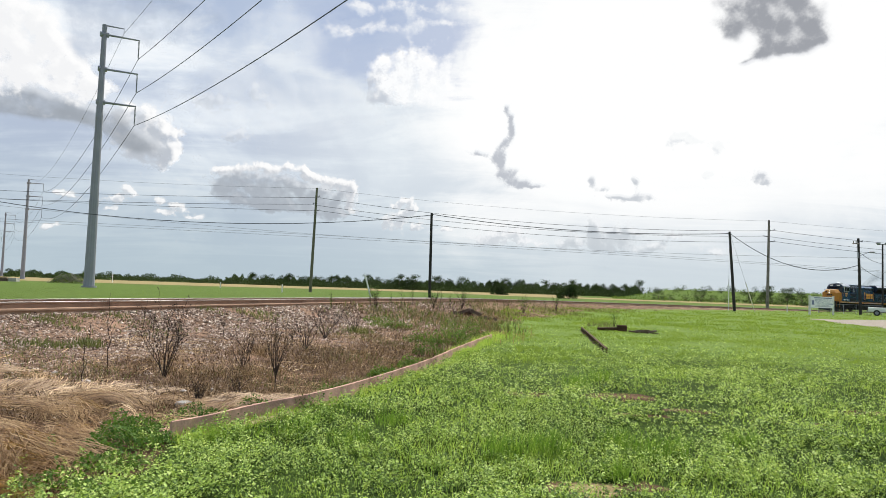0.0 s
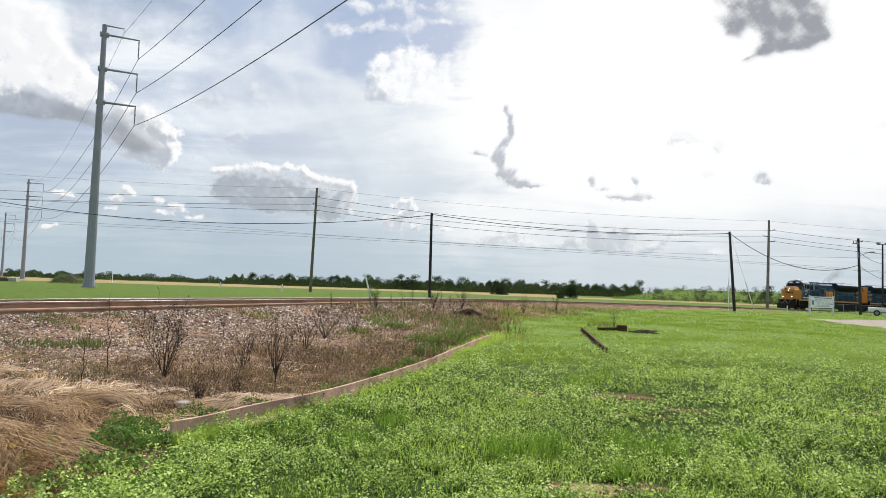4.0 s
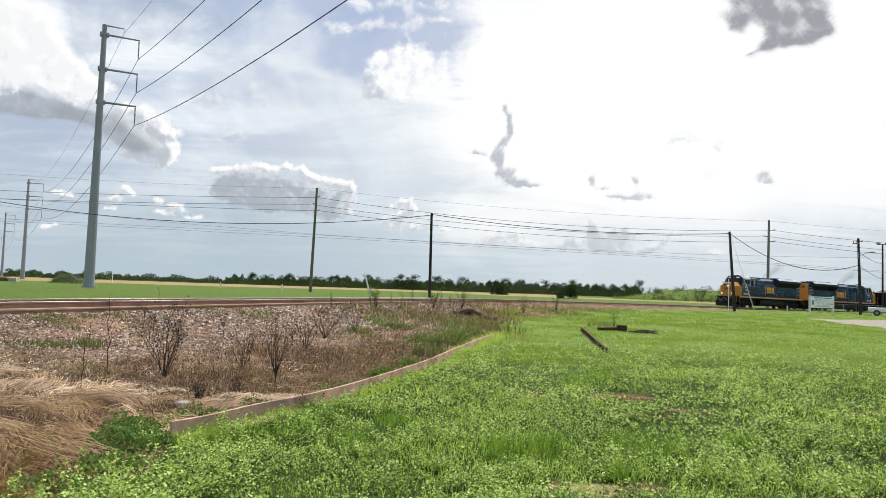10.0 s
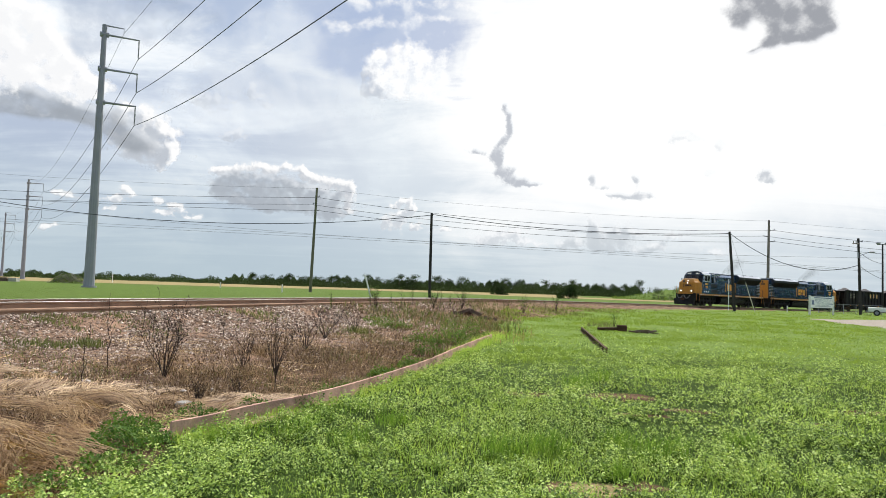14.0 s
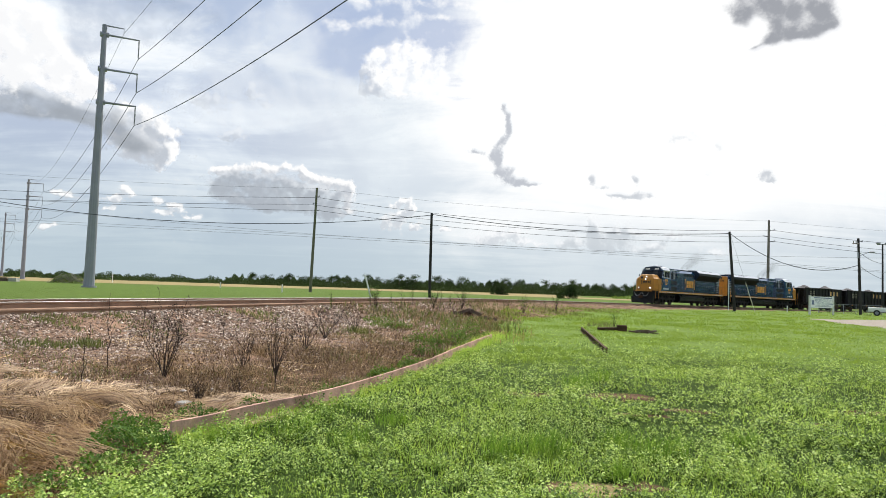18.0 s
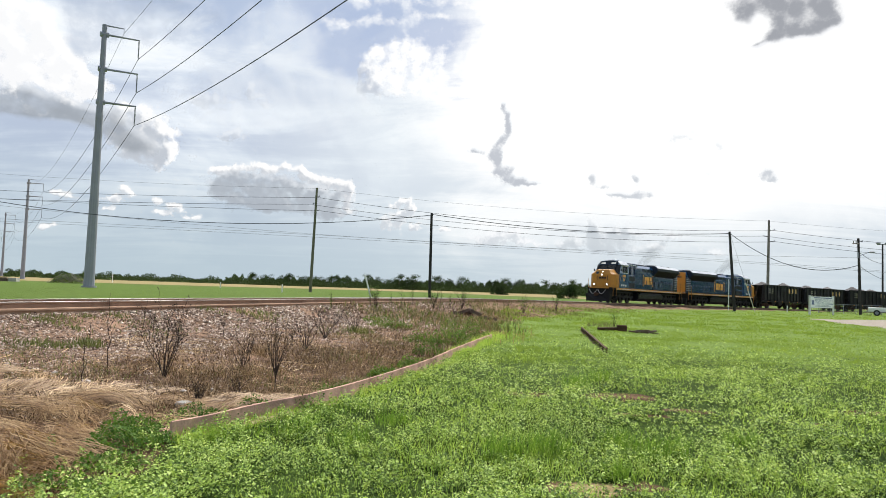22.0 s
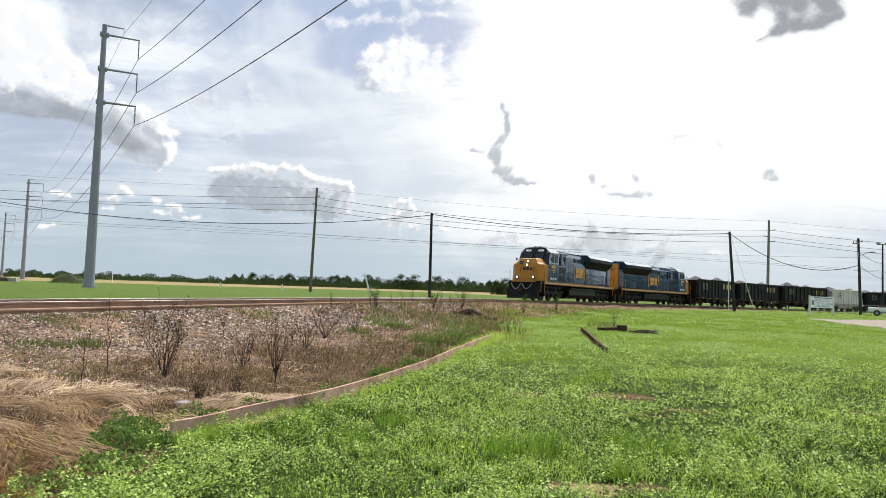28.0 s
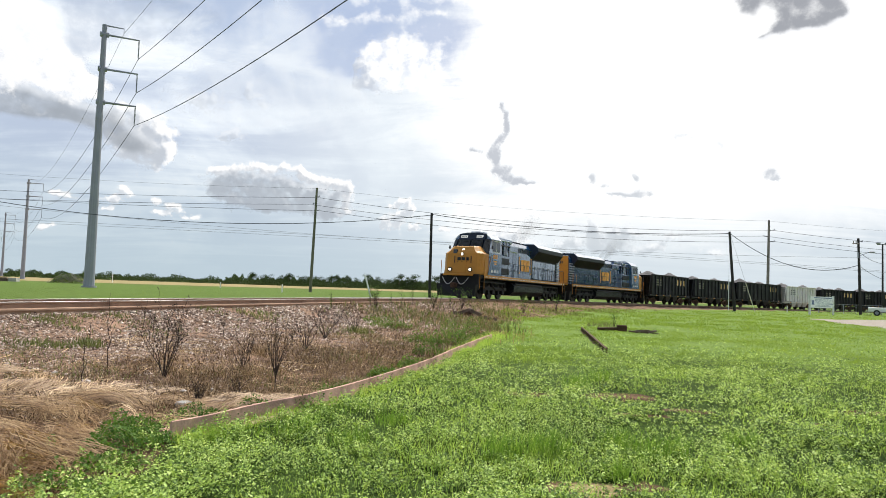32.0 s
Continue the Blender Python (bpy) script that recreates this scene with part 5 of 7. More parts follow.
for i, (x, y, l, r, tlt) in enumerate(((0.95, 35.6, 0.8, 35, 14), (1.25, 35.3, 0.7, -40, -16), (1.4, 35.9, 0.9, 70, 8), (1.7, 35.2, 0.6, 12, 20), (2.1, 34.9, 0.55, -50, -12), (1.5, 35.5, 0.7, 100, 10), (2.5, 34.8, 0.5, 20, 6))):
    timber(x, y, ground_z(x, y) + (0.16 if i in (1, 3, 5) else -0.03), l, 0.19, 0.16, r, tlt, TIE, "broken_tie", "broken weathered tie heaped on the bank", "timber", "broken ties")
timber(7.45, 31.3, ground_z(7.45, 31.3) - 0.02, 1.0, 0.24, 0.16, 3, -3, RUST_DARK, "old_tie", "blackened short tie lying in the grass", "timber", "broken ties")
timber(7.98, 31.2, ground_z(7.98, 31.2) - 0.02, 0.42, 0.30, 0.30, -10, 0, RUST_DARK, "old_tie", "blackened square tie end in the grass", "timber", "broken ties")
for i in range(7):
    x, y = 8.2 + 0.13 * i, 29.9 + 0.25 * math.sin(2.3 * i)
    timber(x, y, ground_z(x, y) + 0.02 + 0.03 * (i % 3), 0.55, 0.07, 0.06, 40 * math.sin(1.7 * i), 6 * math.cos(2.1 * i), TIE, "split_branch", "split piece of brown branch in the grass", "branch", "split branches")


# ---- plants ----
LAWN = leafy("lawn_leaf", [(0.0, (0.022, 0.045, 0.014)), (0.28, (0.085, 0.155, 0.036)), (0.5, (0.30, 0.43, 0.10)), (0.75, (0.53, 0.68, 0.20)), (1.0, (0.78, 0.85, 0.38))], 0.6, 0.27, 0.5, 0.15, 0.62, 5.0)
BLADE = leafy("grass_blade", [(0.0, (0.12, 0.21, 0.05)), (0.5, (0.33, 0.48, 0.11)), (0.85, (0.50, 0.62, 0.18)), (1.0, (0.60, 0.60, 0.26))], 0.8, 0.46, 0.35, 0.06, 0.4, 3.0)
TURF = leafy("far_turf_blade", [(0.0, (0.155, 0.24, 0.050)), (0.5, (0.21, 0.305, 0.068)), (1.0, (0.29, 0.38, 0.10))], 0.85, 0.46, 0.12, 0.04, 0.22, 0.6)
TALL_BLADE = leafy("tall_grass_blade", [(0.0, (0.07, 0.14, 0.022)), (0.5, (0.14, 0.26, 0.042)), (1.0, (0.32, 0.46, 0.09))], 0.6, 0.45, 0.35, 0.15)
WEED = leafy("weed_leaf", [(0.0, (0.025, 0.06, 0.014)), (0.5, (0.075, 0.16, 0.028)), (1.0, (0.20, 0.32, 0.07))], 0.6, 0.35, 0.6, 0.12)
FIELD = leafy("field_blade", [(0.0, (0.105, 0.145, 0.038)), (0.5, (0.13, 0.175, 0.047)), (1.0, (0.16, 0.20, 0.06))], 0.6, 0.3, 0.05, 0.05, 0.2, 0.3)
STRAW = leafy("dry_straw", [(0.0, (0.045, 0.027, 0.014)), (0.35, (0.25, 0.15, 0.078)), (0.7, (0.50, 0.345, 0.185)), (1.0, (0.78, 0.60, 0.36))], 0.55, 0.2, 0.9, 0.3, 0.6, 3.0)
DEAD = leafy("dead_brown_stalk", [(0.0, (0.02, 0.013, 0.009)), (0.4, (0.13, 0.082, 0.05)), (0.75, (0.42, 0.30, 0.185)), (1.0, (0.74, 0.57, 0.39))], 0.8, 0.15, 0.8, 0.2, 0.7, 2.5)
DUSTY = leafy("dusty_weed_leaf", [(0.0, (0.06, 0.075, 0.03)), (0.5, (0.15, 0.175, 0.07)), (1.0, (0.31, 0.32, 0.15))], 0.7, 0.3, 0.6, 0.1)
TWIG = material("dry_twig", (0.05, 0.036, 0.028), 0.9, 0, 0.7, 1.3, 5, 40)
BARK = material("tree_bark", (0.10, 0.08, 0.06), 0.9, 0, 0.6, 1.3, 2, 20, 0.02)
TREE_LEAF = leafy("tree_leaf", [(0.0, (0.022, 0.038, 0.018)), (0.5, (0.045, 0.072, 0.030)), (1.0, (0.085, 0.125, 0.048))], 0.8, 0.16, 0.06, 0.03, 0.4, 0.25)
SHRUB_LEAF = leafy("shrub_leaf", [(0.0, (0.035, 0.075, 0.018)), (0.5, (0.11, 0.19, 0.04)), (1.0, (0.26, 0.35, 0.09))], 0.7, 0.35, 0.5)

rng = np.random.default_rng(7)


def wedge(n, near, far, half=0.70):
    """Points spread over the ground before the camera, thinning with distance."""
    a = rng.uniform(-half, half, n)
    r = near * (far / near) ** rng.random(n)
    return r * np.sin(a), r * np.cos(a)


def blades(x, y, high, wide, lean, z=None):
    """Bent blades of grass: arrays of vertices and triangles."""
    n = len(x)
    z = lie(x, y) - 0.01 if z is None else z
    a = rng.uniform(0, 2 * np.pi, n)
    b = rng.uniform(0, 2 * np.pi, n)
    sx, sy = np.cos(a) * wide / 2, np.sin(a) * wide / 2
    lx, ly = np.cos(b) * lean * high, np.sin(b) * lean * high
    v = np.empty((n, 5, 3))
    v[:, 0] = np.stack([x - sx, y - sy, z], -1)
    v[:, 1] = np.stack([x + sx, y + sy, z], -1)
    v[:, 2] = np.stack([x - sx * 0.8 + lx * 0.35, y - sy * 0.8 + ly * 0.35, z + high * 0.6], -1)
    v[:, 3] = np.stack([x + sx * 0.8 + lx * 0.35, y + sy * 0.8 + ly * 0.35, z + high * 0.6], -1)
    v[:, 4] = np.stack([x + lx, y + ly, z + high * np.sqrt(np.maximum(0.1, 1 - (lean * 0.8) ** 2))], -1)
    f = np.array([[0, 1, 3], [0, 3, 2], [2, 3, 4]])
    return v.reshape(-1, 3), (np.arange(n)[:, None, None] * 5 + f).reshape(-1, 3)


def leaves(x, y, z, size, up=0.5):
    """Small folded leaves lying at all angles."""
    n = len(x)
    a = rng.uniform(0, 2 * np.pi, n)
    tilt = rng.normal(0, up, n)
    roll = rng.normal(0, up, n)
    dx, dy, dz = np.cos(a) * np.cos(tilt), np.sin(a) * np.cos(tilt), np.sin(tilt)
    wx, wy, wz = -np.sin(a) * np.cos(roll), np.cos(a) * np.cos(roll), np.sin(roll)
    d, w = np.stack([dx, dy, dz], -1) * size[:, None], np.stack([wx, wy, wz], -1) * size[:, None] * 0.36
    p = np.stack([x, y, z], -1)
    drop = np.stack([0 * x, 0 * x, size * 0.10], -1)
    v = np.stack([p, p + d * 0.5 + w + drop, p + d, p + d * 0.5 - w + drop], 1)
    f = np.array([[0, 1, 2], [0, 2, 3]])
    return v.reshape(-1, 3), (np.arange(n)[:, None, None] * 4 + f).reshape(-1, 3)


def lying(x, y, length, wide, way, lift, curl=None):
    """Long strands lying on the ground, bowed sideways and upwards."""
    n, k = len(x), 5
    bow = (rng.normal(0, 0.22, n) if curl is None else curl) * length
    v = np.empty((n, k, 2, 3))
    for i in range(k):
        t = i / (k - 1)
        along, side = (t - 0.5) * length, bow * 4 * t * (1 - t)
        px, py = x + along * np.cos(way) - side * np.sin(way), y + along * np.sin(way) + side * np.cos(way)
        pz = lift * (0.3 + 2.8 * t * (1 - t)) + 0.005
        w = wide * (1 - 0.6 * t) / 2
        v[:, i, 0] = np.stack([px + np.sin(way) * w, py - np.cos(way) * w, pz], -1)
        v[:, i, 1] = np.stack([px - np.sin(way) * w, py + np.cos(way) * w, pz + w], -1)
    g = lie(v[..., 0].ravel(), v[..., 1].ravel()).reshape(n, k, 2)
    v[..., 2] += g
    f = []
    for i in range(k - 1):
        a = 2 * i
        f += [[a, a + 1, a + 3], [a, a + 3, a + 2]]
    return v.reshape(-1, 3), (np.arange(n)[:, None, None] * 2 * k + np.array(f)).reshape(-1, 3)


def merge(pieces):
    vs, fs, at = [], [], 0
    for v, f in pieces:
        vs.append(v)
        fs.append(f + at)
        at += len(v)
    return np.concatenate(vs), np.concatenate(fs)


def stuff(name, pieces, mat, label, category):
    v, f = merge(pieces)
    return tagged(from_arrays(name, v, f, mat), label, category, kind="stuff")


def lawn_only(x, y):
    d, s = from_line(x, y)
    drive = (x > 28.8 + 0.215 * (y - 45.6)) & (y < 62.6 + 0.555 * (x - 32.3)) & (y > 31)
    soil = bare(x, y)
    blur = rng.normal(0, 0.5, len(x)) * (y < 7.6) * (x < -2.4)
    return (x > edge_x(y) + 0.06 + blur) & (d > np.where(s < -30, 4.6 + 0.5 * wavy(x, y, 0.6, 2), 2.6)) & ~drive & (rng.random(len(x)) > 0.92 * soil)


def cushions(n, near, far, leaves_each, size, wide, high):
    """Low domes of small leaves, with gaps of shade between them."""
    x, y = wedge(n, near, far)
    grow = 0.62 + 0.5 * wavy(x, y, 1.3, 3) + 0.35 * wavy(x, y, 4.1, 8)
    k = lawn_only(x, y) & (rng.random(n) < np.clip(grow + 0.15, 0.08, 1))
    x, y, grow = x[k], y[k], grow[k]
    r = wide * rng.uniform(0.55, 1.5, len(x))
    h = high * rng.uniform(0.45, 1.25, len(x)) * np.clip(0.65 + 0.7 * grow, 0.35, 1.7)
    g = lie(x, y)
    rep = lambda v: np.repeat(v, leaves_each)
    m = len(x) * leaves_each
    a, rho = rng.uniform(0, 2 * np.pi, m), np.sqrt(rng.random(m))
    px, py = rep(x) + rep(r) * rho * np.cos(a), rep(y) + rep(r) * rho * np.sin(a)
    pz = rep(g) + rep(h) * (1 - 0.92 * rho ** 2) * rng.uniform(0.55, 1.08, m) + 0.004
    return leaves(px, py, pz, size * rng.uniform(0.55, 1.4, m), 0.5)


def make_lawn():
    leaf, blade, turf = [], [], []
    leaf.append(cushions(5000, 4.5, 9.6, 34, 0.025, 0.056, 0.15))
    leaf.append(cushions(8600, 9, 22, 17, 0.036, 0.078, 0.15))
    # a thin low layer between the cushions
    for n, near, far, size in ((22000, 4.5, 9.6, 0.022), (20000, 9, 18.5, 0.032)):
        x, y = wedge(n, near, far)
        k = lawn_only(x, y) & (rng.random(n) < np.clip(0.6 + 0.5 * wavy(x, y, 2.3, 12), 0.1, 1))
        x, y = x[k], y[k]
        leaf.append(leaves(x, y, lie(x, y) + 0.004 + 0.02 * rng.random(len(x)), size * rng.uniform(0.55, 1.35, len(x)), 0.45))
    for n, near, far, hi, wide, to in ((34000, 4.5, 9.5, 0.10, 0.005, blade), (36000, 9, 18, 0.09, 0.009, blade), (110000, 16, 36, 0.075, 0.018, turf), (70000, 26, 50, 0.07, 0.03, turf), (90000, 38, 74, 0.09, 0.06, turf), (70000, 62, 125, 0.06, 0.14, turf)):
        x, y = wedge(n, near, far)
        k = lawn_only(x, y) & (rng.random(n) < np.clip(0.55 + 0.5 * wavy(x, y, 0.7, 6) + 0.3 * wavy(x, y, 3.3, 5), 0.1, 1))
        x, y = x[k], y[k]
        h = hi * rng.uniform(0.45, 1.25, len(x)) * np.clip(1 + 0.45 * wavy(x, y, 0.9, 9), 0.4, 1.8)
        to.append(blades(x, y, h, wide * rng.uniform(0.7, 1.4, len(x)), rng.uniform(0.3, 1.05, len(x))))
    # longer blades left standing against the discarded rail
    t = rng.random(5200) ** 1.4
    ey = 7.0 + 14.5 * t
    ex = edge_x(ey) + rng.uniform(0.07, 0.34, len(ey)) ** 1.0
    blade.append(blades(ex, ey, rng.uniform(0.06, 0.20, len(ey)) * (0.75 + 0.4 * wavy(ex, ey, 2.6, 3)).clip(0.3, 1.4), rng.uniform(0.005, 0.010, len(ey)), rng.uniform(0.15, 0.9, len(ey))))
    # taller growth closing over the rail's far end, on both its sides
    ey = rng.uniform(15.5, 24.5, 2600)
    ex = edge_x(ey) + rng.normal(0.0, 0.20, len(ey)) - 0.02
    blade.append(blades(ex, ey, rng.uniform(0.10, 0.30, len(ey)) * (0.4 + 0.09 * (ey - 15.5)).clip(0.4, 1.1), rng.uniform(0.008, 0.014, len(ey)), rng.uniform(0.2, 0.9, len(ey))))
    leaf.append(cushions(3600, 15, 36, 10, 0.040, 0.11, 0.10))
    # round the camera's feet and behind it
    for n, r0, r1, size, k in ((34000, 0.3, 4.8, 0.05, 0), (60000, 4.8, 16, 0.075, 0)):
        a, r = rng.uniform(-np.pi, np.pi, n), np.sqrt(rng.uniform(r0 ** 2, r1 ** 2, n))
        keep = (np.abs(a) > 0.69) | (r < 4.75)
        x, y = r[keep] * np.sin(a[keep]), r[keep] * np.cos(a[keep])
        keep = lawn_only(x, y)
        x, y = x[keep], y[keep]
        leaf.append(leaves(x, y, lie(x, y) + 0.004 + 0.07 * rng.random(len(x)), size * rng.uniform(0.6, 1.3, len(x)), 0.5))
        blade.append(blades(x[::2], y[::2], rng.uniform(0.04, 0.11, len(x[::2])), rng.uniform(0.006, 0.014, len(x[::2])), rng.uniform(0.15, 0.8, len(x[::2]))))
    stuff("lawn_leaves", leaf, LAWN, "low bright green clover-like leaves covering the lawn", "ground cover")
    stuff("lawn_grass", blade, BLADE, "short sunlit green grass blades of the lawn", "grass")
    stuff("lawn_turf", turf, TURF, "smooth mown green turf towards the track", "grass")
    # mown field beyond the track
    x, y = wedge(60000, 40, 230, 0.62)
    d, s = from_line(x, y)
    k = d < -5
    x, y = x[k], y[k]
    stuff("field_grass", [blades(x, y, rng.uniform(0.02, 0.05, len(x)), rng.uniform(0.02, 0.05, len(x)), rng.uniform(0.2, 0.8, len(x)))], FIELD, "short mown green grass of the field", "grass")


make_lawn()


def make_tuft(x, y, n, high, spread, mat=TALL_BLADE, label="upright tuft of tall fresh green grass in the lawn"):
    n = int(n * 0.85)
    a, r = rng.uniform(0, 2 * np.pi, n), 1.05 * spread * np.sqrt(rng.random(n))
    px, py = r * np.cos(a), r * np.sin(a)
    v, f = blades(px, py, high * rng.uniform(0.5, 1.1, n), rng.uniform(0.005, 0.010, n), rng.uniform(0.1, 0.95, n), np.zeros(n) - 0.01)
    ob = from_arrays("grass_tuft", v, f, mat)
    ob.matrix_basis = pose(x, y, ground_z(x, y))
    return tagged(ob, label, "grass tuft", kind="stuff")


for x, y, n, h, sp in ((0.64, 6.87, 190, 0.33, 0.20), (1.06, 6.9, 200, 0.40, 0.17), (2.05, 7.0, 150, 0.36, 0.22), (2.32, 7.15, 120, 0.30, 0.2), (1.85, 7.4, 150, 0.30, 0.2), (3.4, 8.0, 140, 0.22, 0.2),
                       (-0.9, 7.3, 160, 0.22, 0.2), (-1.5, 7.6, 200, 0.24, 0.2), (-0.5, 8.2, 150, 0.2, 0.22), (2.4, 12.3, 200, 0.32, 0.25), (3.0, 12.9, 160, 0.30, 0.25), (5.5, 8.6, 120, 0.2, 0.2), (4.6, 6.5, 130, 0.2, 0.18), (1.6, 6.2, 120, 0.2, 0.14)):
    make_tuft(x, y, n, h, sp)
for x, y, n, h, sp in ((-2.2, 7.2, 90, 0.17, 0.25), (-1.9, 7.6, 90, 0.16, 0.25), (-1.5, 8.2, 90, 0.17, 0.3), (-1.2, 8.8, 90, 0.16, 0.3), (-0.9, 9.8, 80, 0.16, 0.3)):
    make_tuft(x, y, n, h, sp)


# ---- the bank: stones, straw, dead weeds ----
def make_bank():
    n = 260000
    x, y = wedge(n, 8.5, 44, 0.60)
    d, s = from_line(x, y)
    reach = 2.6 + 2.8 * smooth((s - 3) / 20)
    odds = np.where(d < reach, 1.0, 0.5 * np.exp(-(d - reach) / 1.6)) * np.clip(0.75 + 0.4 * wavy(x, y, 1.3, 2) + 0.35 * wavy(x, y, 3.7, 5), 0.12, 1)
    k = (d > 1.75) & (x < edge_x(y) - 0.2) & (rng.random(n) < odds)
    x, y = x[k], y[k]
    n = len(x)
    size = (0.013 + 0.026 * rng.random(n) ** 2.0) * (1 + 0.7 * (rng.random(n) > 0.97)) * np.clip(np.hypot(x, y) / 14, 0.9, 1.8)
    z = lie(x, y) + size * 0.15
    base = np.array([[1, 0, 0], [-1, 0, 0], [0, 1, 0], [0, -1, 0], [0, 0, 1], [0, 0, -1]], float)
    face = np.array([[0, 2, 4], [2, 1, 4], [1, 3, 4], [3, 0, 4], [2, 0, 5], [1, 2, 5], [3, 1, 5], [0, 3, 5]])
    v = base[None] * rng.uniform(0.55, 1.25, (n, 6, 3)) + rng.uniform(-0.28, 0.28, (n, 6, 3))
    a = rng.uniform(0, 6.28, n)
    c, sn = np.cos(a)[:, None], np.sin(a)[:, None]
    v = np.stack([v[..., 0] * c - v[..., 1] * sn, v[..., 0] * sn + v[..., 1] * c, v[..., 2] * 0.65], -1) * size[:, None, None]
    v += np.stack([x, y, z], -1)[:, None]
    m = bpy.data.materials.new("mixed_ballast_stone")
    m.use_nodes = True
    N = Nodes(m.node_tree)
    geo = N.n("ShaderNodeNewGeometry")
    col = N.colours(geo.outputs["Random Per Island"], [(0.0, (0.07, 0.042, 0.03)), (0.35, (0.21, 0.14, 0.10)), (0.7, (0.41, 0.31, 0.24)), (1.0, (0.70, 0.61, 0.52))])
    col = N.mix(N.math("MULTIPLY", N.ramp(N.noise(geo.outputs["Position"], 0.7, 4).outputs[0], 0.45, 0.65), 0.4), col, (0.26, 0.17, 0.125))
    p = N.n("ShaderNodeBsdfPrincipled")
    N.put(p.inputs["Base Color"], col)
    p.inputs["Roughness"].default_value = 0.9
    N.t.links.new(p.outputs[0], N.n("ShaderNodeOutputMaterial").inputs[0])
    stuff("ballast_stones", [(v.reshape(-1, 3), (np.arange(n)[:, None, None] * 6 + face).reshape(-1, 3))], m, "pinkish grey crushed ballast stones on the bank", "gravel")

    # matted straw near the lawn's corner: bundles laid over one another in sweeping arcs
    x, y = wedge(2600, 4.4, 12.0, 0.68)
    left = edge_x(y) - x
    k = (left > np.where(y < 7.6, 0.55, 0.0)) & (rng.random(len(x)) < np.clip(smooth((10.5 - y) / 1.3) * smooth(left / 0.6 + 0.45) * np.clip(0.8 + 0.5 * wavy(x, y, 1.7, 4), 0.15, 1), 0, 1))
    x, y = x[k], y[k]
    each = 26
    rep = lambda v: np.repeat(v, each)
    m = len(x) * each
    heading = 0.35 + 1.25 * wavy(x, y, 0.8, 2) + rng.normal(0, 0.30, len(x))
    long_, bend_, heap = rng.uniform(0.35, 1.0, len(x)), rng.normal(0, 0.16, len(x)), rng.uniform(0.02, 0.17, len(x)) * np.clip(0.7 + 0.6 * wavy(x, y, 2.1, 9), 0.2, 1.5)
    straws = lying(rep(x) + rng.normal(0, 0.075, m), rep(y) + rng.normal(0, 0.075, m), rep(long_) * rng.uniform(0.6, 1.2, m), rng.uniform(0.005, 0.011, m), rep(heading) + rng.normal(0, 0.17, m), rep(heap) * rng.uniform(0.35, 1.15, m), rep(bend_) + rng.normal(0, 0.07, m))
    far_bits = wedge(30000, 9, 30, 0.6)
    fl = edge_x(far_bits[1]) - far_bits[0]
    fd, _ = from_line(*far_bits)
    fk = (fl > 0.1) & (fd > 4.0) & (rng.random(30000) < np.clip(0.25 + 0.5 * wavy(*far_bits, 1.2, 7), 0, 0.8))
    fx, fy = far_bits[0][fk], far_bits[1][fk]
    stuff("straw", [straws,
                    lying(fx, fy, rng.uniform(0.15, 0.45, len(fx)), rng.uniform(0.006, 0.014, len(fx)), rng.uniform(0, 6.28, len(fx)), rng.uniform(0.0, 0.08, len(fx)))], STRAW, "matted pale dry straw flattened beside the lawn", "straw")

    # grey-brown dead growth over the apron
    pieces, greens = [], []
    x, y = wedge(260000, 8.5, 46, 0.56)
    d, s = from_line(x, y)
    left = edge_x(y) - x
    patch = np.clip(0.7 + 0.5 * wavy(x, y, 1.1, 5), 0.12, 1)
    k = (left > 0.05) & (d > 2.6) & (rng.random(len(x)) < patch * smooth((d - 2.8 - 2.0 * smooth((s - 8) / 14)) / 3.5 + 0.12))
    bx, by = x[k], y[k]
    pieces.append(blades(bx, by, rng.uniform(0.04, 0.15, len(bx)), rng.uniform(0.004, 0.010, len(bx)) * np.clip(np.hypot(bx, by) / 11, 0.8, 2.5), rng.uniform(0.7, 1.25, len(bx))))
    # tangled knots of dead stems
    tx, ty = wedge(1500, 9.0, 34, 0.56)
    td, _ = from_line(tx, ty)
    k = (edge_x(ty) - tx > 0.2) & (ty > 9.9 - 0.6 * np.clip(tx + 4, 0, 3)) & (td > 3.2 + 2.6 * smooth((-3.6 - tx) / 1.5)) & (rng.random(len(tx)) < np.clip(0.5 + 0.6 * wavy(tx, ty, 0.9, 3), 0.05, 1))
    tx, ty = tx[k], ty[k]
    th = rng.uniform(0.10, 0.34, len(tx))
    rep = lambda v: np.repeat(v, 34)
    m = 34 * len(tx)
    kx, ky = rep(tx) + rng.normal(0, 0.10, m), rep(ty) + rng.normal(0, 0.10, m)
    pieces.append(blades(kx, ky, rep(th) * rng.uniform(0.4, 1.15, m), rng.uniform(0.003, 0.007, m) * np.clip(np.hypot(kx, ky) / 12, 0.8, 2.2), rng.uniform(0.2, 1.15, m)))
    stuff("dead_growth", pieces, DEAD, "grey-brown dead weed stalks over the bank's foot", "dead weeds")
    k = (left > 0.05) & (d > 2.2) & (rng.random(len(x)) < np.clip(0.28 * wavy(x, y, 0.8, 11) - 0.05, 0, 0.4) + 0.55 * smooth((left - 0.1) / 0.2) * (left < 0.8) * (wavy(x, y, 1.4, 6) > 0) * (y > 11))
    gx, gy = x[k], y[k]
    greens.append(blades(gx, gy, rng.uniform(0.04, 0.13, len(gx)), rng.uniform(0.005, 0.011, len(gx)) * np.clip(np.hypot(gx, gy) / 11, 0.8, 2.5), rng.uniform(0.2, 0.8, len(gx))))
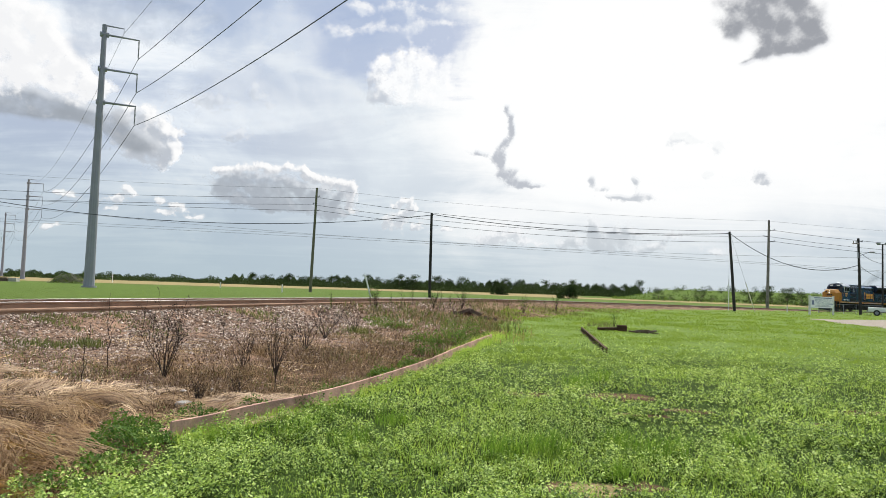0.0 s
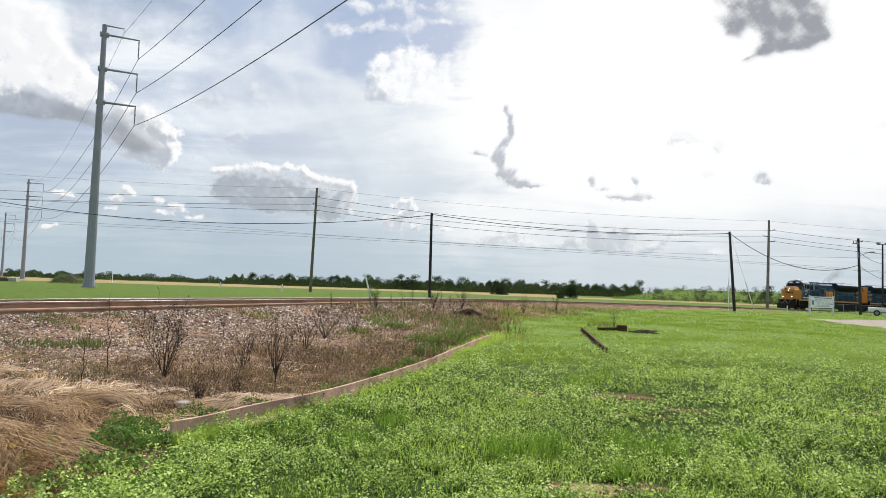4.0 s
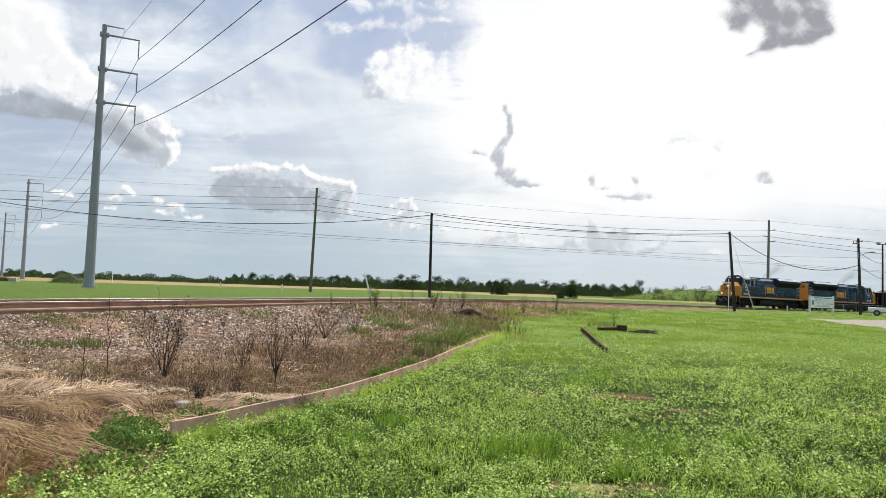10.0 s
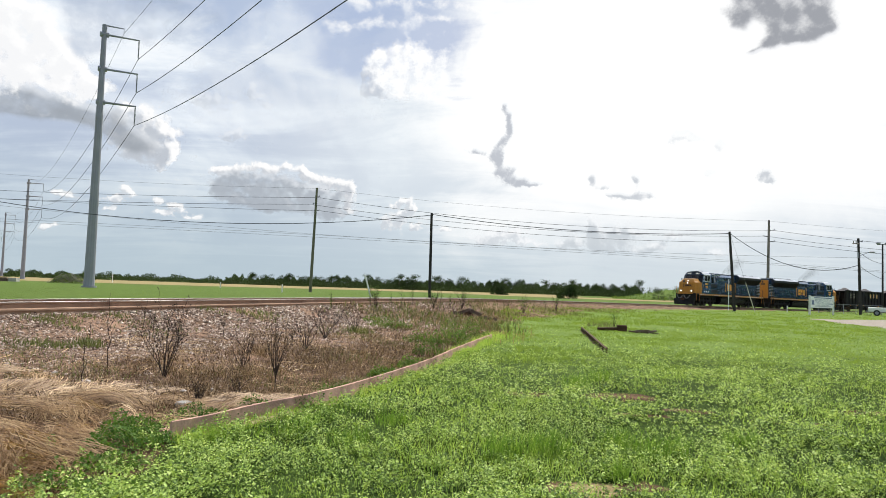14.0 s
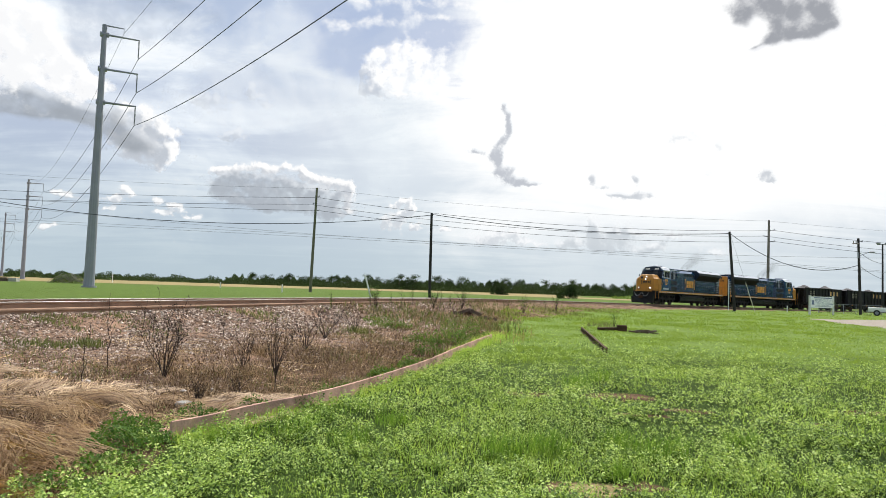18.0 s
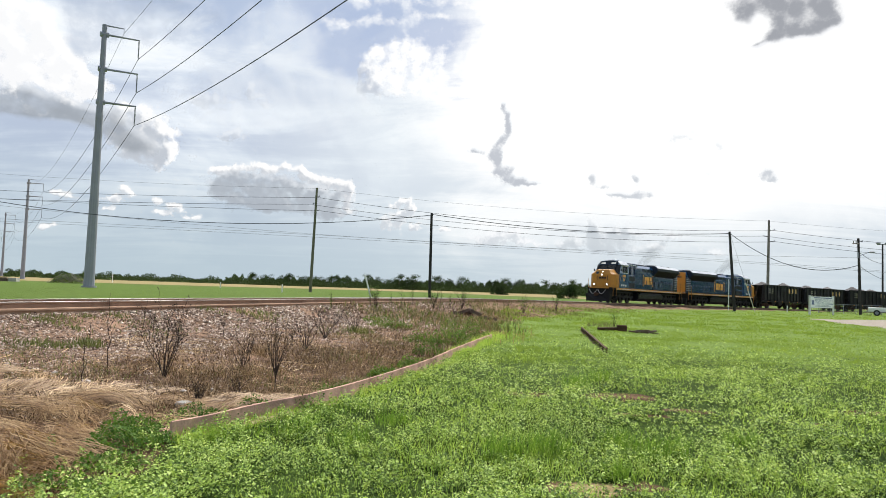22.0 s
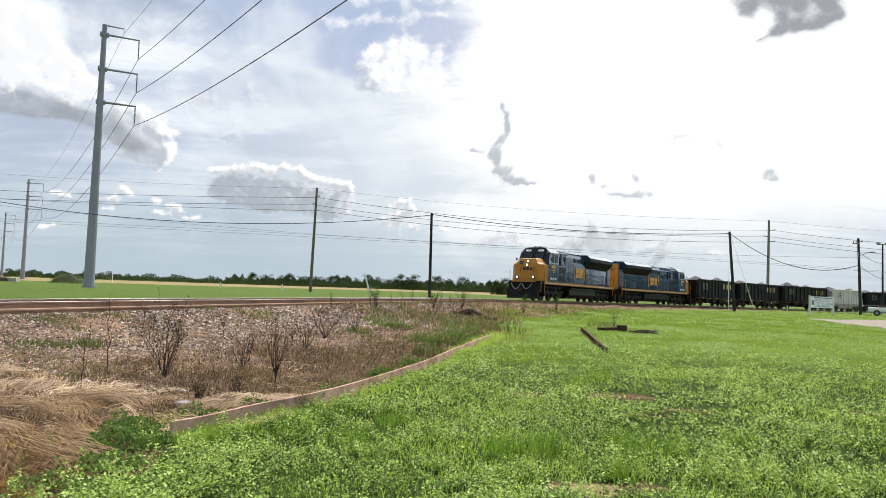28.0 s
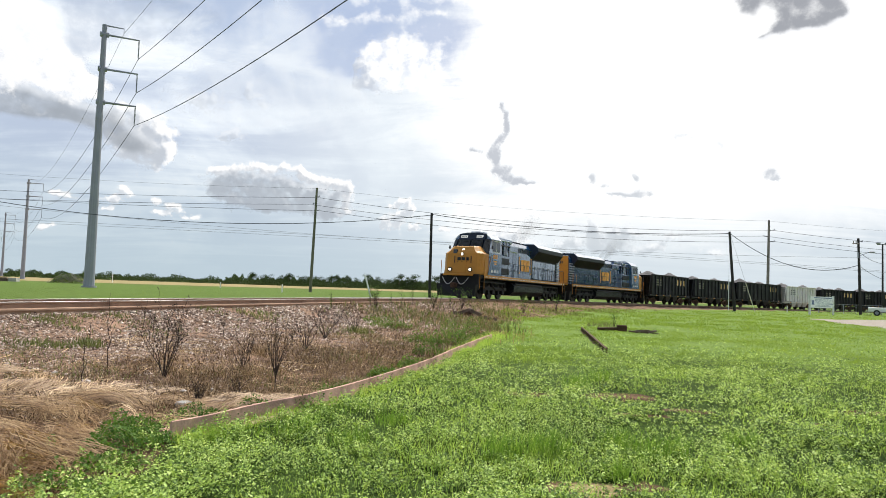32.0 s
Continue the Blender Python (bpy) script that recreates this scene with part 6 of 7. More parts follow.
    # grassy patches low on the bank
    for cx, cy, wide, n, high in ((-7.9, 14.2, 0.40, 110, 0.16), (-7.85, 14.8, 0.36, 80, 0.14), (-7.35, 14.4, 0.22, 60, 0.14), (-7.45, 16.4, 0.30, 70, 0.16), (-7.75, 15.5, 0.25, 50, 0.12), (-7.0, 12.4, 0.5, 140, 0.14), (-6.65, 12.5, 0.4, 130, 0.14), (-6.35, 12.9, 0.25, 150, 0.24), (-6.6, 20.2, 0.5, 90, 0.18), (-5.6, 21.2, 0.6, 160, 0.2), (-5.4, 22.0, 0.5, 120, 0.2), (-2.4, 21.3, 0.5, 200, 0.26), (-1.6, 24.5, 0.6, 200, 0.26)):
        gx, gy = cx + rng.normal(0, 0.5 * wide, n), cy + rng.normal(0, 0.4 * wide, n)
        greens.append(blades(gx, gy, high * rng.uniform(0.3, 1.1, n), rng.uniform(0.010, 0.022, n), rng.uniform(0.2, 0.9, n)))
    # scattered grassy weeds along the foot of the far bank
    x, y = wedge(16000, 26, 90, 0.62)
    d, s = from_line(x, y)
    k = (d > 2.2) & (d < 9.5) & (x < edge_x(y) + 1.0) & (rng.random(len(x)) < np.clip(0.4 + 0.5 * wavy(x, y, 0.5, 2), 0.05, 0.9))
    gx, gy = x[k], y[k]
    greens.append(blades(gx, gy, rng.uniform(0.12, 0.45, len(gx)), rng.uniform(0.02, 0.05, len(gx)), rng.uniform(0.2, 0.8, len(gx))))
    # rank growth before the track where the bank runs out into the lawn
    x, y = wedge(60000, 28, 80, 0.45)
    d, s = from_line(x, y)
    rank = (d > 1.9) & (d < 9 + 3 * wavy(x, y, 0.35, 9)) & (x < edge_x(y) + 6) & (x > -7)
    k = rank & (rng.random(len(x)) < np.clip(0.3 + 0.6 * wavy(x, y, 0.55, 4), 0.05, 1))
    gx, gy = x[k], y[k]
    greens.append(blades(gx, gy, rng.uniform(0.08, 0.36, len(gx)), rng.uniform(0.012, 0.034, len(gx)), rng.uniform(0.2, 0.9, len(gx))))
    k = rank & (d < 7.5) & (rng.random(len(x)) < np.clip(0.55 + 0.5 * wavy(x, y, 0.6, 13), 0.1, 1))
    gx, gy = x[k], y[k]
    stuff("dry_growth", [blades(gx, gy, rng.uniform(0.06, 0.26, len(gx)), rng.uniform(0.012, 0.030, len(gx)), rng.uniform(0.4, 1.1, len(gx)))], DEAD, "dead brown growth along the track's foot", "dead weeds")
    stuff("green_weeds", greens, DUSTY, "patches of low green weeds growing through the bank", "weeds")
    x, y = wedge(16000, 20, 75, 0.62)
    d, s = from_line(x, y)
    k = (d > 3.0) & (np.abs(x - edge_x(y) + 0.2) < 1.5) & (rng.random(len(x)) < 0.4)
    gx, gy = x[k], y[k]
    stuff("seeding_grass", [blades(gx, gy, rng.uniform(0.12, 0.38, len(gx)), rng.uniform(0.008, 0.018, len(gx)), rng.uniform(0.1, 0.5, len(gx)))], STRAW, "tall tan seeding grass along the lawn's edge", "grass")


make_bank()


def twig(bm, r, p, way, length, thick, forks, tips):
    """A crooked tapering shoot with side shoots."""
    q, way = Vector(p), Vector(way).normalized()
    for j in range(4):
        nxt = q + way * (length / 4)
        k0, k1 = 1 - 0.2 * j, 1 - 0.2 * (j + 1)
        rod(bm, q, nxt, thick * k0, thick * k1, n=4, caps=False)
        if forks and j > 0:
            side = Vector((r.uniform(-1, 1), r.uniform(-1, 1), r.uniform(0.2, 0.9))).normalized()
            twig(bm, r, nxt, way * 0.8 + side * 0.75, length * r.uniform(0.28, 0.5), thick * 0.55, forks - 1, tips)
        way = (way + Vector((r.uniform(-1, 1), r.uniform(-1, 1), r.uniform(-0.4, 0.7))) * 0.34).normalized()
        q = nxt
    tips.append(q)


def make_dead_weed(x, y, high, spread, stems, seed, label, leafy_bits=0, mat=None, style="fan"):
    """A dry weed: a lone stalk with side shoots, a stem that fans out, or limbs from one foot."""
    r = random.Random(seed)
    D = empty("dead_weed", pose(x, y, ground_z(x, y) - 0.02))
    bm, tips = bmesh.new(), []
    if style == "stalk":
        q = Vector((0, 0, 0))
        for j in range(8):
            nxt = Vector((0.03 * high * r.uniform(-1, 1), 0.03 * high * r.uniform(-1, 1), high * (j + 1) / 8))
            rod(bm, q, nxt, 0.0085 - 0.0008 * j, 0.0077 - 0.0008 * j, n=5, caps=False)
            if 1 < j < 6:
                for _ in range(max(1, stems // 6)):
                    a = r.uniform(0, 6.28)
                    twig(bm, r, q, (0.45 * math.cos(a), 0.45 * math.sin(a), 0.9), high * r.uniform(0.12, 0.26), 0.0042, 1, tips)
            q = nxt
        tips.append(q)
    else:
        neck = high * (0.34 if style == "fan" else 0.03)
        if style == "fan":
            rod(bm, (0, 0, 0), (0.01, 0, neck), 0.0105, 0.009, n=6, caps=False)
        for i in range(stems):
            a, k = 2.4 * i + r.uniform(-0.3, 0.3), math.sqrt((i + 0.6) / stems)
            out = spread * k / max(0.1, high - neck)
            foot = Vector((0.012 * math.cos(a), 0.012 * math.sin(a), neck * r.uniform(0.7, 1.0)))
            twig(bm, r, foot, (out * math.cos(a), out * math.sin(a), 1.0), (high - neck) * r.uniform(0.75, 1.05) * math.sqrt(1 + out * out), 0.0045 if style == "fan" else 0.0095, 1 if style == "fan" else 2, tips)
    part("branching_stem", bm, TWIG, D, "dark dry branching stems")
    t = np.array([tuple(p) for p in tips])
    reps = (6 if style == "bush" and high > 0.65 and not leafy_bits else 2) + leafy_bits
    t = np.repeat(t, reps, 0) + rng.normal(0, 0.02 * high, (len(t) * reps, 3))
    v, f = leaves(t[:, 0], t[:, 1], np.maximum(t[:, 2], 0.02), rng.uniform(0.012, 0.028, len(t)), 1.0)
    tagged(from_arrays("seed_fluff", v, f, mat or (TWIG if style == "bush" and high > 0.65 else DEAD), D), "shrivelled brown seed heads", kind="stuff")
    return tagged(D, label, "weed", "dead weeds on the bank")


DRY = "dry brown branching weed standing on the stony bank"
for i, (x, y, h, sp, st, style) in enumerate(((-2.42, 10.55, 1.06, 0.25, 22, "fan"), (-4.26, 11.07, 0.84, 0.42, 11, "bush"), (-5.18, 11.15, 1.22, 0.28, 12, "stalk"), (-4.83, 9.68, 0.68, 0.20, 8, "stalk"), (-5.05, 16.56, 0.55, 0.16, 8, "stalk"), (-3.08, 9.19, 0.24, 0.08, 10, "bush"),
                                              (-3.04, 18.76, 0.70, 0.45, 9, "bush"), (-2.99, 15.82, 0.60, 0.45, 8, "bush"), (-3.6, 17.3, 0.5, 0.4, 8, "fan"), (-2.6, 21.5, 0.6, 0.45, 8, "bush"), (-3.5, 12.7, 0.3, 0.25, 7, "bush"), (-3.9, 14.5, 0.35, 0.3, 7, "bush"), (-2.75, 9.75, 0.30, 0.10, 9, "bush"), (-6.7, 13.6, 0.40, 0.1, 6, "stalk"))):
    make_dead_weed(x, y, h, sp, st, 40 + i, DRY, style=style)
for i, (x, y, h, sp) in enumerate(((-3.0, 30.0, 1.05, 0.3), (-2.86, 31.0, 0.7, 0.35), (-1.88, 33.5, 0.95, 0.3), (-1.45, 35.9, 1.15, 0.45), (-0.4, 36.5, 0.8, 0.4), (0.0, 38.2, 1.25, 0.5), (0.5, 39.2, 1.0, 0.5), (8.5, 52.3, 0.9, 0.3), (-4.2, 27.0, 0.7, 0.25), (-2.3, 32.4, 0.75, 0.3), (1.2, 40.5, 0.9, 0.4), (6.9, 47.0, 1.1, 0.8), (6.0, 45.8, 0.9, 0.8), (5.2, 44.6, 0.9, 0.6))):
    make_dead_weed(x, y, h, sp * 0.7, 12, 80 + i, "dusty green roadside weed growing beside the track", 5, WEED, ("stalk", "bush", "stalk")[i % 3])
make_dead_weed(7.7, 31.4, 0.75, 0.16, 12, 99, "dark green upright weed beside the old ties", 6, WEED)


def make_leafy_weed(x, y, high, spread, n, mat, label):
    n = int(2.6 * n)
    a, r = rng.uniform(0, 6.28, n), spread * np.sqrt(rng.random(n))
    px, py = r * np.cos(a), r * np.sin(a)
    lump = 0.75 + 0.45 * wavy(px + x, py + y, 9.0, 3)
    pz = high * (1 - (r / spread) ** 2 * 0.7) * rng.random(n) ** 0.6 * lump.clip(0.25, 1.3)
    L = empty("leafy_weed", pose(x, y, ground_z(x, y)))
    v, f = leaves(px, py, pz, rng.uniform(0.018, 0.045, n) * (1.0 if y < 12 else 1.6), 0.6)
    from_arrays("leaves", v, f, mat, L)
    k = rng.choice(n, min(n, 40), replace=False)
    bm = bmesh.new()
    for i in k:
        rod(bm, (px[i] * 0.2, py[i] * 0.2, -0.02), (px[i], py[i], pz[i]), 0.004, 0.002, n=3, caps=False)
    part("stalk", bm, WEED, L)
    return tagged(L, label, "weed", "leafy weeds")


LUSH = "low bushy dark green leafy weed at the straw's edge"
for x, y, h, s, n in ((-2.95, 6.95, 0.20, 0.42, 760), (-3.2, 7.5, 0.22, 0.36, 520), (-2.75, 6.1, 0.12, 0.3, 240), (-2.95, 5.5, 0.10, 0.3, 200), (-2.5, 5.4, 0.10, 0.3, 200), (-2.75, 8.3, 0.18, 0.34, 420), (-2.2, 8.75, 0.18, 0.26, 300), (-1.5, 10.6, 0.22, 0.3, 350)):
    make_leafy_weed(x, y, h, s, n, WEED, LUSH)
for x, y, h, s, n in ((-0.95, 12.6, 0.22, 0.32, 260), (-0.55, 14.0, 0.28, 0.36, 320), (-0.25, 17.0, 0.45, 0.40, 260), (0.3, 20.0, 0.85, 0.6, 420), (0.9, 22.5, 0.8, 0.7, 420), (-0.4, 20.5, 0.6, 0.7, 260), (-1.73, 24.4, 0.35, 0.8, 260), (-2.3, 26.2, 0.3, 0.7, 200)):
    make_leafy_weed(x, y, h, s, n, SHRUB_LEAF, "bushy green weed patch behind the rusty rail")

# a pale stone by the rail, a few larger rocks
for i, (x, y, s) in enumerate(((-3.2, 9.0, 0.085), (-4.9, 9.9, 0.05), (-5.6, 10.4, 0.04), (-3.3, 10.4, 0.05), (-3.6, 10.1, 0.04))):
    bm = bmesh.new()
    bmesh.ops.create_icosphere(bm, subdivisions=2, radius=s)
    rr = random.Random(i)
    for v in bm.verts:
        v.co = Vector((v.co.x * 1.4, v.co.y, v.co.z * 0.6)) * rr.uniform(0.82, 1.12)
    tagged(solid("rock", bm, CONC), "pale angular rock lying in the dry straw", "rock", "loose rocks").matrix_basis = pose(x, y, ground_z(x, y) + s * 0.25, 0, 0, 40 * i)


# ---- trees ----
def crown(n, wide, high, low, lumps, seed, size):
    r = np.random.default_rng(seed)
    a, ring = r.uniform(0, 6.28, lumps), np.sqrt(r.random(lumps))
    lift = 0.86 * r.random(lumps) ** 1.25
    reach = wide * 0.40 * ring * (1.05 - 0.6 * lift)
    c = np.stack([reach * np.cos(a), reach * np.sin(a), low + (high - low) * lift], -1)
    rad = (high - low) * r.uniform(0.11, 0.23, lumps)
    k = r.integers(0, lumps, n)
    u = r.normal(0, 1, (n, 3))
    u /= np.linalg.norm(u, axis=1)[:, None]
    p = c[k] + u * (rad[k] * r.uniform(0.25, 1.1, n))[:, None] * np.array([1.3, 1.3, 0.85])
    p[:, 2] = np.maximum(p[:, 2], low * 0.6)
    return leaves(p[:, 0], p[:, 1], p[:, 2], r.uniform(0.6, 1.4, n) * size, 1.0)


def make_tree(high, wide, seed, leaf_n=5200, low=0.07, mat=None, label="dark green broad-crowned tree in the far hedge line"):
    r = random.Random(seed)
    T = empty("tree")
    bm = bmesh.new()
    rod(bm, (0, 0, -0.2), (r.uniform(-0.2, 0.2), 0, high * 0.45), 0.03 * high, 0.016 * high, n=7)
    for i in range(6):
        a = 6.28 * i / 6 + r.uniform(-0.4, 0.4)
        z0 = high * r.uniform(0.22, 0.45)
        rod(bm, (0, 0, z0), (wide * 0.33 * math.cos(a), wide * 0.33 * math.sin(a), z0 + high * r.uniform(0.15, 0.4)), 0.010 * high, 0.004 * high, n=5)
    part("trunk", bm, BARK, T, "brown trunk with limbs")
    v, f = crown(leaf_n, wide, high, high * low, 38, seed, 0.036 * high)
    from_arrays("crown", v, f, mat or TREE_LEAF, T)
    return tagged(T, label, "tree", "hedge line trees")


def polar(deg, far):
    return far * math.sin(radians(deg)), far * math.cos(radians(deg))


KINDS = [make_tree(9.5, 9.0, 1), make_tree(11.0, 10.5, 2), make_tree(8.0, 10.0, 3, low=0.05), make_tree(9.8, 8.5, 4), make_tree(6.5, 8.0, 5, low=0.03),
         make_tree(4.6, 6.4, 6, 3200, 0.02, label="low rounded dark green tree by the field's end"), make_tree(6.6, 7.6, 7, 3600, 0.10, label="spreading dark green tree on the far green slope"), make_tree(2.7, 5.2, 8, 1800, 0.02, label="low dark green shrub on the far green slope")]
used = set()
rt = random.Random(3)


def plant(kind, deg, far):
    x, y = polar(deg, far)
    m = pose(x, y, ground_z(x, y), 0, 0, rt.uniform(0, 360))
    if kind not in used:
        used.add(kind)
        KINDS[kind].matrix_basis = m
        return KINDS[kind]
    return copy_thing(KINDS[kind], m)


deg = -15.0
while deg < 15.6:
    rise = smooth(np.array((deg + 16) / 9))
    kind = rt.choice((1, 3, 0, 1, 2) if deg > -8 else (2, 0, 4, 2))
    plant(kind, deg, rt.uniform(480, 545))
    deg += rt.uniform(0.35, 0.95)
# shrubs and small trees scattered over the green slope
for kind, deg, far in ((5, 17.05, 272), (7, 17.9, 268), (7, 19.1, 275), (5, 20.15, 270), (7, 20.9, 262), (7, 21.1, 285), (7, 22.6, 290), (5, 23.55, 268), (5, 24.6, 282), (7, 25.1, 262), (6, 26.05, 276), (7, 25.6, 255), (5, 27.0, 262), (7, 27.5, 250), (6, 24.75, 300), (7, 18.4, 318), (7, 18.9, 326), (7, 20.3, 322), (7, 20.7, 328), (7, 21.6, 320), (7, 22.1, 331), (7, 22.4, 326), (7, 23.1, 316), (7, 16.9, 322), (7, 16.4, 326), (7, 23.9, 329), (7, 27.9, 312), (7, 26.9, 326), (7, 19.7, 300), (7, 21.9, 262), (7, 24.2, 258)):
    plant(kind, deg, far)
for deg in (-31.5, -30.0, -28.2):
    plant(4, deg, rt.uniform(640, 680))

# woods behind and low scrub along the hay field's end: too far to count
pieces = []
# bands at 33 to 80 degrees stand unseen, added to shape reflections in engine paint
for d0, d1, far0, far1, high, n in ((-34, -26.5, 590, 640, 4.8, 7000), (-27, -16, 600, 660, 6.5, 9000), (-17, 15.8, 478, 580, 7.4, 60000), (-34, 15.4, 470, 500, 3.4, 26000), (36, 327, 240, 300, 8, 14000), (33.2, 36.4, 150, 190, 2.6, 900), (36.6, 60, 150, 190, 11.0, 12000), (60, 80, 150, 190, 6.0, 5000)):
    a, r = np.radians(rng.uniform(d0, d1, n)), rng.uniform(far0, far1, n)
    x, y = r * np.sin(a), r * np.cos(a)
    top = high * np.clip(0.72 + 0.30 * wavy(np.degrees(a), 0 * a, 2.6, 3) + 0.16 * wavy(np.degrees(a), 0 * a, 9.0, 5), 0.2, 1.4)
    pieces.append(leaves(x, y, lie(x, y) + rng.random(n) ** 0.8 * top, rng.uniform(0.5, 1.1, n), 1.0))
# rank scrub in patches over the green slope
n = 12000
a, r = np.radians(rng.uniform(13.5, 34, n)), rng.uniform(262, 345, n)
x, y = r * np.sin(a), r * np.cos(a)
k = rng.random(n) < np.clip(0.35 + 0.55 * wavy(np.degrees(a), r * 0.12, 1.9, 5) + 0.25 * wavy(np.degrees(a), r * 0.2, 5.0, 2), 0.02, 0.9)
x, y = x[k], y[k]
stuff("slope_scrub", [leaves(x, y, lie(x, y) + rng.random(len(x)) * 0.6, rng.uniform(0.35, 0.8, len(x)), 0.8)], SHRUB_LEAF, "rank green scrub in patches on the far slope", "scrub")
stuff("far_woods", pieces, TREE_LEAF, "dark green far woods and scrub, with unseen stretches added for engine reflections", "woods")


def make_bush(x, y, high, wide, n, seed, label):
    B = empty("bush", pose(x, y, ground_z(x, y)))
    v, f = crown(n, wide, high, 0.1, 22, seed, 0.075 * high)
    from_arrays("foliage", v, f, TREE_LEAF, B)
    bm = bmesh.new()
    for i in range(7):
        a = 0.9 * i
        rod(bm, (0, 0, -0.1), (wide * 0.3 * math.cos(a), wide * 0.3 * math.sin(a), high * 0.6), 0.05, 0.02, n=5)
    part("branching_stem", bm, BARK, B)
    return tagged(B, label, "bush", "field bushes")


x, y = polar(4.75, 285)
make_bush(x, y, 4.6, 8.0, 4200, 21, "rounded dark green bush standing in the hay field")
x, y = polar(10.2, 196)
make_bush(x, y, 4.2, 7.4, 4800, 22, "broad dark green bush standing in the mown field")

# heap of cut brush on the field
Bp = empty("brush_pile", pose(-79.4, 150.3, ground_z(-79.4, 150.3)))
n = 900
a, r = rng.uniform(0, 6.28, n), np.sqrt(rng.random(n))
px, py = 3.7 * r * np.cos(a), 1.8 * r * np.sin(a)
pz = 2.15 * (1 - r ** 2) ** 0.7 * rng.uniform(0.3, 1.0, n)
v, f = leaves(px, py, pz, rng.uniform(0.15, 0.38, n), 0.8)
from_arrays("foliage", v, f, SHRUB_LEAF, Bp)["label"] = "wilting olive foliage"
bm = bmesh.new()
for i in range(110):
    # each branch arches over the heap from one side to the ground on the other
    x0, y0, reach, top = rt.uniform(-3.2, 2.4), rt.uniform(-1.5, 1.2), rt.uniform(1.2, 3.2), rt.uniform(0.5, 2.2)
    side, prev = rt.choice((-1, 1)), None
    for j in range(6):
        u = j / 5
        x = max(-3.9, min(3.9, x0 + side * reach * u))
        q = Vector((x, y0 + 0.5 * u, max(0.03, top * (1 - (x / 4.1) ** 2) * (1 - u ** 2.4) + 0.05)))
        if prev is not None:
            rod(bm, prev, q, 0.055 - 0.007 * j, 0.048 - 0.007 * j, n=4, caps=False)
        prev = q
part("branches", bm, WOOD_POLE, Bp, "pale cut branches")
tagged(Bp, "heap of cut brush with pale branches on the field", "brush pile")


# ---- clouds: far, flat backdrop pieces of the sky, each drifting on its own ----
def cloud_material(name, blobs, seed, dark, light, soft=0.4, grain=1.4, opaque=1.0, lift=0.0, warp=0.9, under=0.7, base=0.0, torn=1.0, cap=1.0, sunward=(0.16, 0.30)):
    """Soft blobs (x, y, half width, half height) in the sheet's own units, torn by noise; shaded where more vapour lies towards the sun."""
    m = bpy.data.materials.new(name)
    m.use_nodes = True
    N = Nodes(m.node_tree)
    pos = N.vec("MULTIPLY", N.n("ShaderNodeTexCoord").outputs["Object"], (0.01, 0.01, 0.01))

    def vapour(p, detail):
        seeded = N.vec("ADD", p, (seed * 3.1, seed * 1.7, 0))
        sway = N.noise(seeded, grain * 0.9, 3, 0.5)
        at = N.vec("ADD", p, N.vec("SCALE", N.vec("SUBTRACT", sway.outputs["Color"], (0.5, 0.5, 0.5)), (0, 0, 0), warp))
        body = None
        for x, y, a, b in blobs:
            q = N.vec("MULTIPLY", N.vec("SUBTRACT", at, (x, y, 0)), (0.80 / a, 0.80 / b, 0))
            one = N.math("EXPONENT", N.math("MULTIPLY", N.vec("DOT_PRODUCT", q, q), -1.0))
            body = one if body is None else N.math("ADD", body, one)
        lumps = N.ramp(N.noise(seeded, grain * 1.7, detail, 0.56).outputs[0], 0.26, 0.74)
        return N.math("ADD", N.math("MINIMUM", body, cap), N.math("MULTIPLY", N.math("SUBTRACT", lumps, 0.5), torn))

    alpha = N.math("MULTIPLY", N.ramp(vapour(pos, 8), 0.32, 0.34 + soft), opaque)
    shade = N.ramp(vapour(N.vec("ADD", pos, (sunward[0], sunward[1], 0)), 4), 0.0, 1.15)
    sep = N.n("ShaderNodeSeparateXYZ")
    N.put(sep.inputs[0], pos)
    shade = N.math("SUBTRACT", N.math("ADD", N.math("MULTIPLY", shade, under), base), N.math("MULTIPLY", sep.outputs[1], lift))
    col = N.mix(N.ramp(shade, 0.0, 1.0), light, dark)
    e = N.n("ShaderNodeEmission")
    N.put(e.inputs[0], col)
    e.inputs[1].default_value = 0.81
    t = N.n("ShaderNodeBsdfTransparent")
    mx = N.n("ShaderNodeMixShader")
    N.put(mx.inputs[0], alpha)
    N.t.links.new(t.outputs[0], mx.inputs[1])
    N.t.links.new(e.outputs[0], mx.inputs[2])
    N.t.links.new(mx.outputs[0], N.n("ShaderNodeOutputMaterial").inputs[0])
    return m


CLOUD_FAR = 3000.0
DRIFT = []


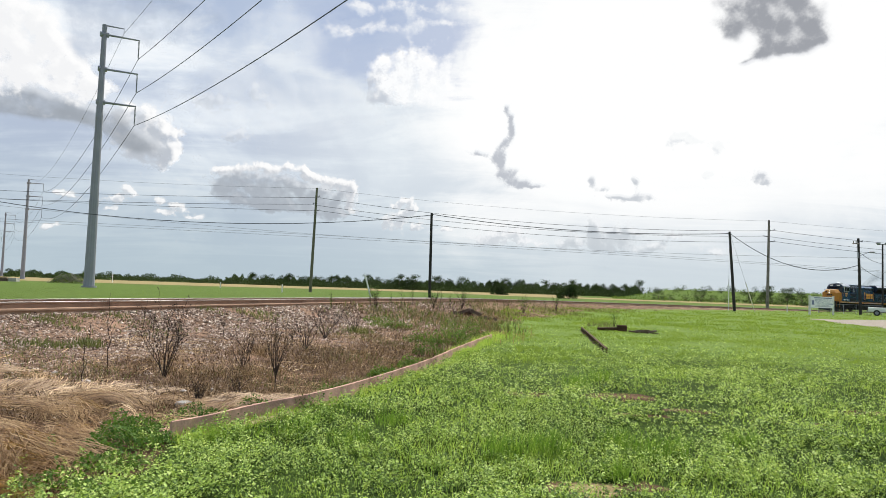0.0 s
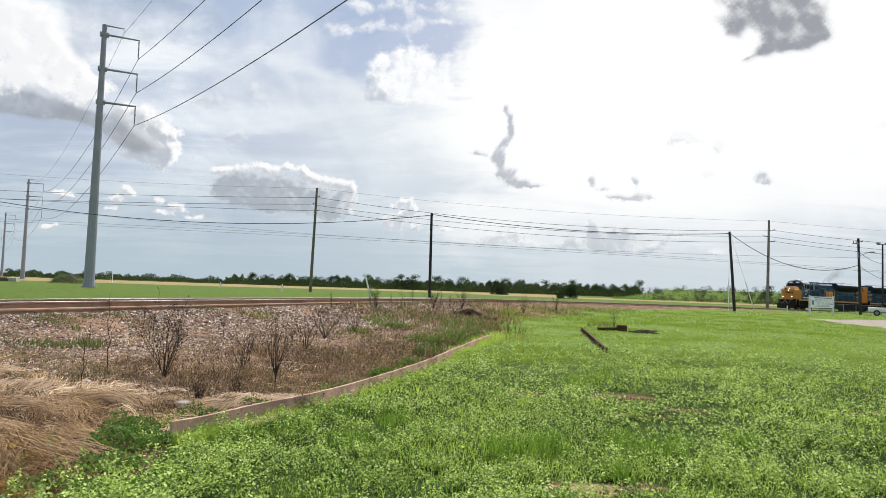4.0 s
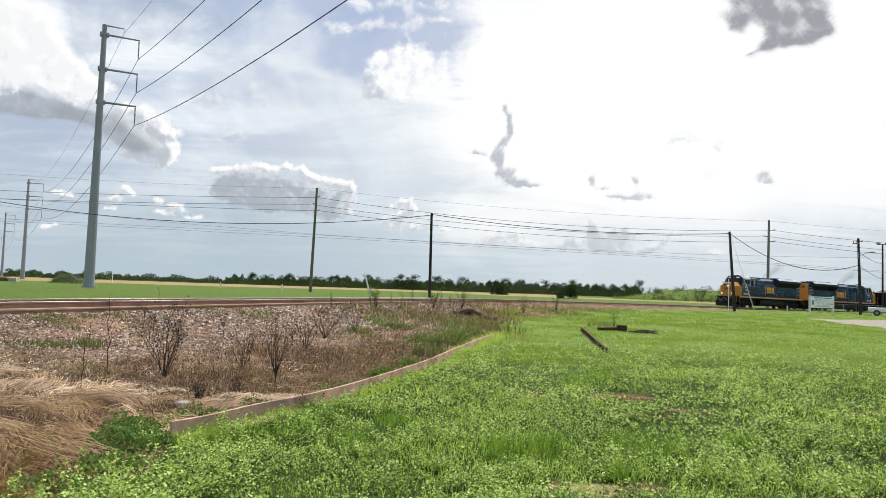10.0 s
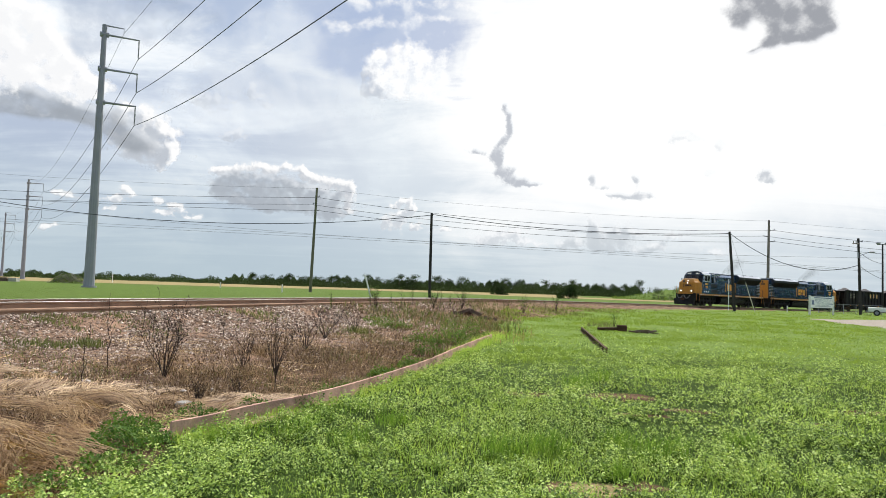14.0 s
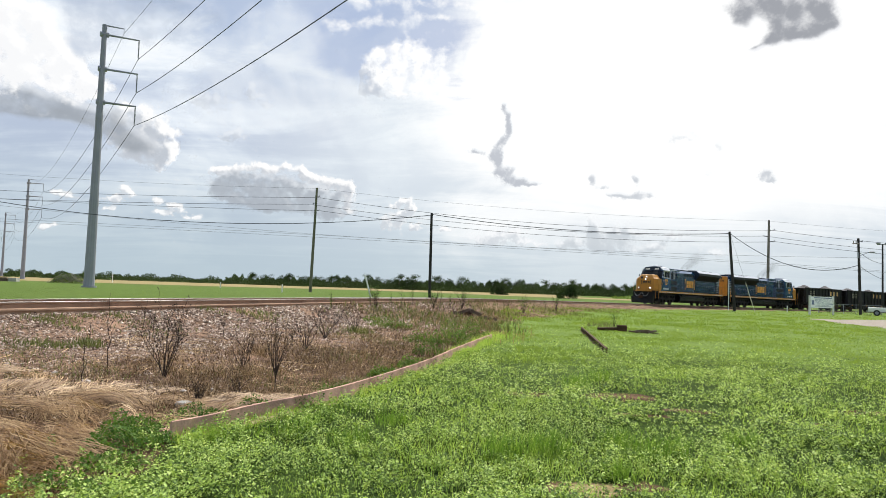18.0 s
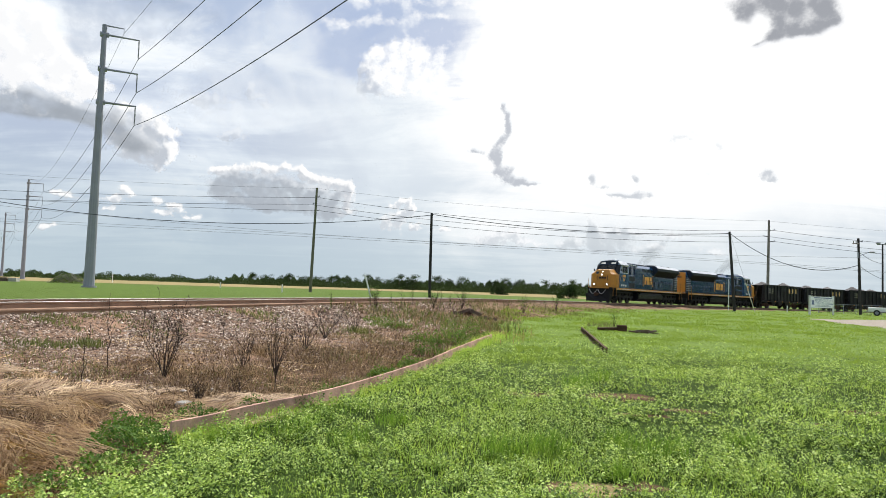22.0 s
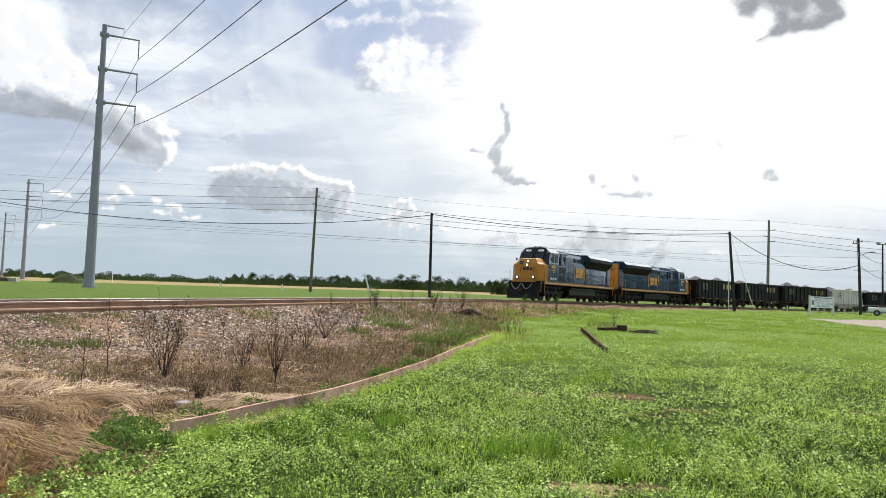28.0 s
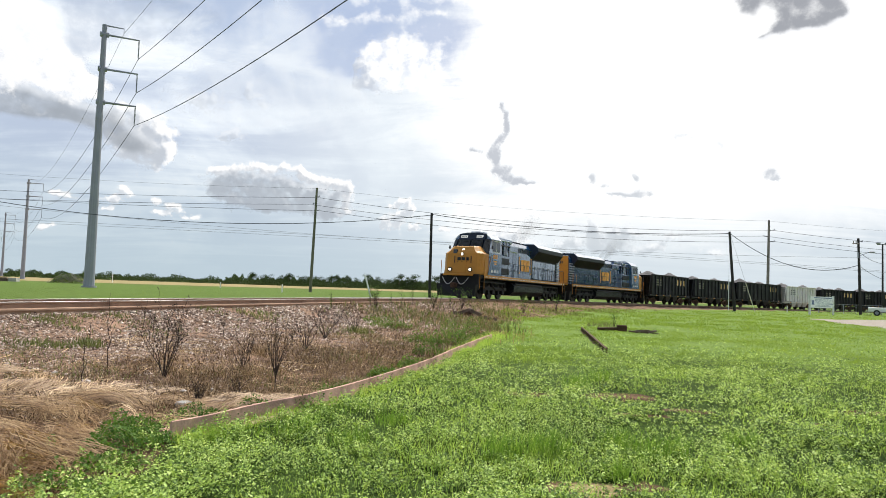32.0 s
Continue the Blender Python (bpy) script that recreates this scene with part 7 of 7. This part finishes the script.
def make_cloud(turn, rise, wide, tall, move, label, *look_args, **look_more):
    """turn, rise: degrees to the right of the view's middle and above the horizon; wide, tall in hundreds of metres; move: degrees drifted."""
    k = len(DRIFT)
    m = cloud_material("cloud_vapour", *look_args, **look_more)
    far = CLOUD_FAR + 30 * k
    bm = bmesh.new()
    w, h = wide * 100, tall * 100
    nx, ny = 8, 4
    vs = [[bm.verts.new((w * (2 * i / nx - 1), h * (2 * j / ny - 1), -0.00002 * (w * (2 * i / nx - 1)) ** 2)) for i in range(nx + 1)] for j in range(ny + 1)]
    for j in range(ny):
        for i in range(nx):
            bm.faces.new((vs[j][i], vs[j][i + 1], vs[j + 1][i + 1], vs[j + 1][i]))
    ob = tagged(solid("cloud", bm, m), label, "cloud", "drifting clouds", "structure")

    def at(a, e):
        a, e = radians(a), radians(e)
        p = Vector((math.sin(a) * math.cos(e), math.cos(a) * math.cos(e), math.sin(e))) * far
        face = (-p).to_track_quat("Z", "Y").to_matrix().to_4x4()
        return Matrix.Translation(p + Vector((0, 0, 1.6))) @ face
    ob.matrix_basis = at(turn, rise)
    DRIFT.append((ob, [(0.0, at(turn, rise)), (16.0, at(turn + move[0] / 2, rise + move[1] / 2)), (32.0, at(turn + move[0], rise + move[1]))]))
    return ob


make_cloud(-14.32, 16.24, 6.0, 4.2, (-0.3, 0.2), "thin white veil spread over the middle sky", [(0.36, 1.57, 1.78, 1.07), (-0.65, -0.07, 2.45, 0.98), (1.86, -1.16, 2.57, 0.91), (-1.24, -1.91, 1.78, 0.67)], 20, (0.74, 0.80, 0.88), (0.97, 0.99, 1.0), soft=1.3, grain=0.55, warp=1.0, under=0.6, base=0.0, opaque=0.6, torn=0.7)
make_cloud(-24.77, 17.7, 6.5, 3.0, (-0.2, 0.1), "thin blue-grey veil high in the sky", [(-0.98, 0.63, 1.15, 0.79), (0.55, 0.51, 1.82, 0.81), (1.91, 1.17, 1.46, 0.61), (-1.48, -0.67, 0.57, 0.6)], 19, (0.42, 0.49, 0.62), (0.60, 0.66, 0.78), soft=1.2, grain=0.6, warp=0.8, under=0.9, base=0.1, opaque=0.6, torn=0.8)
make_cloud(24.85, 19.95, 3.4, 2.8, (1.2, 1.65), "dark grey torn cloud against the bright sky", [(-0.67, 0.69, 0.81, 0.68), (0.56, 0.23, 0.96, 0.67), (-1.26, -0.01, 0.51, 0.41), (0.25, -0.67, 0.6, 0.36), (-0.18, -1.2, 0.42, 0.19), (-0.83, -1.42, 0.39, 0.13), (1.25, -0.51, 0.62, 0.36), (-0.01, 1.39, 1.48, 0.58), (0.63, -1.04, 0.49, 0.16), (1.68, -0.83, 0.33, 0.18)], 1, (0.345, 0.36, 0.395), (0.86, 0.87, 0.90), soft=0.85, grain=0.7, warp=0.7, under=0.92, base=0.0, torn=0.75, cap=1.1, sunward=(0.10, -0.12))
make_cloud(5.3, 11.5, 2.6, 2.6, (-0.4, 0.3), "thin hooked grey cloud wisp", [(-0.24, 1.67, 0.12, 0.23), (-0.06, 1.19, 0.14, 0.28), (0.05, 0.7, 0.14, 0.28), (-0.22, 0.21, 0.19, 0.23), (-0.51, -0.24, 0.21, 0.26), (-0.43, -0.71, 0.31, 0.31), (-0.13, -1.13, 0.38, 0.24), (0.35, -1.43, 0.45, 0.19), (0.92, -1.61, 0.38, 0.12), (-1.41, -0.28, 0.38, 0.16)], 2, (0.44, 0.47, 0.53), (0.88, 0.91, 0.94), soft=0.6, grain=1.5, warp=0.3, under=0.9, base=0.0, opaque=0.85, torn=0.8, cap=1.1, sunward=(0.05, 0.10))
make_cloud(14.12, 8.07, 2.4, 1.2, (0.05, 0.3), "small grey cloud streak low in the sky", [(-1.23, 0.47, 0.16, 0.19), (-0.86, 0.14, 0.32, 0.12), (-0.22, -0.16, 0.45, 0.09), (0.41, -0.3, 0.53, 0.12), (0.99, -0.23, 0.27, 0.14), (0.57, 0.41, 0.16, 0.21)], 3, (0.46, 0.50, 0.56), (0.90, 0.92, 0.94), soft=0.6, grain=1.5, warp=0.35, under=0.9, opaque=0.75, torn=0.8, sunward=(0.05, 0.10))
make_cloud(24.28, 9.1, 0.9, 0.8, (0.69, 0.31), "small round grey cloud tuft", [(-0.04, -0.02, 0.28, 0.24), (0.16, -0.2, 0.22, 0.15)], 4, (0.46, 0.50, 0.56), (0.90, 0.92, 0.94), soft=0.6, grain=1.8, warp=0.3, under=0.9, opaque=0.75, torn=0.8, sunward=(0.05, 0.10))
make_cloud(19.57, 11.02, 2.0, 1.6, (0.32, 0.41), "faint pale cloud shreds in the bright sky", [(-0.86, 0.57, 0.24, 0.29), (-0.31, 0.72, 0.25, 0.18), (-0.01, 0.47, 0.29, 0.15), (0.87, 0.19, 0.29, 0.2), (0.54, -0.97, 0.33, 0.13)], 12, (0.66, 0.70, 0.75), (0.92, 0.94, 0.95), soft=0.7, grain=1.6, warp=0.4, under=0.8, opaque=0.6, torn=0.9)
make_cloud(-30.87, 15.26, 5.0, 3.4, (-0.4, 0.05), "heavy white cloud towering at the side", [(-0.84, 1.28, 0.69, 0.85), (-0.29, 0.53, 0.79, 0.81), (0.42, 0.38, 0.69, 0.71), (1.2, -0.58, 0.85, 0.65), (-0.05, -0.71, 1.54, 0.55), (-1.95, 0.28, 1.25, 1.85), (2.04, -0.95, 0.42, 0.46)], 7, (0.62, 0.65, 0.71), (1.0, 1.0, 1.0), soft=0.55, grain=0.7, warp=0.7, under=0.5, base=-0.18, torn=0.85, cap=1.0, sunward=(0.25, 0.25))
make_cloud(-28.9, 11.72, 5.2, 2.2, (-0.4, 0.02), "dark flat base of the heavy cloud", [(-1.97, 0.44, 1.22, 0.47), (-0.74, 0.28, 1.28, 0.36), (0.45, 0.17, 1.05, 0.27), (1.52, -0.13, 0.71, 0.34), (2.3, -0.63, 0.73, 0.43), (3.02, -1.01, 0.75, 0.39), (-1.25, -0.19, 1.63, 0.28)], 8, (0.30, 0.33, 0.37), (0.70, 0.73, 0.77), soft=0.95, grain=0.55, warp=0.4, under=0.9, base=-0.05, torn=0.45, opaque=0.9, sunward=(0.1, 0.30))
make_cloud(-23.02, 10.99, 2.2, 2.2, (-0.4, -0.05), "white cumulus with a shaded base", [(-0.7, 0.69, 0.56, 0.38), (-0.16, 0.33, 0.69, 0.52), (0.48, -0.25, 0.62, 0.52), (0.86, -0.69, 0.38, 0.35), (-0.47, -0.55, 0.73, 0.43), (0.27, -1.13, 0.75, 0.31)], 6, (0.52, 0.56, 0.62), (1.0, 1.0, 1.0), soft=0.6, grain=0.9, warp=0.7, lift=0.10, under=0.95, base=-0.05, torn=0.9, cap=0.95, sunward=(0.40, 0.30))
make_cloud(-12.99, 6.76, 5.4, 2.4, (-0.3, -0.02), "grey shaded body of the cumulus bank", [(-2.26, 0.59, 0.66, 0.36), (-1.15, 0.51, 1.13, 0.46), (0.44, 0.31, 1.39, 0.51), (1.96, 0.07, 1.18, 0.47), (-0.67, -0.27, 1.37, 0.32), (2.35, -0.62, 0.71, 0.21), (-2.35, 0.08, 0.53, 0.23)], 18, (0.40, 0.435, 0.485), (0.74, 0.77, 0.81), soft=0.7, grain=1.1, warp=0.6, lift=0.0, under=0.9, base=0.15, opaque=0.85, torn=0.8, cap=1.0, sunward=(0.16, 0.26))
make_cloud(-13.03, 7.65, 5.0, 2.0, (-0.3, -0.02), "bright cumulus heads along the bank's top", [(-2.78, 0.55, 0.31, 0.2), (-2.09, 0.64, 0.35, 0.2), (-1.27, 0.79, 0.4, 0.21), (-0.53, 0.71, 0.27, 0.16), (0.14, 0.85, 0.41, 0.21), (1.0, 0.67, 0.3, 0.23), (1.59, 0.43, 0.37, 0.21), (2.4, 0.28, 0.38, 0.24), (2.95, 0.19, 0.33, 0.28), (3.21, -0.31, 0.19, 0.33), (2.03, 0.02, 0.33, 0.17), (3.12, -0.87, 0.19, 0.19)], 5, (0.52, 0.555, 0.61), (0.99, 0.99, 0.99), soft=0.5, grain=1.4, warp=0.6, lift=0.08, under=0.85, base=-0.02, torn=0.75, cap=0.95, sunward=(0.14, 0.22))
make_cloud(-24.46, 5.3, 5.6, 1.8, (-0.25, -0.05), "row of small white cumulus near the horizon", [(0.04, 0.77, 0.22, 0.17), (-0.26, 0.35, 0.36, 0.2), (0.33, 0.51, 0.14, 0.15), (1.51, 0.41, 0.21, 0.13), (2.09, 0.14, 0.38, 0.16), (2.8, -0.21, 0.3, 0.11), (-2.14, 0.27, 0.34, 0.15), (-2.55, 0.41, 0.17, 0.1), (-2.81, -1.0, 0.29, 0.13), (-0.58, -0.15, 0.28, 0.11), (1.65, -0.21, 0.42, 0.13)], 9, (0.60, 0.64, 0.69), (0.98, 0.98, 0.98), soft=0.5, grain=1.5, warp=0.6, lift=0.05, under=0.9, base=-0.05, opaque=0.9, torn=0.9, cap=0.95, sunward=(0.12, 0.20))
make_cloud(-3.04, 6.13, 2.6, 1.8, (-0.18, -0.03), "small white cumulus over the poles", [(-0.07, 0.55, 0.29, 0.17), (0.28, 0.3, 0.19, 0.21), (-0.58, 0.29, 0.24, 0.14), (-0.19, -0.13, 0.57, 0.24), (-0.69, -0.67, 0.48, 0.22), (0.5, -0.68, 0.34, 0.19), (1.83, -0.72, 0.34, 0.12)], 10, (0.60, 0.64, 0.69), (0.99, 0.99, 0.99), soft=0.5, grain=1.5, warp=0.6, lift=0.12, under=0.9, base=0.0, opaque=0.9, torn=0.9, cap=0.95, sunward=(0.12, 0.20))
make_cloud(12.45, 4.5, 6.0, 1.8, (-0.05, -0.05), "faint grey cloud shreds over the trees", [(-0.29, 0.75, 0.21, 0.33), (-0.19, 0.18, 0.41, 0.33), (1.08, 0.25, 0.67, 0.37), (0.58, -0.46, 1.04, 0.33), (-1.38, -0.31, 0.79, 0.28), (3.34, 0.15, 0.48, 0.18), (2.48, -0.42, 0.57, 0.21), (5.29, -0.54, 0.63, 0.18)], 11, (0.53, 0.575, 0.62), (0.92, 0.94, 0.96), soft=0.8, grain=1.1, warp=0.8, under=0.95, base=0.1, opaque=0.75, torn=0.9)
make_cloud(5.27, 4.57, 2.6, 1.0, (-0.08, -0.04), "small pale cumulus low over the far trees", [(-0.48, 0.06, 0.71, 0.22), (0.35, 0.25, 0.43, 0.24), (0.96, -0.33, 0.71, 0.17), (-1.31, -0.27, 0.57, 0.17)], 17, (0.58, 0.62, 0.67), (0.93, 0.94, 0.96), soft=0.6, grain=1.5, warp=0.6, lift=0.1, under=0.8, opaque=0.75, torn=0.95)
make_cloud(-2.99, 16.86, 3.6, 2.6, (-0.8, 0.95), "bright torn edge of the high white cloud", [(-0.22, 0.82, 0.55, 0.33), (-0.95, 0.56, 0.6, 0.25), (-1.44, 0.18, 0.37, 0.45), (-0.58, -0.14, 1.02, 0.77), (0.8, 0.27, 1.4, 0.98), (0.27, -0.9, 1.41, 0.41)], 13, (0.84, 0.88, 0.92), (1.03, 1.03, 1.03), soft=0.95, grain=1.1, warp=0.7, under=0.5, base=-0.15, torn=0.8, cap=1.1)
make_cloud(-5.64, 15.86, 1.8, 1.8, (-1.2, 1.0), "blue-grey shaded flank of the high cloud", [(-0.2, 0.33, 0.28, 0.58), (-0.38, -0.41, 0.23, 0.36), (0.19, -0.1, 0.37, 0.54), (0.79, -0.57, 0.8, 0.16), (-0.03, 0.79, 0.28, 0.31)], 14, (0.52, 0.56, 0.63), (0.84, 0.88, 0.92), soft=0.8, grain=1.3, warp=0.6, under=0.8, base=0.1, opaque=0.75, torn=0.9)
make_cloud(-4.57, 21.23, 6.0, 2.0, (-0.5, 0.7), "small white puffs at the top of the sky", [(-1.77, 0.36, 0.49, 0.26), (-1.14, 0.1, 0.36, 0.26), (-0.02, 0.47, 0.54, 0.26), (0.79, 0.22, 0.32, 0.39), (1.53, 0.44, 0.46, 0.19), (-0.7, -0.65, 0.82, 0.26), (-2.47, -0.85, 1.13, 0.26), (2.74, 0.69, 0.78, 0.19), (2.3, -0.25, 0.83, 0.17), (0.83, -0.65, 0.37, 0.44), (3.65, 0.22, 0.92, 0.26)], 15, (0.72, 0.78, 0.87), (1.0, 1.0, 1.0), soft=1.1, grain=0.9, warp=1.0, under=0.7, base=-0.05, opaque=0.8, torn=1.0, cap=0.95)
make_cloud(-16.34, 13.28, 3.4, 2.2, (-0.45, -0.02), "faint grey cloud shreds high in the sky", [(0.5, 1.01, 0.2, 0.24), (0.75, 0.73, 0.44, 0.16), (1.24, 0.35, 0.25, 0.11), (-1.26, 0.2, 0.73, 0.33), (-1.84, 0.36, 0.47, 0.2), (-0.05, -1.13, 0.62, 0.2), (-0.37, -1.32, 0.44, 0.14)], 16, (0.50, 0.54, 0.60), (0.84, 0.87, 0.91), soft=0.7, grain=1.5, warp=0.6, under=0.8, base=0.1, opaque=0.55, torn=1.1)


# ---- thin exhaust haze over the engines ----
def smoke_material():
    m = bpy.data.materials.new("thin_exhaust_haze")
    m.use_nodes = True
    N = Nodes(m.node_tree)
    pos = N.n("ShaderNodeTexCoord").outputs["Object"]
    at = N.n("ShaderNodeSeparateXYZ")
    N.put(at.inputs[0], pos)
    back = N.math("MULTIPLY", at.outputs[0], -1.0)
    wide = N.math("ADD", 0.35, N.math("MULTIPLY", N.math("MAXIMUM", back, 0.0), 0.16))
    off = N.math("DIVIDE", N.math("SUBTRACT", at.outputs[2], N.math("MULTIPLY", back, 0.42)), wide)
    body = N.math("MULTIPLY", N.math("EXPONENT", N.math("MULTIPLY", N.math("MULTIPLY", off, off), -1.0)), N.math("MULTIPLY", N.ramp(back, -0.5, 0.8), N.ramp(back, 9.5, 2.5)))
    n = N.noise(pos, 0.5, 5, 0.55, 0.4).outputs[0]
    alpha = N.math("MULTIPLY", N.ramp(N.math("ADD", body, N.math("MULTIPLY", N.math("SUBTRACT", n, 0.5), 0.9)), 0.25, 1.1), 0.18)
    d = N.n("ShaderNodeBsdfDiffuse")
    d.inputs[0].default_value = (0.10, 0.08, 0.065, 1)
    t = N.n("ShaderNodeBsdfTransparent")
    mx = N.n("ShaderNodeMixShader")
    N.put(mx.inputs[0], alpha)
    N.t.links.new(t.outputs[0], mx.inputs[1])
    N.t.links.new(d.outputs[0], mx.inputs[2])
    N.t.links.new(mx.outputs[0], N.n("ShaderNodeOutputMaterial").inputs[0])
    return m


HAZE = smoke_material()
SMOKE = []
for back in (11.0, 33.5):
    bm = bmesh.new()
    for y in (-0.35, 0.35):
        vs = [bm.verts.new(p) for p in ((-11, y, -0.6), (4, y, -0.6), (4, y, 6.5), (-11, y, 6.5))]
        bm.faces.new(vs)
    SMOKE.append((tagged(solid("exhaust_smoke", bm, HAZE), "thin brown exhaust haze trailing above the engine", "smoke", "exhaust haze"), back))


# ---- what moves ----
def motions():
    front = -0.65   # the coupler face stands a little ahead of the mark
    facing = {}
    for ob, length, base, face in TRAIN:
        walk(ob, [(t, on_track(went(t) - front, length, base, face)) for t in range(0, 33, 2)])
        front += length
        facing[ob] = face
    for ob, r in WHEELS:
        home = ob.matrix_basis.copy()
        face = facing[ob.parent.parent]
        walk(ob, [(0.2 * i, home @ Matrix.Rotation(face * (went(0.2 * i) - went(0)) / r, 4, "Y")) for i in range(161)])
    for ob, back in SMOKE:
        rows = []
        for t in range(0, 33, 2):
            at = on_line(went(t) - back, 0, 4.75)
            rows.append((t, pose(at[0], at[1], at[2], 0, 0, math.degrees(np.interp(went(t) - back, S_ALONG, HEAD)))))
        walk(ob, rows)
    for ob, rows in DRIFT:
        walk(ob, rows)


motions()
